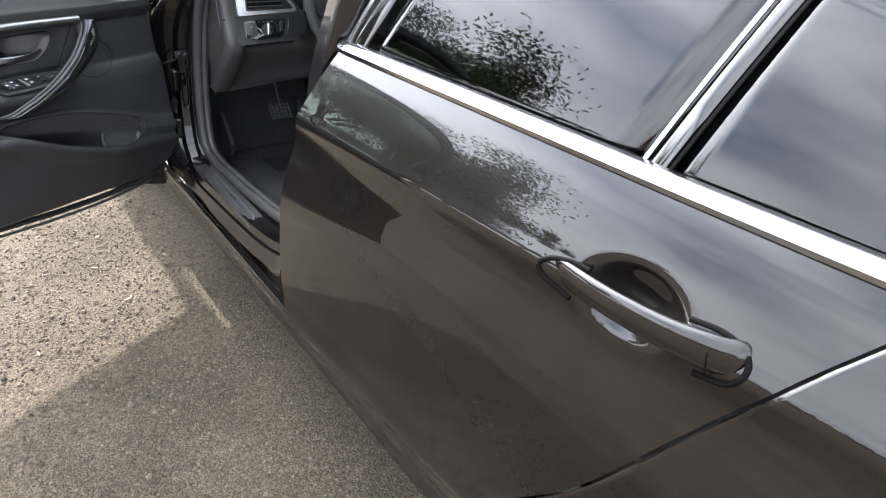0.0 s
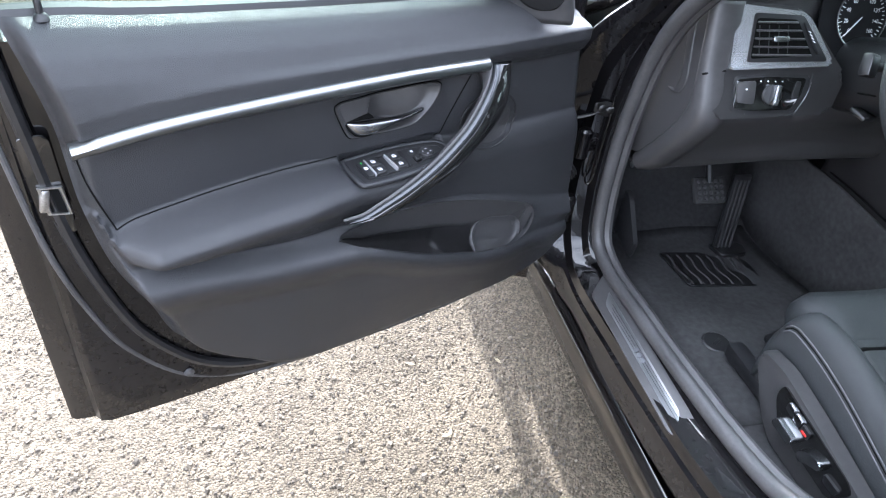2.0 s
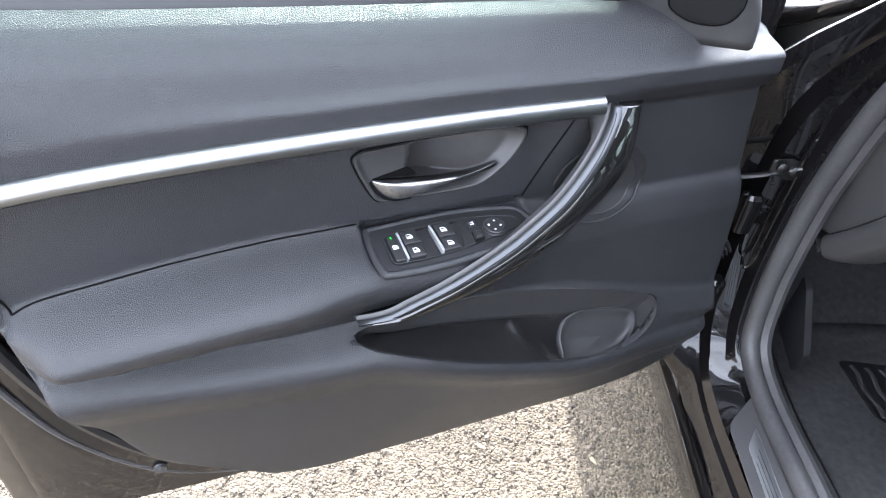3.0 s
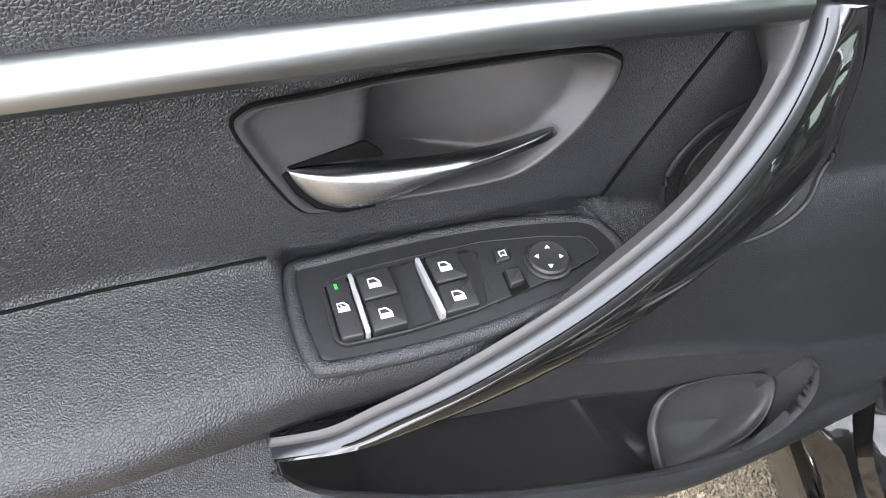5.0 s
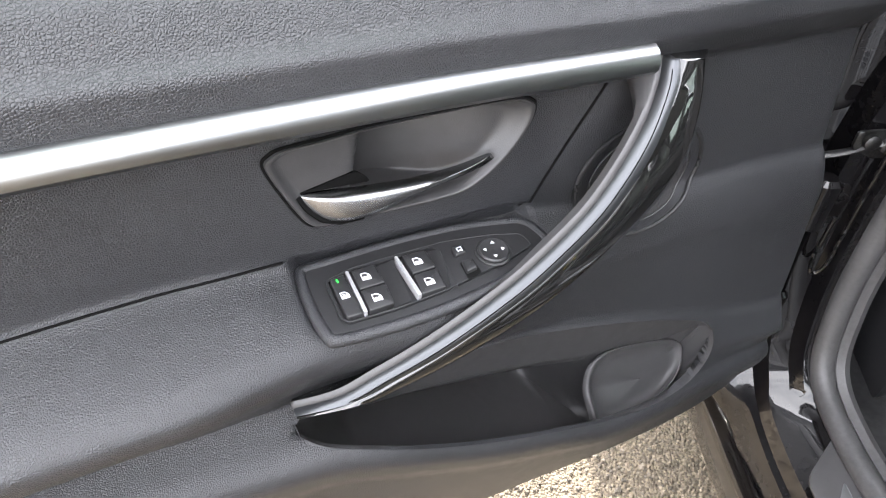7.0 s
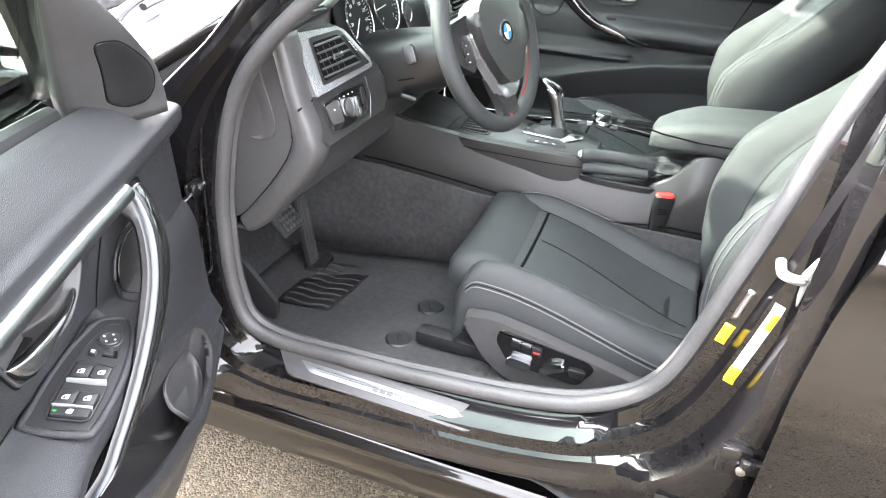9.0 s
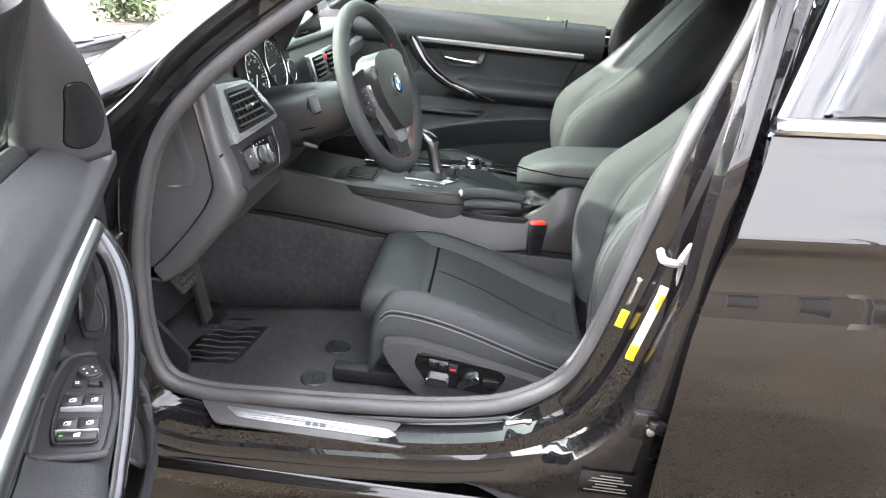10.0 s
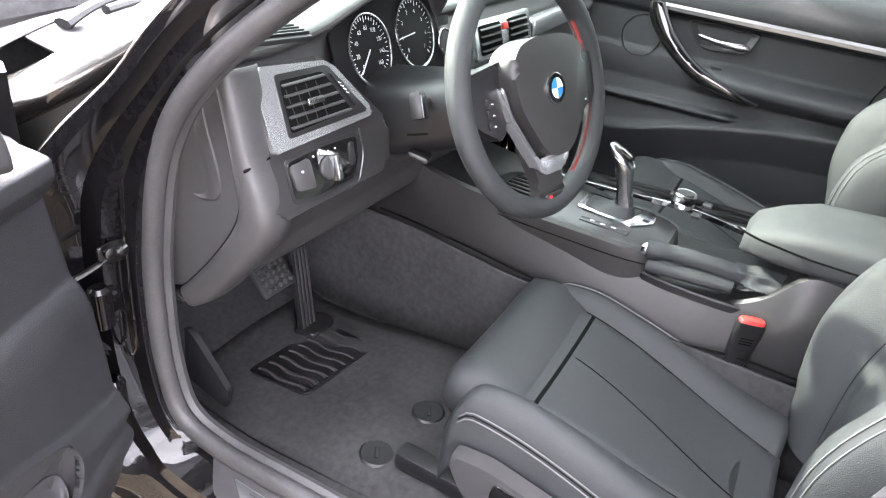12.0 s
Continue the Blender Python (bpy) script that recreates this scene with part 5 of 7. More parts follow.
for x, y in ((-0.600, -0.075), (-0.455, -0.098)):
    part("mat_fastener", lathe([(0, 0), (0.032, 0), (0.033, 0.003), (0.029, 0.006), (0.012, 0.005), (0, 0.005)], Matrix.Translation((x, y, mz(y) + 0.004)), 28), HARD, mat_ob, "round black mat fastener")
    part("fastener_bar", box((x, y, mz(y) + 0.0105), (0.026, 0.008, 0.003), 0.001, pose(0, 0, 0, 0, 0, 30)), HARD, mat_ob)

# pedals
brake = part("brake_pedal", box((-0.455, 0.302, 0.498), (0.092, 0.014, 0.070), 0.008, pose(0, 0, 0, -42, 0, 0)), TYRE, car, "black rubber brake pedal with raised studs")
for i in range(5):
    for j in range(4):
        part("pedal_stud", box((0, 0, 0), (0.009, 0.006, 0.009), 0.002, pose(-0.455, 0.302, 0.498, -42, 0, 0) @ pose(-0.032 + 0.016 * i, -0.009, -0.022 + 0.0147 * j, 0, 45, 0)), RUBBER, brake)
part("pedal_arm", tube([(-0.455, 0.312, 0.515), (-0.452, 0.37, 0.60), (-0.45, 0.42, 0.72)], 0.010, 8), HARD, brake)
accel = part("accelerator", box((-0.350, 0.308, 0.405), (0.055, 0.012, 0.24), 0.006, pose(0, 0, 0, -14, 5, 0)), HARD, car, "long ribbed black accelerator pedal")
for k in range(4):
    part("pedal_rib", box((0, 0, 0), (0.005, 0.004, 0.21), 0.0015, pose(-0.350, 0.308, 0.405, -14, 5, 0) @ pose(-0.018 + 0.012 * k, -0.008, 0)), RUBBER, accel)

part("pedal_foot", plate(rounded([(-0.392, 0.300), (-0.380, 0.245), (-0.300, 0.250), (-0.292, 0.290), (-0.330, 0.315)], 0.012), 0.016, lambda a, b, c: Vector((a, b, mz(b) + 0.002 + c)), 0.006), HARD, accel, "black hinge foot of the pedal")

# dashboard body: profile (y, z) swept across
DASHF = pose(-0.640, 0.040, 0.90, -22, 0, 0) @ pose(0, 0, 0, 0, 0, -8)


def on_face(a, b, c=0.0):
    """a to the right, b up, c towards the driver."""
    return DASHF @ Vector((a, -c, b))


hood_line = line([-0.64, -0.56, -0.50, -0.42, -0.34, -0.27, -0.235, -0.205], [0.0, 0.18, 0.50, 0.88, 1.0, 0.97, 0.80, 0.0])


def dash_profile(x):
    hood = hood_line(x)
    mod = step(-x, 0.48, 0.52)
    right = step(x, -0.16, -0.10)
    rise = step(x, -0.72, -0.42)
    side = step(abs(x - MID), 0.45, 0.68)
    return [(0.62, 0.95 - 0.06 * side), (0.45, 1.010 + 0.010 * hood - 0.05 * side), (0.30, 1.052 + 0.048 * hood - 0.02 * side), (0.19, 1.058 + 0.086 * hood), (0.13 - 0.045 * hood, 1.050 + 0.101 * hood), (0.115 - 0.065 * hood, 1.040 + 0.106 * hood), (0.125 - 0.05 * hood, 1.026 + 0.102 * hood),
            (0.105 + 0.07 * hood, 1.000 + 0.095 * hood), (0.09 + 0.075 * hood, 0.955 - 0.02 * hood), (0.075 + 0.02 * mod, 0.915), (0.065 + 0.03 * mod + 0.01 * right, 0.86), (0.075 + 0.01 * mod, 0.815), (0.105, 0.775), (0.150 - 0.02 * rise, 0.710 + 0.02 * rise), (0.190 - 0.05 * rise, 0.648 + 0.035 * rise), (0.230 - 0.03 * rise, 0.640 + 0.040 * rise), (0.55, 0.66)]


xs = list(np.linspace(-0.752, 0.64, 110))
rows = [[(x, p.x, p.y) for p in spline([(a, b, 0) for a, b in dash_profile(x)], 60)] for x in xs]
dash = part("dashboard", grid(rows), SOFT, car, "black moulded dashboard", sharp=50, thick=0.004)
# upper skin in the paler colour that carries painted sunlight
part("dash_top", grid([[(x, p.x, p.y + 0.003) for p in spline([(a, b, 0) for a, b in dash_profile(x)], 60)[:23]] for x in xs]), DASHTOP_SUNLIT, dash, "grained upper skin, sunlight painted in as a paler tone", thick=0.002)
# end panel, and the moulded band that runs down beside the module and sweeps forward into the chin
SEAM_LINE = [(0.120, 1.030), (0.108, 0.985), (0.095, 0.925), (0.086, 0.872), (0.084, 0.850), (0.100, 0.808), (0.140, 0.750), (0.190, 0.690), (0.212, 0.668)]
seam_yz = spline([(a, b, 0) for a, b in SEAM_LINE], 40)
outer_yz = spline([(a, b, 0) for a, b in ((0.092, 1.036), (0.078, 0.985), (0.062, 0.925), (0.044, 0.880), (0.033, 0.836), (0.046, 0.800), (0.094, 0.735), (0.146, 0.672), (0.186, 0.640))], 40)
rows = []
for p, q in zip(seam_yz, outer_yz):
    across = q - p
    row = [(-0.742, *p.xy)]
    for k, x in ((0.0, -0.7535), (0.06, -0.7590), (0.2, -0.7625), (0.45, -0.7640), (0.75, -0.7625), (0.90, -0.7560), (0.98, -0.7440), (1.0, -0.7300), (0.97, -0.7120), (0.80, -0.7060)):
        row.append((x, *(p + across * k).xy))
    rows.append(row)
part("dash_side_band", grid(rows), SOFT, dash, "moulded black band curving into a chin", sharp=60, thick=0.003)
prof = [(0.62, 0.88), (0.45, 0.955), (0.30, 1.030), (0.19, 1.056)] + [(p.x + 0.004, p.y) for p in seam_yz] + [(0.30, 0.640), (0.62, 0.66)]
part("dash_end_panel", plate(prof, 0.010, lambda a, b, c: Vector((-0.744 - c, a, b)), 0.003, 3), SOFT, dash, "smooth black end panel")
part("end_panel_seam", tube([Vector((-0.7545, p.x + 0.001, p.y)) for p in seam_yz], 0.0012, 6), SEAM, dash)
rib = spline([(a, b, 0) for a, b in ((0.150, 1.02), (0.142, 0.96), (0.126, 0.905), (0.120, 0.872), (0.128, 0.850), (0.150, 0.842))], 30)
part("end_panel_rib", grid([[(-0.752 - d, p.x + a, p.y) for a, d in ((0.034, 0.0), (0.020, 0.003), (0.006, 0.0052), (0.0, 0.0045), (-0.002, 0.0))] for p in rib]), SOFT, dash)


def face_plate(name, outline, depth, c0, material, parent, bevel=0.002, label="", r=0.006):
    return part(name, plate(rounded(outline, r), depth, lambda a, b, c: on_face(a, b, c0 + c), bevel, 3), material, parent, label)


face_plate("driver_dash_module", [(-0.100, -0.060), (-0.108, 0.03), (-0.100, 0.146), (0.050, 0.138), (0.128, 0.045), (0.150, 0.020), (0.126, -0.050)], 0.09, -0.088, CONSOLE, dash, 0.010, "black driver-side dash module", 0.015)
part("module_seam", tube([on_face(a, b, 0.0012) for a, b in ((-0.128, 0.022), (-0.10, 0.026), (-0.084, 0.028))], 0.002, 6), SEAM, dash)
face_plate("vent_surround", [(-0.081, 0.029), (-0.080, 0.130), (-0.070, 0.142), (0.043, 0.131), (0.062, 0.119), (0.114, 0.047), (0.112, 0.037)], 0.013, -0.004, SATIN, dash, 0.005, "brushed aluminium vent surround")
face_plate("vent_inner", [(-0.052, 0.043), (-0.047, 0.128), (0.046, 0.124), (0.103, 0.046)], 0.003, 0.0075, HARD, dash, 0.001)
face_plate("vent_mouth", [(-0.046, 0.049), (-0.042, 0.119), (0.034, 0.117), (0.070, 0.055)], 0.002, 0.0098, SEAM, dash, 0.0005)
for k in range(5):
    f = k / 4
    part("vent_slat", box(on_face((-0.046 + 0.004 * f + 0.069 - 0.034 * f) / 2, 0.056 + 0.014 * k, 0.0125), (0.112 - 0.036 * f, 0.008, 0.0028), 0.001, DASHF.to_3x3().to_4x4() @ pose(0, 0, 0, 20, 0, 0)), SOFT, dash, "vent slat")
for k in range(4):
    part("vent_fin", box(on_face(-0.034 + 0.018 * k, 0.082, 0.0105), (0.0016, 0.004, 0.05), 0, DASHF.to_3x3().to_4x4() @ pose(0, 0, 0, 0, -6, 0)), HARD, dash)
part("vent_tab", box(on_face(0.002, 0.083, 0.019), (0.030, 0.008, 0.010), 0.002, DASHF.to_3x3().to_4x4()), CHROME, dash, "satin vent tab")
face_plate("vent_wheel", [(0.045, 0.113), (0.052, 0.110), (0.084, 0.060), (0.077, 0.058)], 0.004, 0.0095, HARD, dash, 0.001)
for k in range(4):
    part("wheel_mark", box(on_face(0.058 + 0.0035 * k, 0.096 - 0.0055 * k, 0.0140), (0.006, 0.0006, 0.0012), 0, DASHF.to_3x3().to_4x4() @ pose(0, 0, 0, 0, 30, 0)), WHITE, dash)
face_plate("light_panel", [(-0.067, 0.018), (-0.070, -0.044), (-0.03, -0.050), (0.053, -0.047), (0.072, -0.02), (0.080, 0.021), (0.0, 0.023)], 0.005, -0.002, HARD, dash, 0.003, "black lighting switch panel")
face_plate("light_panel_inset", [(-0.063, 0.013), (-0.065, -0.038), (-0.030, -0.044), (0.048, -0.041), (0.064, -0.018), (0.072, 0.016), (0.0, 0.018)], 0.0012, 0.003, GLOSS, dash, 0.001)
part("light_panel_trim", tube([on_face(p.x, p.y, 0.0035) for p in spline([(0.0825, 0.024, 0), (0.080, 0.0, 0), (0.0745, -0.020, 0), (0.064, -0.038, 0), (0.054, -0.050, 0), (0.030, -0.0535, 0)], 30)], 0.0016, 6), SILVER, dash, "thin silver line round the switch panel")
face_plate("fog_switch", [(-0.062, 0.008), (-0.060, -0.028), (-0.026, -0.032), (-0.026, 0.011)], 0.003, 0.0045, SOFT, dash, 0.001)
part("knob_base", lathe([(0, 0), (0.019, 0), (0.019, 0.003), (0.017, 0.005), (0, 0.005)], DASHF @ pose(0.008, -0.0035, -0.015, 90, 0, 0), 28), HARD, dash)
part("light_knob", box(on_face(0.008, -0.015, 0.016), (0.012, 0.020, 0.038), 0.004, DASHF.to_3x3().to_4x4() @ pose(0, 0, 0, 0, 8, 0)), CHROME, dash, "silver rotary light switch")
for k in range(4):
    face_plate("switch_icon", [(-0.018 + 0.014 * k, 0.0085), (-0.018 + 0.014 * k, 0.0110), (-0.0155 + 0.014 * k, 0.0110), (-0.0155 + 0.014 * k, 0.0085)], 0.0004, 0.0052, WHITE, dash, 0, r=0.001)
face_plate("switch_icon", [(-0.0455, -0.006), (-0.0455, -0.003), (-0.042, -0.003), (-0.042, -0.006)], 0.0004, 0.0076, WHITE, dash, 0, r=0.001)
face_plate("dimmer_wheel", [(0.046, -0.024), (0.052, 0.010), (0.062, 0.010), (0.058, -0.020)], 0.003, 0.0036, HARD, dash, 0.001)

# defroster vent on top
part("demist_vent", box((-0.645, 0.130, 1.0555), (0.11, 0.05, 0.008), 0.003, pose(0, 0, 0, 8, 0, -12)), HARD, dash)
for k in range(5):
    part("demist_slat", box((-0.645, 0.112 + 0.009 * k, 1.0585 + 0.0012 * k), (0.098, 0.003, 0.006), 0.001, pose(0, 0, 0, 8, 0, -12)), HARD, dash)

# instrument cluster
CL = pose(-0.360, 0.115, 1.006, -20, 0, 0)


def on_cluster(a, b, c=0.0):
    return CL @ Vector((a, -c, b))


part("cluster_face", plate(rounded([(-0.165, -0.078), (-0.165, 0.04), (-0.12, 0.078), (0.15, 0.078), (0.195, 0.05), (0.195, -0.078)], 0.02), 0.004, lambda a, b, c: on_cluster(a, b, c), 0.001), DARKFACE, dash, "black instrument cluster")


def dial(a0, b0, r, marks, numbers, needle, first):
    part("gauge_ring", tube([on_cluster(a0 + r * math.cos(2 * math.pi * k / 48), b0 + r * math.sin(2 * math.pi * k / 48), 0.008) for k in range(48)], 0.0022, 8, True, up=(0, 1, 0)), CHROME, dash, "thin silver dial ring")
    for k in range(marks):
        t = radians(225 - 270 * k / (marks - 1))
        ln = 0.009 if k % 4 == 0 else 0.005
        part("gauge_mark", tube([on_cluster(a0 + (r - 0.004) * math.cos(t), b0 + (r - 0.004) * math.sin(t), 0.0052), on_cluster(a0 + (r - 0.004 - ln) * math.cos(t), b0 + (r - 0.004 - ln) * math.sin(t), 0.0052)], 0.0007, 4), WHITE, dash)
    for k in range(numbers):
        t = radians(225 - 270 * k / max(1, numbers - 1))
        cu = bpy.data.curves.new("digits", "FONT")
        cu.body, cu.size, cu.align_x, cu.align_y = first(k), 0.010 if r > 0.03 else 0.007, "CENTER", "CENTER"
        ob = new("gauge_number", cu)
        dg = bpy.context.evaluated_depsgraph_get()
        me = bpy.data.meshes.new_from_object(ob.evaluated_get(dg))
        bpy.data.objects.remove(ob)
        b = bmesh.new()
        b.from_mesh(me)
        b.transform(CL @ Matrix.Translation((a0 + (r - 0.022) * math.cos(t), -0.0053, b0 + (r - 0.022) * math.sin(t))) @ pose(0, 0, 0, 90, 0, 0))
        part("gauge_number", b, WHITE, dash)
    t = radians(needle)
    part("gauge_needle", tube([on_cluster(a0, b0, 0.007), on_cluster(a0 + 0.85 * r * math.cos(t), b0 + 0.85 * r * math.sin(t), 0.007)], 0.0011, 6), WHITE, dash, "white needle")


dial(-0.074, 0.0, 0.056, 33, 9, 225, lambda k: str(20 * k))
dial(0.066, 0.008, 0.060, 29, 8, 185, lambda k: str(k))
dial(0.165, -0.022, 0.025, 5, 0, 120, str)
part("cluster_display", plate(rounded([(-0.03, -0.062), (-0.03, -0.038), (0.02, -0.038), (0.02, -0.062)], 0.003), 0.001, lambda a, b, c: on_cluster(a, b, 0.0045 + c)), HARD, dash)
part("warning_lamp", box(on_cluster(-0.095, -0.066, 0.006), (0.005, 0.002, 0.005), 0), RED_LED, dash, "lit red warning lamp")

# steering column and stalks
col = part("steering_column", loft([((-0.394, 0.10, 0.90), 0.085, 0.075, X, Z, 3), ((-0.394, 0.0, 0.925), 0.080, 0.070, X, Z, 3), ((-0.394, -0.085, 0.95), 0.068, 0.060, X, Z, 2.6), ((-0.394, -0.12, 0.965), 0.05, 0.05, X, Z, 2.2)]), HARD, car, "black steering column shroud")
part("stalk", tube(spline([(-0.45, -0.02, 0.960), (-0.49, -0.030, 0.967), (-0.53, -0.042, 0.975)], 14), line([0, 0.5, 0.8, 1], [0.008, 0.008, 0.011, 0.009]), 12), HARD, col, "black indicator stalk with silver tip")
part("stalk_tip", box((-0.530, -0.046, 0.977), (0.030, 0.020, 0.040), 0.006, pose(0, 0, 0, -20, 15, 10)), HARD, col)
part("stalk_face", box((-0.531, -0.0562, 0.979), (0.022, 0.003, 0.032), 0.002, pose(0, 0, 0, -20, 15, 10)), SILVER, col, "silver stalk face")
part("column_seam", tube([(-0.394 - 0.0815 * math.cos(math.pi * k / 16) , 0.0 - 0.075 * math.sin(math.pi * k / 16), 0.905 + 0.02 * math.sin(math.pi * k / 16)) for k in range(17)], 0.0016, 6), SEAM, col)
part("column_lever", box((-0.462, -0.02, 0.872), (0.05, 0.035, 0.010), 0.004, pose(0, 0, 0, 15, 10, 20)), HARD, col)

# steering wheel
SWM = pose(-0.392, -0.166, 1.002, 67.8, 0, -11.5)      # local z towards the driver, y up the wheel
wheel = part("steering_wheel", tube([SWM @ Vector((0.178 * math.cos(2 * math.pi * k / 72), 0.178 * math.sin(2 * math.pi * k / 72), 0)) for k in range(72)], 0.0175, 14, True, up=(SWM.to_3x3() @ Vector((0, 0, 1)))), LEATHER, car, "leather-rimmed three-spoke steering wheel with red stitching")


def on_wheel(a, b, c=0.0):
    return SWM @ Vector((a, b, c))


def wplate(name, outline, depth, c0, material, bevel, label="", r=0.01, seg=3):
    return part(name, plate(rounded(outline, r), depth, lambda a, b, c: on_wheel(a, b, c0 + c), bevel, seg), material, wheel, label)


AB = [(-0.098, 0.040), (-0.078, 0.066), (-0.04, 0.077), (0.04, 0.077), (0.078, 0.066), (0.098, 0.040), (0.088, -0.02), (0.045, -0.082), (0.022, -0.098), (-0.022, -0.098), (-0.045, -0.082), (-0.088, -0.02)]
wplate("airbag_cover", AB, 0.046, -0.010, CONSOLE, 0.014, "black airbag cover", 0.02, 4)
for s in (-1, 1):
    wplate("spoke", [(s * 0.168, 0.040), (s * 0.170, -0.010), (s * 0.155, -0.032), (s * 0.10, -0.060), (s * 0.07, 0.055)], 0.022, -0.014, HARD, 0.006, "black spoke with buttons", 0.012)
    wplate("spoke_rim", [(s * 0.100, 0.018), (s * 0.104, 0.012), (s * 0.0935, -0.030), (s * 0.056, -0.088), (s * 0.036, -0.118), (s * 0.028, -0.110), (s * 0.050, -0.084), (s * 0.0885, -0.026)], 0.018, 0.000, SATIN, 0.003, "satin silver spoke trim", 0.006)
    for k in range(3):
        wplate("wheel_button", [(s * 0.112, 0.004 - 0.0155 * k), (s * 0.112, -0.008 - 0.0155 * k), (s * 0.134, -0.006 - 0.0155 * k), (s * 0.134, 0.006 - 0.0155 * k)], 0.006, 0.006, HARD, 0.0018, r=0.003)
        wplate("button_icon", [(s * 0.1205, -0.0012 - 0.0155 * k), (s * 0.1205, -0.0030 - 0.0155 * k), (s * 0.1255, -0.0024 - 0.0155 * k), (s * 0.1255, -0.0006 - 0.0155 * k)], 0.0004, 0.0121, WHITE, 0, r=0.001)
wplate("lower_spoke", [(-0.056, -0.074), (0.056, -0.074), (0.038, -0.118), (0.030, -0.142), (0.040, -0.168), (-0.040, -0.168), (-0.030, -0.142), (-0.038, -0.118)], 0.020, -0.012, CONSOLE, 0.006, "black lower spoke", 0.010)
wplate("lower_spoke_trim", [(-0.036, -0.098), (0.036, -0.098), (0.040, -0.112), (0.026, -0.126), (-0.026, -0.126), (-0.040, -0.112)], 0.016, 0.001, SATIN, 0.003, "satin silver plate below the airbag cover", 0.006)
wplate("rim_badge", [(-0.022, -0.158), (0.022, -0.158), (0.020, -0.172), (-0.020, -0.172)], 0.012, 0.0, HARD, 0.003, "small plate with coloured bars", 0.004)
wplate("badge_bar", [(-0.016, -0.161), (-0.008, -0.161), (-0.008, -0.169), (-0.016, -0.169)], 0.0006, 0.012, RED, 0, r=0.001)
part("emblem", lathe([(0, 0), (0.0235, 0), (0.0235, 0.003), (0.021, 0.004), (0, 0.004)], SWM @ Matrix.Translation((0, 0, 0.0355)), 36), CHROME, wheel, "round badge in blue and white quarters")
part("badge_ring", lathe([(0.0155, 0.0), (0.0215, 0.0), (0.0215, 0.0008), (0.0155, 0.0008)], SWM @ Matrix.Translation((0, 0, 0.0395)), 36), GLOSS, wheel)
for k in range(4):
    pts = [(0, 0)] + [(0.0152 * math.cos(math.pi / 2 * (k + j / 6)), 0.0152 * math.sin(math.pi / 2 * (k + j / 6))) for j in range(7)]
    part("badge_quarter", plate(pts, 0.0008, lambda a, b, c: on_wheel(a, b, 0.0396 + c)), BLUE if k % 2 else WHITE, wheel)
for a0, a1 in ((-62, 35), (145, 242)):
    st = []
    for k in range(170):
        t = radians(a0 + (a1 - a0) * k / 169)
        rr = 0.1602 + 0.0012 * (-1) ** k
        st.append(on_wheel(rr * math.cos(t), rr * math.sin(t), 0.0028 * (-1) ** k))
    part("wheel_stitch", tube(st, 0.00055, 4), STITCH_RED, wheel, "red cross stitching inside the rim")

# centre stack: vents, screen, far dash trim
CS = pose(-0.02, 0.065, 0.985, -18, 0, 0)
part("centre_vent_frame", plate(rounded([(-0.135, -0.035), (-0.14, 0.04), (0.13, 0.04), (0.135, -0.035)], 0.008), 0.012, lambda a, b, c: CS @ Vector((a, -c, b)), 0.003), SATIN, dash, "silver-edged centre vents")
for s in (-0.07, 0.065):
    part("vent_mouth", plate(rounded([(s - 0.05, -0.026), (s - 0.052, 0.03), (s + 0.045, 0.03), (s + 0.047, -0.026)], 0.005), 0.003, lambda a, b, c: CS @ Vector((a, -0.011 - c, b)), 0.001), SEAM, dash)
    for k in range(4):
        part("vent_slat", box(CS @ Vector((s - 0.003, -0.015, -0.018 + 0.0135 * k)), (0.092, 0.010, 0.0026), 0.001, CS.to_3x3().to_4x4() @ pose(0, 0, 0, 24, 0, 0)), HARD, dash)
part("hazard_switch", box(CS @ Vector((-0.003, -0.015, 0.018)), (0.018, 0.006, 0.014), 0.002, CS.to_3x3().to_4x4()), RED, dash, "red hazard switch")
part("screen", box((-0.0, 0.12, 1.10), (0.24, 0.018, 0.085), 0.006, pose(0, 0, 0, -12, 0, 0)), GLOSS, dash, "dark display screen")
rows = [[(x, 0.062 + 0.06 * (x - 0.1) ** 2 + a, 0.975 + b + 0.02 * (x - 0.1)) for a, b in ((0.02, 0.022), (0.0, 0.02), (-0.008, 0.006), (-0.006, -0.014), (0.014, -0.018))] for x in np.linspace(0.13, 0.60, 24)]
part("dash_trim", grid(rows), SATIN, dash, "curved aluminium trim across the far dash", thick=0.002)
part("audio_panel", box((-0.01, 0.045, 0.885), (0.25, 0.03, 0.10), 0.006, pose(0, 0, 0, -15, 0, 0)), HARD, dash, "black audio and climate panel")

# centre console
rows = []
top = line([-1.0, -0.70, -0.635, -0.59, -0.535, -0.47, -0.38, -0.22, -0.06, 0.09, 0.22], [0.750, 0.752, 0.748, 0.692, 0.655, 0.638, 0.643, 0.676, 0.697, 0.712, 0.745])
for i in range(90):
    y = -1.0 + 1.24 * i / 89
    t = top(y)
    wid = 0.02 * step(-y, 0.5, 0.9)
    rows.append([(-0.215 + wid, y, 0.34), (-0.205 + wid, y, t - 0.10), (-0.200 + wid, y, t - 0.075), (-0.182 + wid, y, t - 0.020), (-0.176 + wid, y, t - 0.004), (-0.168 + wid, y, t), (-0.160 + wid, y, t - 0.003), (-0.150, y, t - 0.010), (-0.05, y, t - 0.012), (0.05, y, t - 0.004), (0.085, y, t - 0.006), (0.105, y, t - 0.05), (0.125, y, 0.34)])
console = part("centre_console", grid(rows), CONSOLE, car, "black centre console", thick=0.004)
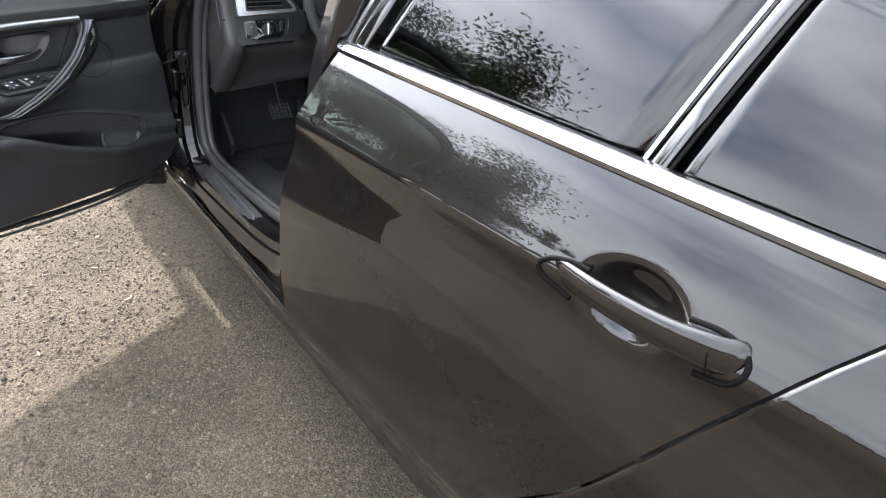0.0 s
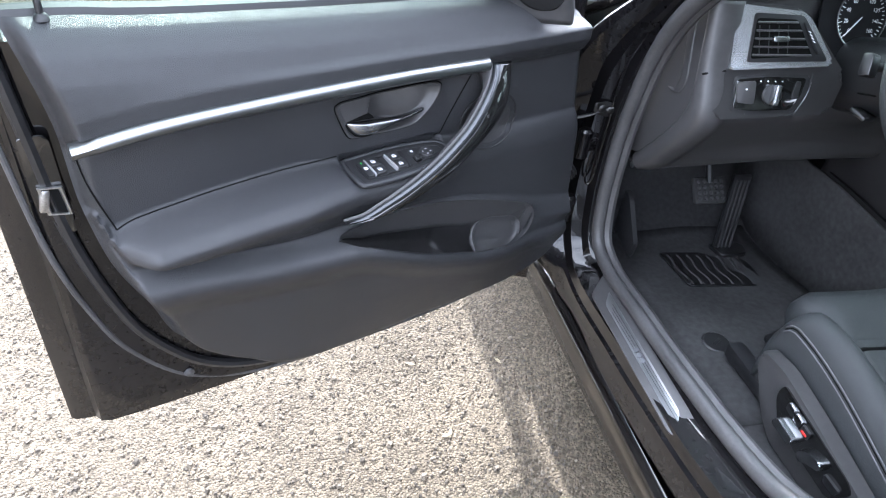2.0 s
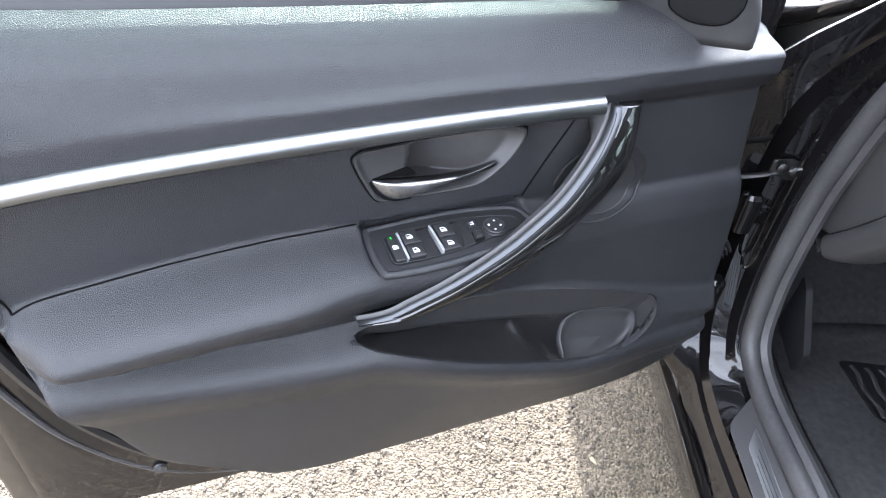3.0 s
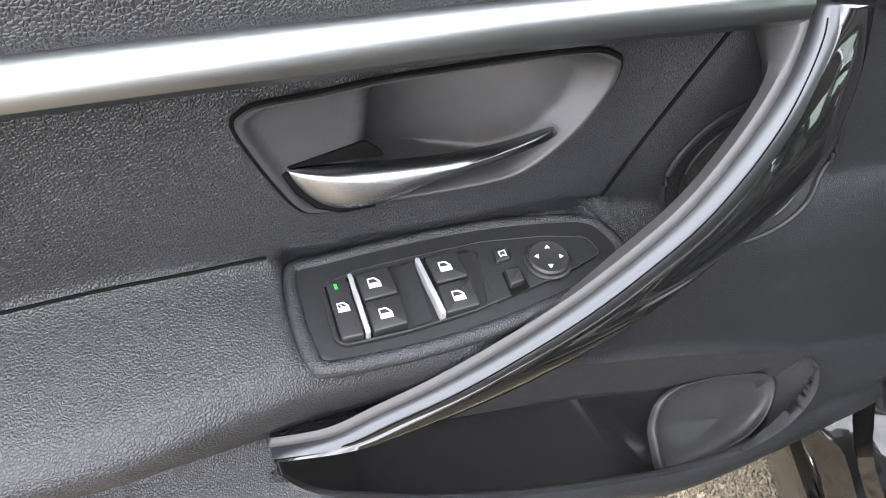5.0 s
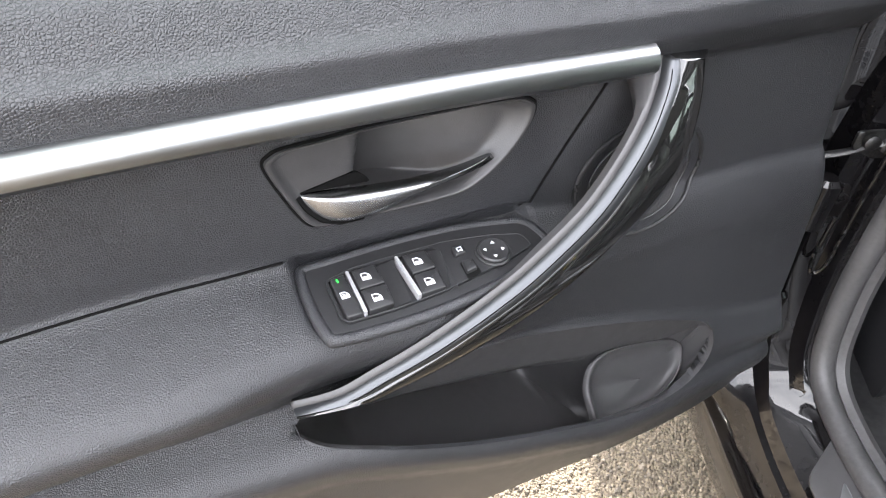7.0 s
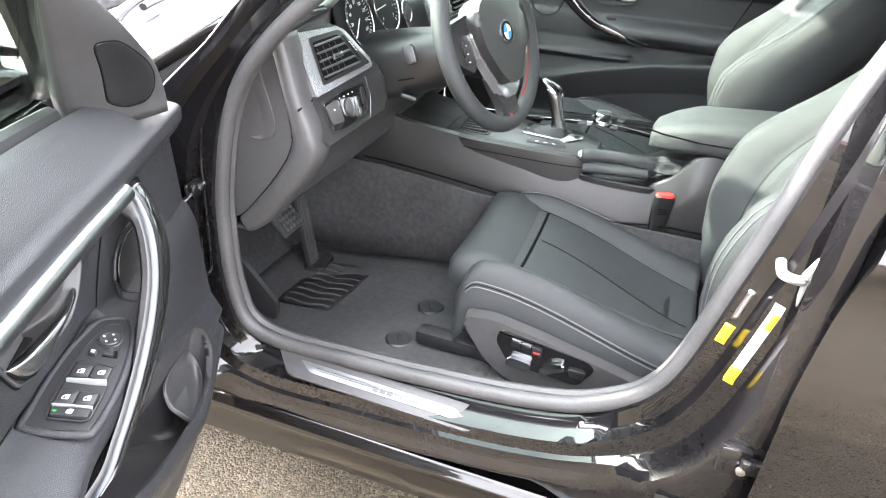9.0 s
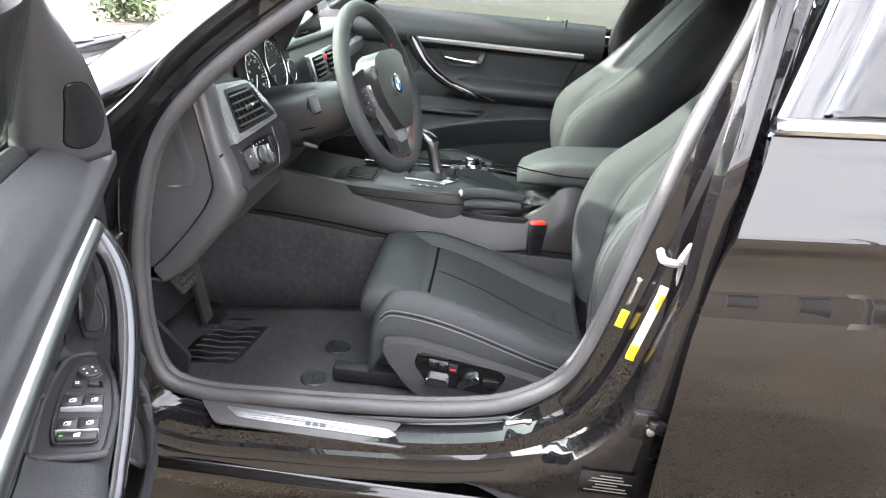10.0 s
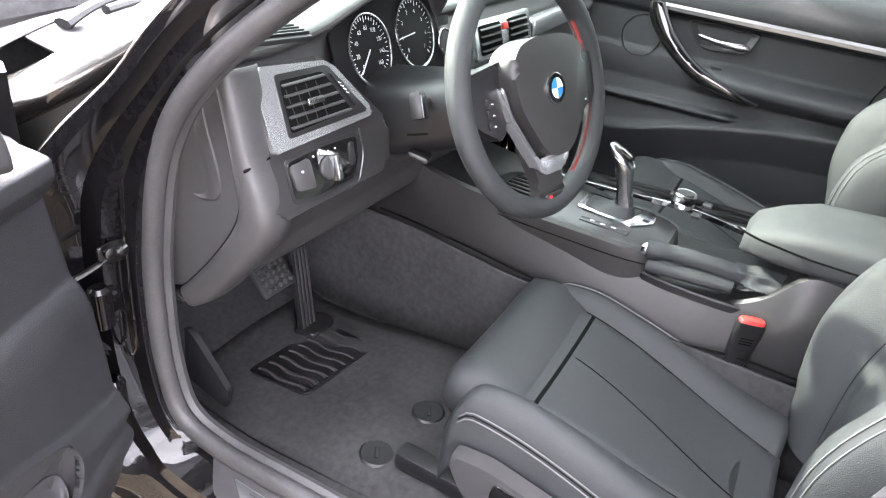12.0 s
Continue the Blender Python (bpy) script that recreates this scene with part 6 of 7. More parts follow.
part("console_carpet", grid([[(-0.222, y, z) for z in (0.30, 0.42, 0.56 + 0.03 * step(y, -0.2, 0.2), 0.565 + 0.03 * step(y, -0.2, 0.2))] for y in np.linspace(-0.9, 0.55, 12)]), CARPET, console, "carpeted tunnel side", thick=0.006)
part("console_seam", tube([(-0.219, y, 0.605 - 0.045 * step(-y, -0.2, 0.45) + 0.02 * step(-y, 0.45, 0.6)) for y in np.linspace(0.2, -0.9, 20)], 0.0022, 6), SEAM, console)
part("gear_housing", loft([((-0.088, -0.20, z), h, k, X, Y, 4.5) for z, h, k in ((0.60, 0.100, 0.205), (0.678, 0.100, 0.205), (0.694, 0.097, 0.202), (0.700, 0.090, 0.195))], 48), CONSOLE, console, "raised gear selector housing")
part("housing_lip", tube([(-0.088 + 0.1005 * math.copysign(abs(math.cos(a)) ** (2 / 4.5), math.cos(a)), -0.20 + 0.2055 * math.copysign(abs(math.sin(a)) ** (2 / 4.5), math.sin(a)), 0.672) for a in np.linspace(0, 2 * math.pi, 64, False)], 0.0012, 5, True), SEAM, console)
part("gear_surround", plate(rounded([(-0.104, -0.315), (-0.092, -0.195), (-0.004, -0.195), (-0.008, -0.345), (-0.060, -0.352)], 0.012), 0.006, lambda a, b, c: Vector((a, b, 0.698 + c)), 0.002), CHROME, console, "satin chrome plate round the selector")
part("gear_gaiter", plate(rounded([(-0.088, -0.300), (-0.078, -0.208), (-0.016, -0.208), (-0.020, -0.318)], 0.010), 0.004, lambda a, b, c: Vector((a, b, 0.7025 + c)), 0.001), HARD, console)
SEL = [(-0.283, 0.704, 0.013, 0.021), (-0.282, 0.728, 0.013, 0.019), (-0.276, 0.755, 0.014, 0.0165), (-0.269, 0.778, 0.0165, 0.018), (-0.262, 0.800, 0.020, 0.024), (-0.254, 0.818, 0.021, 0.028), (-0.247, 0.830, 0.019, 0.025), (-0.243, 0.837, 0.013, 0.016), (-0.242, 0.839, 0.004, 0.005)]
lean_s = Vector((0, -1, -0.45)).normalized()
part("gear_selector", loft([((-0.056, y, z), a, b, X, lean_s if z > 0.79 else Vector((0, -1, -0.15)), 2.6) for y, z, a, b in SEL], 32), LEVER_METAL, console, "dark silver gear selector leaning forwards", sharp=70)
part("selector_button", loft([((-0.056, y, z), a, b, X, lean_s, 3) for y, z, a, b in ((-0.264, 0.826, 0.012, 0.016), (-0.262, 0.831, 0.012, 0.016), (-0.261, 0.833, 0.008, 0.011))], 20), GLOSS, console, "gloss black cap of the selector")
part("selector_edge", tube([Vector((-0.056 + 0.0215 * math.cos(a), -0.256, 0.816)) + lean_s * 0.0285 * math.sin(a) for a in np.linspace(0, 2 * math.pi, 36, False)], 0.0016, 6, True), CHROME, console, "thin chrome edge of the selector")
part("selector_boot", loft([((-0.055, -0.262, 0.704), 0.034, 0.048, X, Y, 3), ((-0.055, -0.270, 0.712), 0.026, 0.036, X, Y, 2.6), ((-0.055, -0.280, 0.722), 0.016, 0.023, X, Y, 2.4)], 24), LEATHER, console, "soft black boot of the selector")
part("mode_buttons", box((-0.135, -0.27, 0.700), (0.018, 0.10, 0.006), 0.002), HARD, console)
for k in range(3):
    part("mode_mark", box((-0.135, -0.245 - 0.022 * k, 0.7035), (0.004, 0.009, 0.0008), 0), WHITE, console)
part("coin_tray", plate(rounded([(-0.15, -0.12), (-0.14, -0.03), (-0.03, -0.03), (-0.03, -0.12)], 0.01), 0.003, lambda a, b, c: Vector((a, b, 0.699 + c)), 0.001), HARD, console)
part("coin_tray_floor", plate(rounded([(-0.142, -0.113), (-0.134, -0.036), (-0.037, -0.036), (-0.037, -0.113)], 0.008), 0.001, lambda a, b, c: Vector((a, b, 0.702 + c)), 0), SEAM, console)
for k in range(6):
    part("tray_rib", box((-0.132 + 0.018 * k, -0.075, 0.7045), (0.006, 0.070, 0.004), 0.0015), HARD, console)
# trim panel with controller knob
trimp = lambda a, b, c: Vector((a, b, 0.704 + 0.02 * step(-b, 0.1, 0.5) + c))
part("controller_panel", plate(rounded([(0.014, -0.06), (0.085, -0.06), (0.085, -0.56), (-0.035, -0.56), (0.012, -0.40)], 0.008), 0.010, trimp, 0.003), GLOSS, console, "gloss black console trim")
part("panel_edge", tube([trimp(a, b, 0.010) for a, b, _ in spline([(0.014, -0.06, 0), (0.013, -0.25, 0), (0.010, -0.40, 0), (-0.035, -0.54, 0)], 30)], 0.0016, 8), CHROME, console, "thin chrome edge")
part("controller_knob", lathe([(0, 0), (0.026, 0), (0.025, 0.006), (0.022, 0.010), (0.0235, 0.012), (0.0235, 0.026), (0.021, 0.029), (0.006, 0.0275), (0, 0.0275)], Matrix.Translation((0.020, -0.385, 0.728)), 36), CHROME, console, "round silver-edged controller knob")
part("knob_cap", lathe([(0, 0), (0.018, 0), (0.017, 0.0012), (0, 0.0012)], Matrix.Translation((0.020, -0.385, 0.7562)), 28), HARD, console)
for a, b in ((-0.018, -0.34), (0.055, -0.36), (-0.020, -0.42), (0.05, -0.43)):
    part("controller_button", box((a, b, 0.7325), (0.024, 0.018, 0.006), 0.002), HARD, console)
# armrest
part("armrest", loft([((-0.060, -0.515, 0.745), 0.050, 0.016, X, Z, 4), ((-0.060, -0.525, 0.755), 0.065, 0.026, X, Z, 4), ((-0.064, -0.565, 0.768), 0.085, 0.034, X, Z, 4.5), ((-0.07, -0.62, 0.782), 0.102, 0.040, X, Z, 4.5), ((-0.07, -0.80, 0.795), 0.102, 0.042, X, Z, 4.5), ((-0.07, -0.90, 0.795), 0.098, 0.040, X, Z, 4)], 40), LEATHER, console, "padded black leather armrest")
part("armrest_seam", tube([(-0.172 + 0.02 * step(y, -0.54, -0.49), y, 0.782 + 0.09 * (y + 0.62) * (y > -0.62)) for y in np.linspace(-0.50, -0.90, 20)], 0.002, 6), SEAM, console)
part("armrest_base", box((-0.06, -0.80, 0.728), (0.17, 0.32, 0.06), 0.01), SOFT, console)
# parking brake with gaiter, in its tray
brk = part("parking_brake", tube(spline([(-0.166, -0.362, 0.698), (-0.160, -0.40, 0.703), (-0.150, -0.45, 0.702), (-0.138, -0.50, 0.697), (-0.125, -0.54, 0.690)], 30), line([0, 0.04, 0.3, 0.7, 1.0], [0.009, 0.0165, 0.0175, 0.019, 0.021]), 18, squash=0.9), LEATHER, console, "leather-wrapped parking brake lever")
part("brake_tip", loft([((-0.168, -0.357, 0.698), 0.011, 0.011, X, Z, 2), ((-0.167, -0.362, 0.698), 0.0145, 0.0145, X, Z, 2), ((-0.166, -0.368, 0.699), 0.0150, 0.0150, X, Z, 2)]), CHROME, brk)
gr = []
for i in range(22):
    t = i / 21
    lean_g = radians(85) * step(t, 0.0, 1.0)
    c = Vector((-0.128 + 0.012 * t, -0.520 - 0.085 * t, 0.694 - 0.006 * t))
    ax, bx = Vector((1, -0.25 * t, 0)).normalized(), Z * math.cos(lean_g) - Y * math.sin(lean_g)
    r = []
    for j in range(56):
        a = 2 * math.pi * j / 56
        crease = abs(math.sin(3.5 * a + 3.0 * t)) * 0.20 + abs(math.sin(2.5 * a - 5.0 * t + 0.7)) * 0.16
        roll = 0.10 * abs(math.sin(9.0 * t + 0.8 * math.sin(2 * a)))
        ra = (0.0215 + 0.042 * step(t, 0.0, 0.9)) * (1 - (crease + roll) * step(t, 0.03, 0.3))
        r.append(c + ax * (ra * 1.05 * math.cos(a)) + bx * (ra * 0.95 * math.sin(a)))
    gr.append(r)
part("brake_gaiter", capped(grid(gr, False, True), 22, 56), LEATHER, console, "crumpled leather gaiter", sharp=32)
part("brake_tray", loft([((-0.148, -0.47, 0.640), 0.040, 0.125, X, Y, 2.5), ((-0.148, -0.47, 0.653), 0.040, 0.125, X, Y, 2.5), ((-0.148, -0.47, 0.656), 0.037, 0.122, X, Y, 2.5)], 40), HARD, console, "dark tray below the brake lever")
part("tray_flap", loft([((-0.182, -0.375, 0.674), 0.010, 0.012, X, Z, 2.2), ((-0.178, -0.40, 0.680), 0.022, 0.014, X, Z, 2.2), ((-0.165, -0.47, 0.680), 0.026, 0.013, X, Z, 2.4), ((-0.150, -0.53, 0.676), 0.022, 0.012, X, Z, 2.2)]), LEATHER, console, "soft leather flap under the lever")

# belt buckle
BK = pose(-0.213, -0.578, 0.610, 4, 0, -72)
bk = part("belt_buckle", loft([(BK @ Vector((0, 0, z)), a, b, BK.to_3x3() @ X, BK.to_3x3() @ Y, 4) for z, a, b in ((-0.066, 0.015, 0.007), (-0.058, 0.018, 0.009), (-0.01, 0.022, 0.011), (0.02, 0.024, 0.012), (0.042, 0.024, 0.012), (0.047, 0.023, 0.011))]), HARD, car, "black belt buckle with a red button")
part("buckle_button", loft([(BK @ Vector((0, 0, z)), a, b, BK.to_3x3() @ X, BK.to_3x3() @ Y, 4) for z, a, b in ((0.046, 0.0225, 0.0105), (0.051, 0.021, 0.009), (0.053, 0.018, 0.007))]), RED, bk, "red release button")
part("buckle_mark", joined(*[box(BK @ Vector((0.0, -0.0125, 0.004 + 0.006 * k)), (0.022, 0.001, 0.0018), 0, BK.to_3x3().to_4x4()) for k in range(3)]), SEAM, bk)
part("buckle_strap", box(BK @ Vector((0, 0, -0.10)), (0.022, 0.006, 0.09), 0.002, BK.to_3x3().to_4x4()), HARD, bk)


# ---- seats ----
def seat(dx, near, ahead):
    """A sports seat; its pan's centre line lies at x = dx."""
    st = part("driver_seat" if near else "passenger_seat", loft([((dx, -0.22, 0.44), 0.205, 0.05, X, Z, 4), ((dx, -0.40, 0.44), 0.21, 0.055, X, Z, 4), ((dx, -0.64, 0.42), 0.21, 0.055, X, Z, 4)]), HARD, car,
              "black leather sports seat with deep side bolsters")
    # thigh support
    rows = []
    for i in range(15):
        s = i / 14
        x = dx + 0.012 + (s - 0.5) * 0.385
        e = abs(2 * s - 1)
        k = (1 - e ** 6) ** 0.25 if e < 1 else 0
        lift = 0.004 + 0.016 * e ** 2.5
        r = []
        for a, b in ((-0.318, 0.47), (-0.318, 0.535), (-0.312, 0.556), (-0.295, 0.565), (-0.25, 0.578), (-0.21, 0.580), (-0.18, 0.570), (-0.165, 0.545), (-0.165, 0.515), (-0.18, 0.485), (-0.215, 0.465)):
            ym, zm = -0.245, 0.52
            r.append((x, ym + (a - ym) * (0.86 + 0.14 * k), zm + (b + lift - zm) * (0.70 + 0.30 * k)))
        rows.append(r)
    part("thigh_support", capped(grid(rows, False, True), 15, 11), LEATHER, st, "padded front section", sharp=70)
    # cushion: one upholstered section swept from front to rear
    prof = [(0.0, 0.0), (0.07, 0.001), (0.125, 0.006), (0.146, 0.008), (0.153, 0.001), (0.160, 0.012), (0.172, 0.030), (0.186, 0.036), (0.200, 0.028), (0.210, 0.006), (0.216, -0.03), (0.218, -0.07), (0.216, -0.12)]

    def cushion(s, k, side, lift=0.0):
        """s from front to rear, k along the section from the middle outwards."""
        f = k * (len(prof) - 1)
        i = min(int(f), len(prof) - 2)
        g = f - i
        e = prof[i][0] + (prof[i + 1][0] - prof[i][0]) * g
        h = prof[i][1] + (prof[i + 1][1] - prof[i][1]) * g
        y = -0.205 - 0.495 * s
        base = 0.566 - 0.110 * step(s, 0.1, 1.1)
        front = 1 - (1 - min(1.0, s / 0.10)) ** 2.5
        grow = 0.55 + 0.40 * step(s, 0.0, 0.25) + (0.25 * step(s, 0.3, 0.7) if side > 0 else -0.15 * step(s, 0.5, 1.0))
        nip = 1 - 0.36 * s * s * (1 - step(e, 0.145, 0.20))
        h = h * grow if h > 0 else h
        over = step(e, 0.14, 0.17)
        z = base + h - (1 - front) * (0.07 * over + 0.02 * (1 - over))
        return Vector((dx + side * (e * nip + lift * step(e, 0.185, 0.21)), y, z + lift * (1 - step(e, 0.185, 0.212))))

    rows = []
    for i in range(41):
        s = i / 40
        rows.append([cushion(s, 1 - j / 36, -1) for j in range(36)] + [cushion(s, j / 36, 1) for j in range(37)])
    for _ in range(2):
        rows = [r[:1] + [(r[j - 1] + 2 * r[j] + r[j + 1]) / 4 for j in range(1, len(r) - 1)] + r[-1:] for r in rows]
    part("seat_cushion", grid(rows), LEATHER, st, "smooth centre panel between raised bolsters", sharp=80, thick=0.006)
    # centre seam, pulled in a curve, and the welts beside the bolsters
    part("centre_seam", tube([cushion(s, abs(c), 1 if c > 0 else -1, 0.0036) for s, c in ((0.26 + 0.70 * q / 24, 0.016 - 0.03 * (q / 24) - 0.085 * (q / 24) ** 2) for q in range(25))], 0.0013, 5), SEAM, st)
    part("thigh_gap", tube([cushion(0.235, abs(q) * 0.325 / 8, 1 if q > 0 else -1, 0.0012) for q in range(-8, 9)], 0.0042, 8), SEAM, st)
    for s in (-1, 1):
        part("bolster_welt", tube([cushion(0.16 + 0.80 * q / 24, 4.0 / 12, s, 0.0050) for q in range(25)], 0.0022, 6), SEAM, st)
        k0 = 9.5 if s < 0 else 7.2
        for k in (k0 - 0.16, k0 + 0.16):
            part("bolster_stitch", tube([cushion(0.04 + 0.94 * q / 40, k / 12, s, 0.0046) for q in range(41)], 0.0012, 5), STITCH, st)
        part("bolster_seam", tube([cushion(0.04 + 0.94 * q / 40, k0 / 12, s, 0.0036) for q in range(41)], 0.0011, 5), SEAM, st)
    if near:
        side = part("seat_side_cover", plate(rounded([(-0.232, 0.500), (-0.250, 0.46), (-0.30, 0.395), (-0.345, 0.365), (-0.62, 0.362), (-0.665, 0.385), (-0.655, 0.428), (-0.52, 0.462), (-0.40, 0.490), (-0.30, 0.508)], 0.02), 0.03, lambda a, b, c: Vector((-0.630 - c, a, b)), 0.010, 3), SOFT, st, "smooth black side cover")
        sc = lambda a, b, c: Vector((-0.6600 - c, a, b))
        part("control_recess", plate(rounded([(-0.318, 0.492), (-0.312, 0.460), (-0.345, 0.412), (-0.49, 0.402), (-0.518, 0.452), (-0.50, 0.466)], 0.01), 0.0025, sc, 0.001), GLOSS, st, "glossy switch recess")
        for k in range(3):
            part("memory_button", plate(rounded([(-0.345 - 0.022 * k, 0.478 - 0.0035 * k), (-0.345 - 0.022 * k, 0.461 - 0.0035 * k), (-0.364 - 0.022 * k, 0.458 - 0.0035 * k), (-0.364 - 0.022 * k, 0.475 - 0.0035 * k)], 0.002), 0.005, lambda a, b, c: sc(a, b, c + 0.002), 0.0015), CHROME if k < 2 else HARD, st, "small grey memory button")
        part("memory_lamp", box((-0.6680, -0.399, 0.459), (0.002, 0.013, 0.003), 0), RED, st, "red strip on the memory button")
        part("seat_switch", plate(rounded([(-0.345, 0.437), (-0.338, 0.418), (-0.390, 0.414), (-0.392, 0.432)], 0.005), 0.012, lambda a, b, c: sc(a, b, c + 0.002), 0.004), CHROME, st, "silver seat switch")
        part("seat_switch", plate(rounded([(-0.408, 0.425), (-0.418, 0.410), (-0.435, 0.425), (-0.462, 0.438), (-0.455, 0.452), (-0.425, 0.444)], 0.005), 0.012, lambda a, b, c: sc(a, b, c + 0.002), 0.004), CHROME, st, "silver backrest switch")
        part("seat_switch", plate(rounded([(-0.466, 0.440), (-0.470, 0.424), (-0.498, 0.424), (-0.502, 0.440)], 0.004), 0.006, lambda a, b, c: sc(a, b, c + 0.002), 0.002), HARD, st)
        part("seat_rail", box((-0.60, -0.33, 0.378), (0.04, 0.42, 0.035), 0.008), HARD, st, "dark seat rail")
        part("seat_lever", plate(rounded([(-0.632, 0.424), (-0.636, 0.372), (-0.660, 0.372), (-0.664, 0.418)], 0.004), 0.004, lambda a, b, c: Vector((-0.661 - c, a, b)), 0.001), HARD, st, "small release tab on the side cover")
        part("side_bolt", lathe([(0, 0), (0.009, 0), (0.009, 0.004), (0, 0.006)], pose(-0.667, -0.694, 0.53, 0, -90, 0), 14), STEEL, st, "small metal stud")
    # backrest
    lean0 = line([0.46, 0.55, 0.70, 0.80, 0.87, 1.0, 1.20, 1.26], [-0.745, -0.750, -0.765, -0.80, -0.845, -0.935, -1.075, -1.12])
    lean = lambda z: lean0(z) + ahead * step(z, 0.5, 0.9)
    wide = line([0.46, 0.6, 0.8, 0.95, 1.1, 1.2, 1.26], [0.20, 0.225, 0.245, 0.245, 0.215, 0.18, 0.10])
    bol = line([0.46, 0.6, 0.8, 0.95, 1.1, 1.26], [0.04, 0.075, 0.088, 0.045, 0.022, 0.01])
    rows = []
    for i in range(45):
        z = 0.47 + 0.79 * i / 44
        y, wd, bo = lean(z), wide(z), bol(z)
        r = []
        for j in range(81):
            q = 2 * j / 80 - 1
            e = abs(q)
            f = bo * step(e, 0.40, 0.78) * (1 - 0.9 * max(0, (e - 0.86) / 0.14) ** 2) + 0.012 * (1 - e)
            f -= 0.011 * math.exp(-((e - 0.52) / 0.035) ** 2) + 0.005 * math.exp(-((e - 0.88) / 0.025) ** 2)
            f += 0.0011 * math.sin(70 * z + 5 * q + 2 * math.sin(23 * z)) * step(e, 0.5, 0.62) * (1 - step(e, 0.8, 0.88))
            r.append((dx + q * wd, y + f, z + 0.25 * f))
        r += [(dx + wd * 1.0, y - 0.09, z - 0.02), (dx + wd * 0.8, y - 0.15, z - 0.03), (dx - wd * 0.8, y - 0.15, z - 0.03), (dx - wd, y - 0.09, z - 0.02)]
        rows.append(r)
    back = part("backrest", capped(grid(rows, False, True), 45, 85), LEATHER, st, "leather backrest with tall bolsters", sharp=75)
    for s in (-1, 1):
        for q in (0.52, 0.86, 0.90):
            pts = []
            for i in range(26):
                z = 0.52 + 0.70 * i / 25
                e = q
                f = bol(z) * step(e, 0.40, 0.78) * (1 - 0.9 * max(0, (e - 0.86) / 0.14) ** 2) + 0.012 * (1 - e) - 0.011 * math.exp(-((e - 0.52) / 0.035) ** 2) - 0.005 * math.exp(-((e - 0.88) / 0.025) ** 2)
                pts.append((dx + s * q * wide(z), lean(z) + f + 0.001, z + 0.25 * f))
            part("back_stitch", tube(pts, 0.0010, 5), SEAM if q < 0.6 else STITCH, st)
    part("headrest", loft([((dx, -1.12 + ahead, 1.285), 0.115, 0.04, X, Y, 3), ((dx, -1.14 + ahead, 1.33), 0.135, 0.055, X, Y, 3.2), ((dx, -1.165 + ahead, 1.40), 0.125, 0.055, X, Y, 3), ((dx, -1.18 + ahead, 1.43), 0.09, 0.04, X, Y, 2.5)]), LEATHER, st, "leather headrest")
    for s in (-1, 1):
        part("headrest_post", tube([(dx + s * 0.06, -1.10 + ahead, 1.22), (dx + s * 0.06, -1.14 + ahead, 1.32)], 0.007, 10), CHROME, st)
    return st


seat(-0.40, True, 0.0)
seat(0.33, False, 0.07).location.z = 0.045
# rear bench
part("rear_bench", loft([((MID, -1.42, 0.46), 0.62, 0.12, X, Z, 5), ((MID, -1.6, 0.48), 0.64, 0.12, X, Z, 5), ((MID, -1.85, 0.46), 0.64, 0.12, X, Z, 5)]), LEATHER, car, "black leather rear bench")
part("rear_backrest", loft([((MID, -1.86, 0.5), 0.64, 0.08, X, Y, 5), ((MID, -1.98, 0.85), 0.64, 0.08, X, Y, 5), ((MID, -2.1, 1.12), 0.60, 0.06, X, Y, 5)]), LEATHER, car, "black leather rear backrest")
part("parcel_shelf", box((MID, -2.2, 1.10), (1.25, 0.4, 0.02), 0.005), CARPET, car)


# ---- far door ----
ridge_z = line([0.25, -0.125, -0.25, -0.46, -0.70, -0.80], [0.62, 0.678, 0.714, 0.760, 0.790, 0.80])


def far_h(y, z):
    """How far the lining of the far door stands into the cabin."""
    arm = step(-y, 0.22, 0.36) * (1 - step(-y, 0.68, 0.735))
    shelf = step(-y, -0.25, 0.0) * (1 - step(-y, 0.36, 0.41))
    r = ridge_z(y)
    zs = [0.40, r - 0.10, r - 0.02, r, r + 0.012, 0.812, 0.822, 0.845, 0.866, 0.886, 0.897, 0.992, 0.998, 1.030, 1.052, 1.085, 1.105, 1.12]
    hs = [0.0, 0.030, 0.055, 0.060, 0.036, 0.014, 0.016 + 0.030 * arm, 0.018 + 0.046 * arm, 0.018 + 0.044 * arm, 0.016 + 0.014 * arm, 0.010, 0.012, 0.026, 0.036, 0.034, 0.020, 0.004, -0.02]
    h = sum(float(np.interp(z + d, zs, hs)) * k for d, k in ((-0.006, 1), (0, 2), (0.006, 1))) / 4
    s = 0.768 + 0.02 * (-y - 0.246)
    return h + 0.026 * shelf * step(z, s - 0.024, s - 0.004) * (1 - step(z, s, s + 0.005)) * step(-y, -0.1, 0.0)


def on_far(y, z, lift=0.0):
    return Vector((0.655 - far_h(y, z) - lift, y, z))


far_door = part("passenger_door", grid([[on_far(0.26 - 1.06 * j / 110, 0.42 + 0.70 * i / 170) for j in range(111)] for i in range(171)]), VINYL, car, "closed far door with black lining and aluminium strip", sharp=80)
rows = []
for i in range(50):
    y = -0.122 - 0.61 * i / 49
    z = 1.0145 - 0.005 * i / 49
    rows.append([Vector((0.655 - 0.030 - 0.012 * b, y, z + 0.0115 * a)) for a, b in ((1.0, -0.4), (1.0, 0.35), (0.4, 0.9), (-0.4, 0.9), (-1.0, 0.1), (-1.0, -1.2))])
part("trim_strip", capped(grid(rows, False, True), 50, 6), ALU, far_door, "brushed aluminium trim strip")
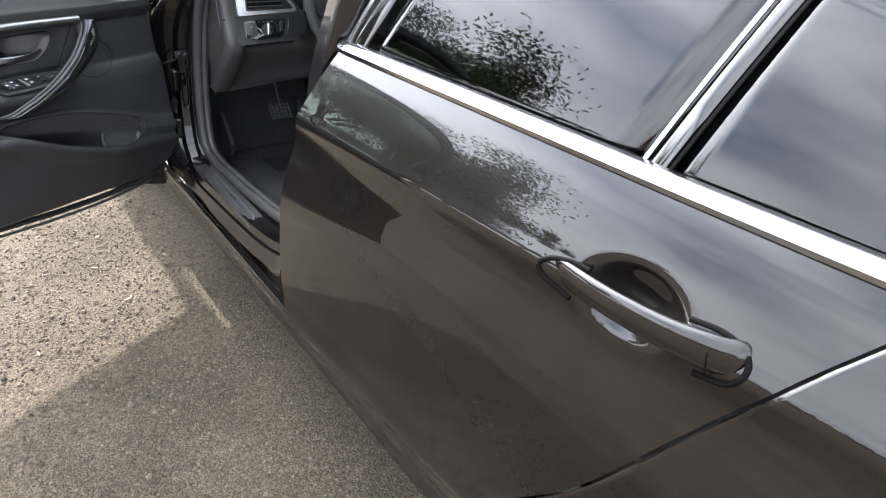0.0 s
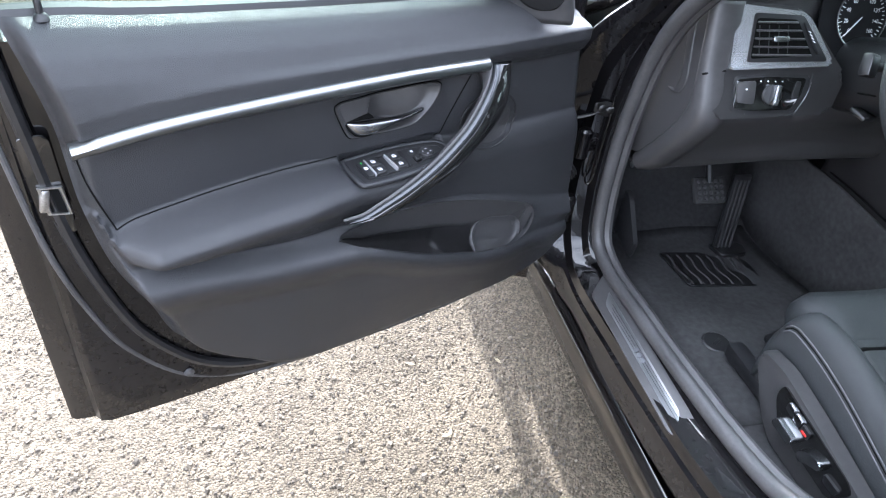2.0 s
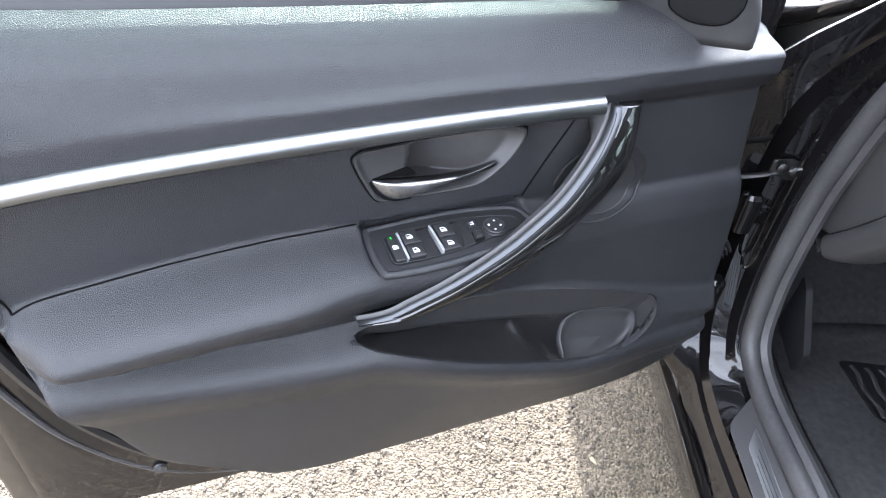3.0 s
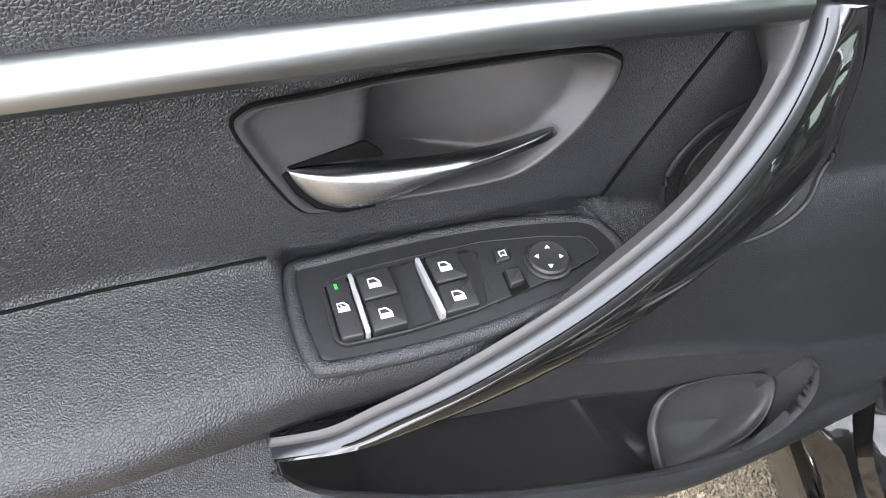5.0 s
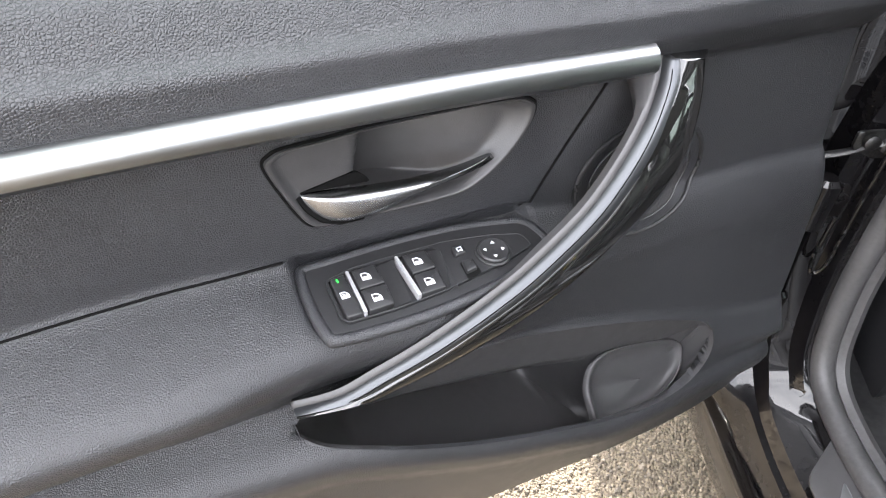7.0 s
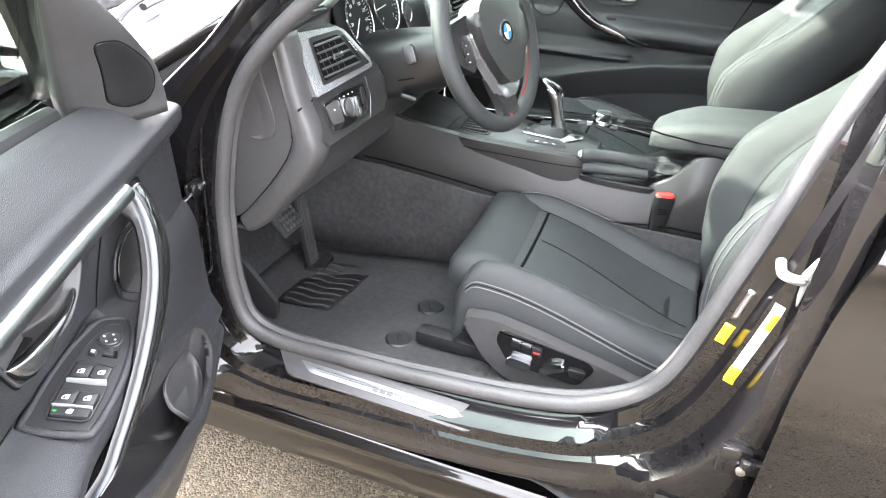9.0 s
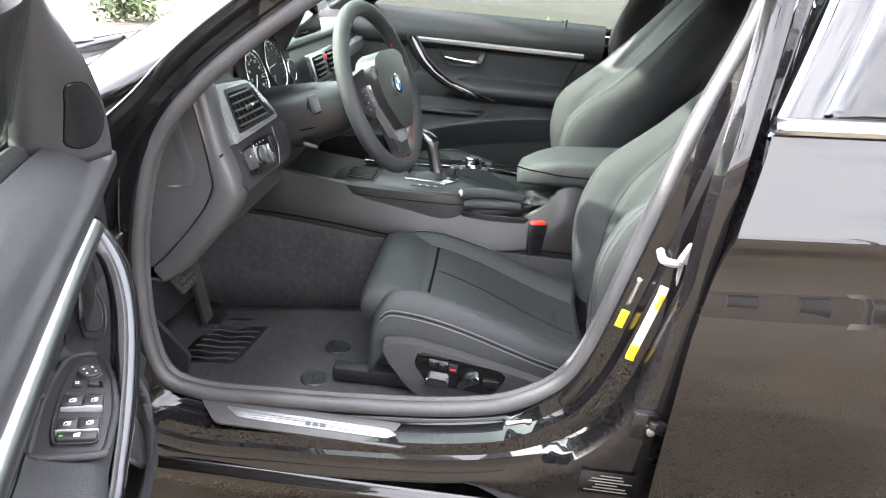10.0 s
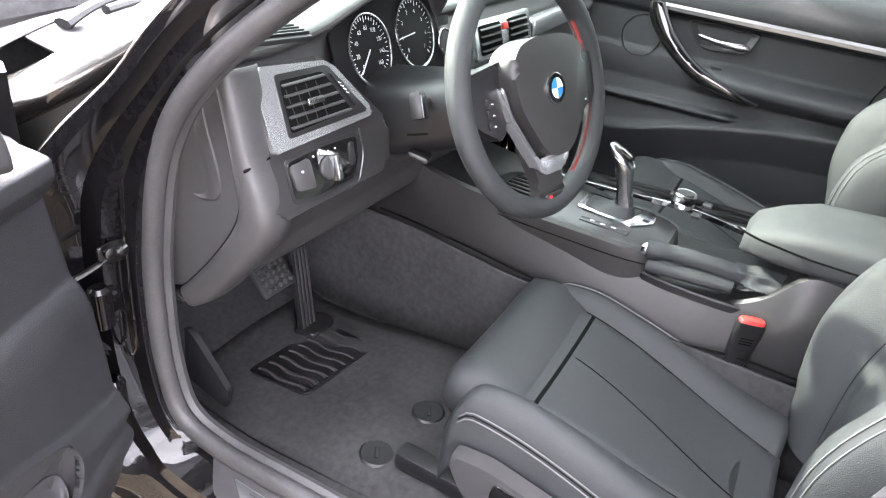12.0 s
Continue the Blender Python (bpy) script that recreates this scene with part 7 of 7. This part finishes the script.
fo = spline([(0.575, -0.089, 1.030), (0.572, -0.113, 0.970), (0.568, -0.192, 0.897), (0.570, -0.280, 0.848), (0.578, -0.389, 0.822), (0.590, -0.43, 0.822)], 50)
fi = spline([(0.578, -0.125, 1.030), (0.574, -0.176, 0.957), (0.570, -0.255, 0.894), (0.572, -0.342, 0.858), (0.580, -0.398, 0.836), (0.592, -0.432, 0.826)], 50)
part("grab_handle", capped(grid([[a + X * 0.022, a, a * 0.6 + b * 0.4 - X * 0.006, b, b + X * 0.03] for a, b in zip(fi, fo)], False, True), 50, 5), GLOSS, far_door, "gloss black curved grab handle", sharp=60)
part("grab_handle_rim", tube([p - X * 0.002 for p in fi], 0.0042, 8), RIMSILVER, far_door, "silver rim of the grab handle")
fb = [(p.x, p.y) for p in spline([(-0.197, 0.985, 0), (-0.215, 0.993, 0), (-0.29, 0.994, 0), (-0.372, 0.992, 0), (-0.378, 0.975, 0), (-0.364, 0.944, 0), (-0.33, 0.932, 0), (-0.262, 0.928, 0), (-0.225, 0.945, 0)], 60, True)]
fc = (-0.288, 0.962)
part("handle_bowl", grid([[Vector((0.642 - w, fc[0] + (y - fc[0]) * k, fc[1] + (z - fc[1]) * k)) for y, z in fb] for k, w in ((1.0, -0.004), (1.0, 0.008), (0.97, 0.010), (0.92, 0.008), (0.86, 0.0), (0.6, -0.004), (0.02, -0.006))], False, True), SOFT, far_door, "smooth black bowl behind the door handle", sharp=60)
part("inner_handle", tube(spline([(0.630, -0.228, 0.960), (0.622, -0.250, 0.957), (0.618, -0.29, 0.953), (0.618, -0.33, 0.952), (0.622, -0.366, 0.953)], 30), line([0, 0.1, 0.5, 0.85, 1.0], [0.003, 0.005, 0.0065, 0.010, 0.006]), 12, up=(-1, 0, 0), squash=0.5), CHROME, far_door, "satin chrome door release lever")
part("lining_seam", tube([on_far(y, z, 0.0008) for y, z, _ in spline([(-0.722, 1.0, 0), (-0.70, 0.946, 0), (-0.677, 0.886, 0)], 20)], 0.0018, 6), SEAM, far_door)
part("window_switch", box(on_far(-0.30, 0.888, 0.004), (0.012, 0.030, 0.006), 0.002), BUTTON, far_door, "small window switch")
part("lock_pin", lathe([(0.0, 0), (0.007, 0), (0.004, 0.006), (0.004, 0.026), (0.0, 0.028)], Matrix.Translation((0.645, -0.655, 1.105)), 12), HARD, far_door, "black lock pin")
part("speaker_edge", tube([on_far(-0.075 + 0.055 * math.cos(2 * math.pi * k / 40), 0.925 + 0.055 * math.sin(2 * math.pi * k / 40), 0.001) for k in range(40)], 0.0025, 6, True, up=(1, 0, 0)), HARD, far_door, "round speaker edge")
part("far_pillar", tube(spline([(0.70, -0.885, 0.35), (0.70, -0.885, 0.8), (0.70, -0.890, 1.08), (0.64, -0.935, 1.25), (0.56, -0.985, 1.42)], 24), 0.088, 16, squash=0.5), SOFT, car, "black trim of the far pillar")
part("far_belt_trim", tube([(0.69, y, 1.10) for y in np.linspace(0.3, -1.9, 12)], 0.014, 8), HARD, car)
part("far_rear_lining", grid([[(0.66, y, z) for z in (0.35, 0.6, 0.9, 1.09)] for y in np.linspace(-1.0, -1.9, 6)]), VINYL, car, thick=0.01)
part("seat_belt", grid([[(0.585 + 0.03 * math.sin(t * 2), -0.99 - 0.05 * t + w, 1.36 - 0.75 * t) for w in (-0.024, 0.024)] for t in np.linspace(0, 1, 10)]), HARD, car, "black seat belt webbing", thick=0.002)
glass_pane("far_window", ((0.22, 1.09), (-0.86, 1.10), (-0.95, 1.40), (-0.30, 1.40)), car, GLASS, -1, label="clear far window")
glass_pane("far_rear_window", ((-0.96, 1.10), (-1.80, 1.14), (-1.75, 1.38), (-1.05, 1.40)), car, TINT, -1)
part("far_mirror", loft([((0.93, 0.22, 1.10), 0.02, 0.05, Y, Z, 2.5), ((0.97, 0.22, 1.11), 0.06, 0.07, Y, Z, 2.6), ((1.05, 0.21, 1.115), 0.065, 0.075, Y, Z, 3), ((1.10, 0.21, 1.11), 0.05, 0.05, Y, Z, 2.5)]), PAINT, car, "far door mirror")


# ---- ground ----
def ground_material():
    m = bpy.data.materials.new("worn_asphalt")
    m.use_nodes = True
    n, l = m.node_tree.nodes, m.node_tree.links
    b = n["Principled BSDF"]
    tc = n.new("ShaderNodeTexCoord")
    vo = n.new("ShaderNodeTexVoronoi")
    vo.inputs["Scale"].default_value = 190
    l.new(tc.outputs["Object"], vo.inputs["Vector"])
    rp = n.new("ShaderNodeValToRGB")
    e = rp.color_ramp.elements
    e[0].position, e[0].color = 0.0, (0.062, 0.051, 0.038, 1)
    e[1].position, e[1].color = 1.0, (0.148, 0.122, 0.088, 1)
    e.new(0.55).color = (0.104, 0.085, 0.061, 1)
    sep = n.new("ShaderNodeSeparateColor")
    l.new(vo.outputs["Color"], sep.inputs[0])
    l.new(sep.outputs[0], rp.inputs["Fac"])
    no = n.new("ShaderNodeTexNoise")
    no.inputs["Scale"].default_value, no.inputs["Detail"].default_value = 2.2, 8
    l.new(tc.outputs["Object"], no.inputs["Vector"])
    nm = n.new("ShaderNodeTexNoise")
    nm.inputs["Scale"].default_value, nm.inputs["Detail"].default_value, nm.inputs["Roughness"].default_value = 42, 7, 0.7
    l.new(tc.outputs["Object"], nm.inputs["Vector"])
    av = n.new("ShaderNodeMath")
    av.operation = "MULTIPLY"
    l.new(no.outputs["Fac"], av.inputs[0])
    l.new(nm.outputs["Fac"], av.inputs[1])
    mr = n.new("ShaderNodeMapRange")
    mr.inputs["From Min"].default_value, mr.inputs["From Max"].default_value, mr.inputs["To Min"].default_value, mr.inputs["To Max"].default_value = 0.14, 0.36, 0.70, 1.25
    l.new(av.outputs[0], mr.inputs["Value"])
    mu = n.new("ShaderNodeMixRGB")
    mu.blend_type, mu.inputs["Fac"].default_value = "MULTIPLY", 1.0
    l.new(rp.outputs["Color"], mu.inputs["Color1"])
    l.new(mr.outputs[0], mu.inputs["Color2"])
    l.new(mu.outputs[0], b.inputs["Base Color"])
    b.inputs["Roughness"].default_value, b.inputs["Specular IOR Level"].default_value = 0.95, 0.2
    bp = n.new("ShaderNodeBump")
    bp.inputs["Strength"].default_value, bp.inputs["Distance"].default_value = 0.9, 0.006
    n2 = n.new("ShaderNodeTexNoise")
    n2.inputs["Scale"].default_value, n2.inputs["Detail"].default_value = 110, 6
    l.new(tc.outputs["Object"], n2.inputs["Vector"])
    ad = n.new("ShaderNodeMath")
    ad.operation = "SUBTRACT"
    l.new(n2.outputs["Fac"], ad.inputs[0])
    l.new(vo.outputs["Distance"], ad.inputs[1])
    l.new(ad.outputs[0], bp.inputs["Height"])
    l.new(bp.outputs["Normal"], b.inputs["Normal"])
    return m


ASPHALT = ground_material()
bmg = bmesh.new()
bmesh.ops.create_grid(bmg, x_segments=60, y_segments=60, size=400)
tagged(part("ground", bmg, ASPHALT), "worn pale asphalt with coarse gravel", "ground", kind="structure")

rng = random.Random(4)
STONE = mat("loose_gravel", (0.115, 0.096, 0.077), 0.9, bump=("noise", 300, 0.4, ONE), var=0.4, var_scale=60)
sn, sl = STONE.node_tree.nodes, STONE.node_tree.links
geo, srp = sn.new("ShaderNodeNewGeometry"), sn.new("ShaderNodeValToRGB")
se = srp.color_ramp.elements
se[0].position, se[0].color, se[1].position, se[1].color = 0.0, (0.045, 0.037, 0.028, 1), 1.0, (0.17, 0.142, 0.106, 1)
se.new(0.6).color = (0.092, 0.076, 0.056, 1)
sl.new(geo.outputs["Random Per Island"], srp.inputs["Fac"])
sl.new(srp.outputs["Color"], sn["Principled BSDF"].inputs["Base Color"])
verts, faces = [], []
for _ in range(20000):
    x, y = rng.uniform(-2.6, -0.86), rng.uniform(-1.6, 1.6)
    r = rng.uniform(0.0018, 0.0056) * (1.9 if rng.random() < 0.05 else 1)
    a = rng.uniform(0, 6.28)
    base = len(verts)
    for k in range(5):
        t = a + 2 * math.pi * k / 5
        rr = r * rng.uniform(0.7, 1.2)
        verts.append((x + rr * math.cos(t), y + rr * math.sin(t), -0.0005))
    for k in range(5):
        t = a + 0.3 + 2 * math.pi * k / 5
        rr = r * rng.uniform(0.4, 0.8)
        verts.append((x + rr * math.cos(t), y + rr * math.sin(t), r * rng.uniform(0.6, 1.0)))
    for k in range(5):
        faces.append((base + k, base + (k + 1) % 5, base + 5 + (k + 1) % 5, base + 5 + k))
    faces.append(tuple(base + 5 + k for k in range(5)))
me = bpy.data.meshes.new("gravel")
me.from_pydata(verts, [], faces)
me.materials.append(STONE)
tagged(new("gravel", me), "loose pale gravel chips on the asphalt", "gravel", kind="stuff")

LEAF = mat("dry_leaf", (0.26, 0.22, 0.14), 0.8, var=0.25, var_scale=50)
leaf_bm = grid([[(0.014 * (i / 5 - 0.5) * 2, 0.0045 * math.sin(math.pi * i / 5) * (j - 1), 0.0015 + 0.002 * abs(j - 1)) for j in range(3)] for i in range(6)])
leaf = tagged(part("dry_leaf", leaf_bm, LEAF, thick=0.0006), "small dry pale leaf on the asphalt", "leaf", "fallen leaves")
leaf.matrix_basis = pose(-1.152, 0.022, 0.002, 0, 0, 70)
for k in range(13):
    copy_thing(leaf, pose(rng.uniform(-2.2, -0.95), rng.uniform(-1.2, 0.9), 0.002, 0, 0, rng.uniform(0, 360)))

# ---- surroundings ----
BARK = mat("bark", (0.12, 0.09, 0.07), 0.95, bump=("noise", 40, 0.6, (1, 1, 0.3)), var=0.3)
FOLIAGE = mat("foliage", (0.06, 0.085, 0.03), 0.6, var=0.5, var_scale=3)
FROND = mat("palm_fronds", (0.05, 0.08, 0.03), 0.6, var=0.4, var_scale=2)
STUCCO = mat("beige_stucco", (0.19, 0.155, 0.115), 0.9, bump=("noise", 60, 0.3, ONE), var=0.35, var_scale=0.6)
ROOFT = mat("roof_tiles", (0.22, 0.12, 0.08), 0.85, bump=("noise", 8, 0.6, (1, 6, 1)), var=0.25)
MULCH = mat("red_gravel_bed", (0.040, 0.030, 0.022), 0.95, bump=("noise", 30, 0.8, ONE), var=0.45, var_scale=4)
KERB = mat("concrete_kerb", (0.20, 0.19, 0.175), 0.85, bump=("noise", 50, 0.3, ONE), var=0.15)
POLE = mat("dark_bronze_pole", (0.05, 0.045, 0.04), 0.5, 0.3, var=0.2)


def leaf_cloud(name, centre, radius, count, size, material, parent, seed, flat=0.7):
    r = random.Random(seed)
    vs, fs = [], []
    clumps = [Vector((r.gauss(0, 0.5), r.gauss(0, 0.5), r.gauss(0, 0.38) * flat)) * radius for _ in range(26)]
    for _ in range(count):
        c = r.choice(clumps)
        p = Vector(centre) + c + Vector((r.gauss(0, 1), r.gauss(0, 1), r.gauss(0, 0.8))) * radius * 0.17
        a = Vector((r.gauss(0, 1), r.gauss(0, 1), r.gauss(0, 1))).normalized() * size * r.uniform(0.6, 1.3)
        b = a.cross(Vector((r.gauss(0, 1), r.gauss(0, 1), r.gauss(0, 1)))).normalized() * size * 0.35
        k = len(vs)
        vs += [p - a, p + b, p + a, p - b]
        fs.append((k, k + 1, k + 2, k + 3))
    m = bpy.data.meshes.new(name)
    m.from_pydata([tuple(v) for v in vs], [], fs)
    m.materials.append(material)
    ob = new(name, m)
    ob.parent = parent
    ob.matrix_parent_inverse = parent.matrix_basis.inverted()
    return ob


def tree(at, height, spread, seed):
    r = random.Random(seed)
    t = thing("tree", at, "broad leafy tree beside the car park", "tree", "trees")
    a = Vector(at)
    top = a + Vector((0.2, 0.1, height * 0.55))
    trunk = part("trunk", tube([a, a + Vector((0.1, 0, height * 0.3)), top], lambda s: 0.20 * (1 - 0.5 * s), 10), BARK, t)
    for k in range(8):
        ang = 6.28 * k / 8 + r.uniform(-0.3, 0.3)
        s = a + Vector((0.12, 0.05, height * r.uniform(0.3, 0.5)))
        e = top + Vector((math.cos(ang) * spread * 0.6, math.sin(ang) * spread * 0.6, height * r.uniform(0.0, 0.25)))
        part("limb", tube(spline([s, (s + e) / 2 + Vector((0, 0, 0.3)), e], 8), lambda q: 0.08 * (1 - 0.75 * q), 6), BARK, t)
    leaf_cloud("crown", a + Vector((0, 0, height * 0.72)), spread, 20000, 0.075, FOLIAGE, t, seed)
    return t


def palm(at, height, seed):
    r = random.Random(seed)
    t = thing("palm_tree", at, "tall fan palm seen far across the car park", "palm tree", "palms")
    a = Vector(at)
    top = a + Vector((0.15, 0, height))
    part("trunk", tube([a, a + Vector((0.1, 0, height / 2)), top], lambda s: 0.24 - 0.06 * s, 10), BARK, t)
    vs, fs = [], []
    for k in range(46):
        az, el = r.uniform(0, 6.28), r.uniform(-0.9, 1.3)
        d = Vector((math.cos(az) * math.cos(el), math.sin(az) * math.cos(el), math.sin(el)))
        side = d.cross(Vector((0, 0, 1))).normalized()
        stem = top + d * 0.8
        for j in range(11):
            f = (j - 5) / 5
            tip = stem + d * (0.85 * (1 - 0.35 * f * f)) + side * f * 0.75 + Vector((0, 0, -0.25 * abs(f) - 0.1))
            k0 = len(vs)
            vs += [tuple(top), tuple(stem + side * (f * 0.25 + 0.05)), tuple(tip), tuple(stem + side * (f * 0.25 - 0.05))]
            fs.append((k0, k0 + 1, k0 + 2, k0 + 3))
    m = bpy.data.meshes.new("crown")
    m.from_pydata(vs, [], fs)
    m.materials.append(FROND)
    ob = new("crown", m)
    ob.parent = t
    ob.matrix_parent_inverse = t.matrix_basis.inverted()
    return t


def lamp_post(at, height, turn):
    t = thing("lamp_post", at, "dark car park lamp post with two square heads", "lamp post", "car park lamps")
    a = Vector(at)
    part("base", lathe([(0, 0), (0.28, 0), (0.28, 0.7), (0.26, 0.72), (0, 0.72)], Matrix.Translation(a), 20), KERB, t, "concrete footing")
    part("pole", tube([a + Vector((0, 0, 0.6)), a + Vector((0, 0, height))], lambda s: 0.09 - 0.03 * s, 10), POLE, t)
    for s in (-1, 1):
        m = Matrix.Translation(a + Vector((0, 0, height))) @ pose(0, 0, 0, 0, 0, turn)
        part("arm", tube([m @ Vector((0, 0, -0.05)), m @ Vector((s * 0.5, 0, 0.05))], 0.035, 8), POLE, t)
        part("lamp_head", box((0, 0, 0), (0.55, 0.42, 0.14), 0.03, m @ pose(s * 0.72, 0, 0.05, 0, 0, 0)), POLE, t)
    return t


def building(at, size, turn, seed):
    t = thing("building", at, "low beige stucco building with a tiled roof", "building")
    m = Matrix.Translation(at) @ pose(0, 0, 0, 0, 0, turn)
    w, d, h = size
    part("wall", box((0, 0, 0), (w, d, h), 0.05, m @ pose(0, 0, h / 2)), STUCCO, t)
    rf = bmesh.new()
    p = [rf.verts.new(m @ Vector(q)) for q in ((-w / 2 - 0.6, -d / 2 - 0.6, h), (w / 2 + 0.6, -d / 2 - 0.6, h), (w / 2 + 0.6, d / 2 + 0.6, h), (-w / 2 - 0.6, d / 2 + 0.6, h), (-w / 2 + d / 2, 0, h + 1.4), (w / 2 - d / 2, 0, h + 1.4))]
    for f in ((0, 1, 5, 4), (1, 2, 5), (2, 3, 4, 5), (3, 0, 4), (3, 2, 1, 0)):
        rf.faces.new([p[k] for k in f])
    part("roof", rf, ROOFT, t)
    n = int(w / 3.2)
    for k in range(n):
        x = -w / 2 + (k + 0.5) * w / n
        win = part("window", box((0, 0, 0), (1.6, 0.12, 1.5), 0.02, m @ pose(x, d / 2 + 0.02, 1.6)), KERB, t)
        part("window_pane", box((0, 0, 0), (1.4, 0.06, 1.3), 0.01, m @ pose(x, d / 2 + 0.07, 1.6)), GLOSS, win)
    return t


tree((-10.8, 9.6, 0), 5.4, 2.6, 3)
tree((-10.5, 14.5, 0), 6.0, 2.8, 5)
tree((-16.5, 14.0, 0), 5.6, 2.6, 8)
tree((14.0, 16.0, 0), 6.5, 3.2, 11)
palm((-34.0, 10.0, 0), 8.8, 2)
palm((-37.0, 26.0, 0), 9.5, 3)
palm((-33.0, 21.0, 0), 7.5, 4)
palm((30.0, 26.0, 0), 10.0, 6)
lamp_post((-14.6, -8.4, 0), 8.4, 30)
lamp_post((-24.0, 10.5, 0), 6.0, 80)
building((-38.0, -4.0, 0), (46.0, 12.0, 3.6), -90, 1)
# planted bed beyond the far side
tagged(part("planting_bed", box((25.0, 4.0, 0.06), (40.0, 60.0, 0.16), 0.03), MULCH), "reddish gravel planting bed", "planting bed", kind="structure")
tagged(part("kerb", box((4.9, 4.0, 0.075), (0.16, 40.0, 0.15), 0.03), KERB), "pale concrete kerb", "kerb", kind="structure")
col = thing("gate_column", (5.6, 1.9, 0), "square beige stucco column", "column")
part("shaft", box((5.6, 1.9, 1.0), (0.7, 0.7, 2.0), 0.03), STUCCO, col)
part("cap", box((5.6, 1.9, 2.05), (0.84, 0.84, 0.12), 0.03), KERB, col)
for k, (x, y) in enumerate(((6.5, 0.2), (7.2, -1.2), (7.0, 3.2), (8.0, 5.0))):
    sh = thing("shrub", (x, y, 0.14), "low dry shrub in the gravel bed", "shrub", "shrubs")
    leaf_cloud("leaves", (x, y, 0.4), 0.5, 900, 0.06, FOLIAGE, sh, 20 + k)
    part("stem", tube([(x, y, 0.1), (x, y, 0.45)], 0.02, 6), BARK, sh)
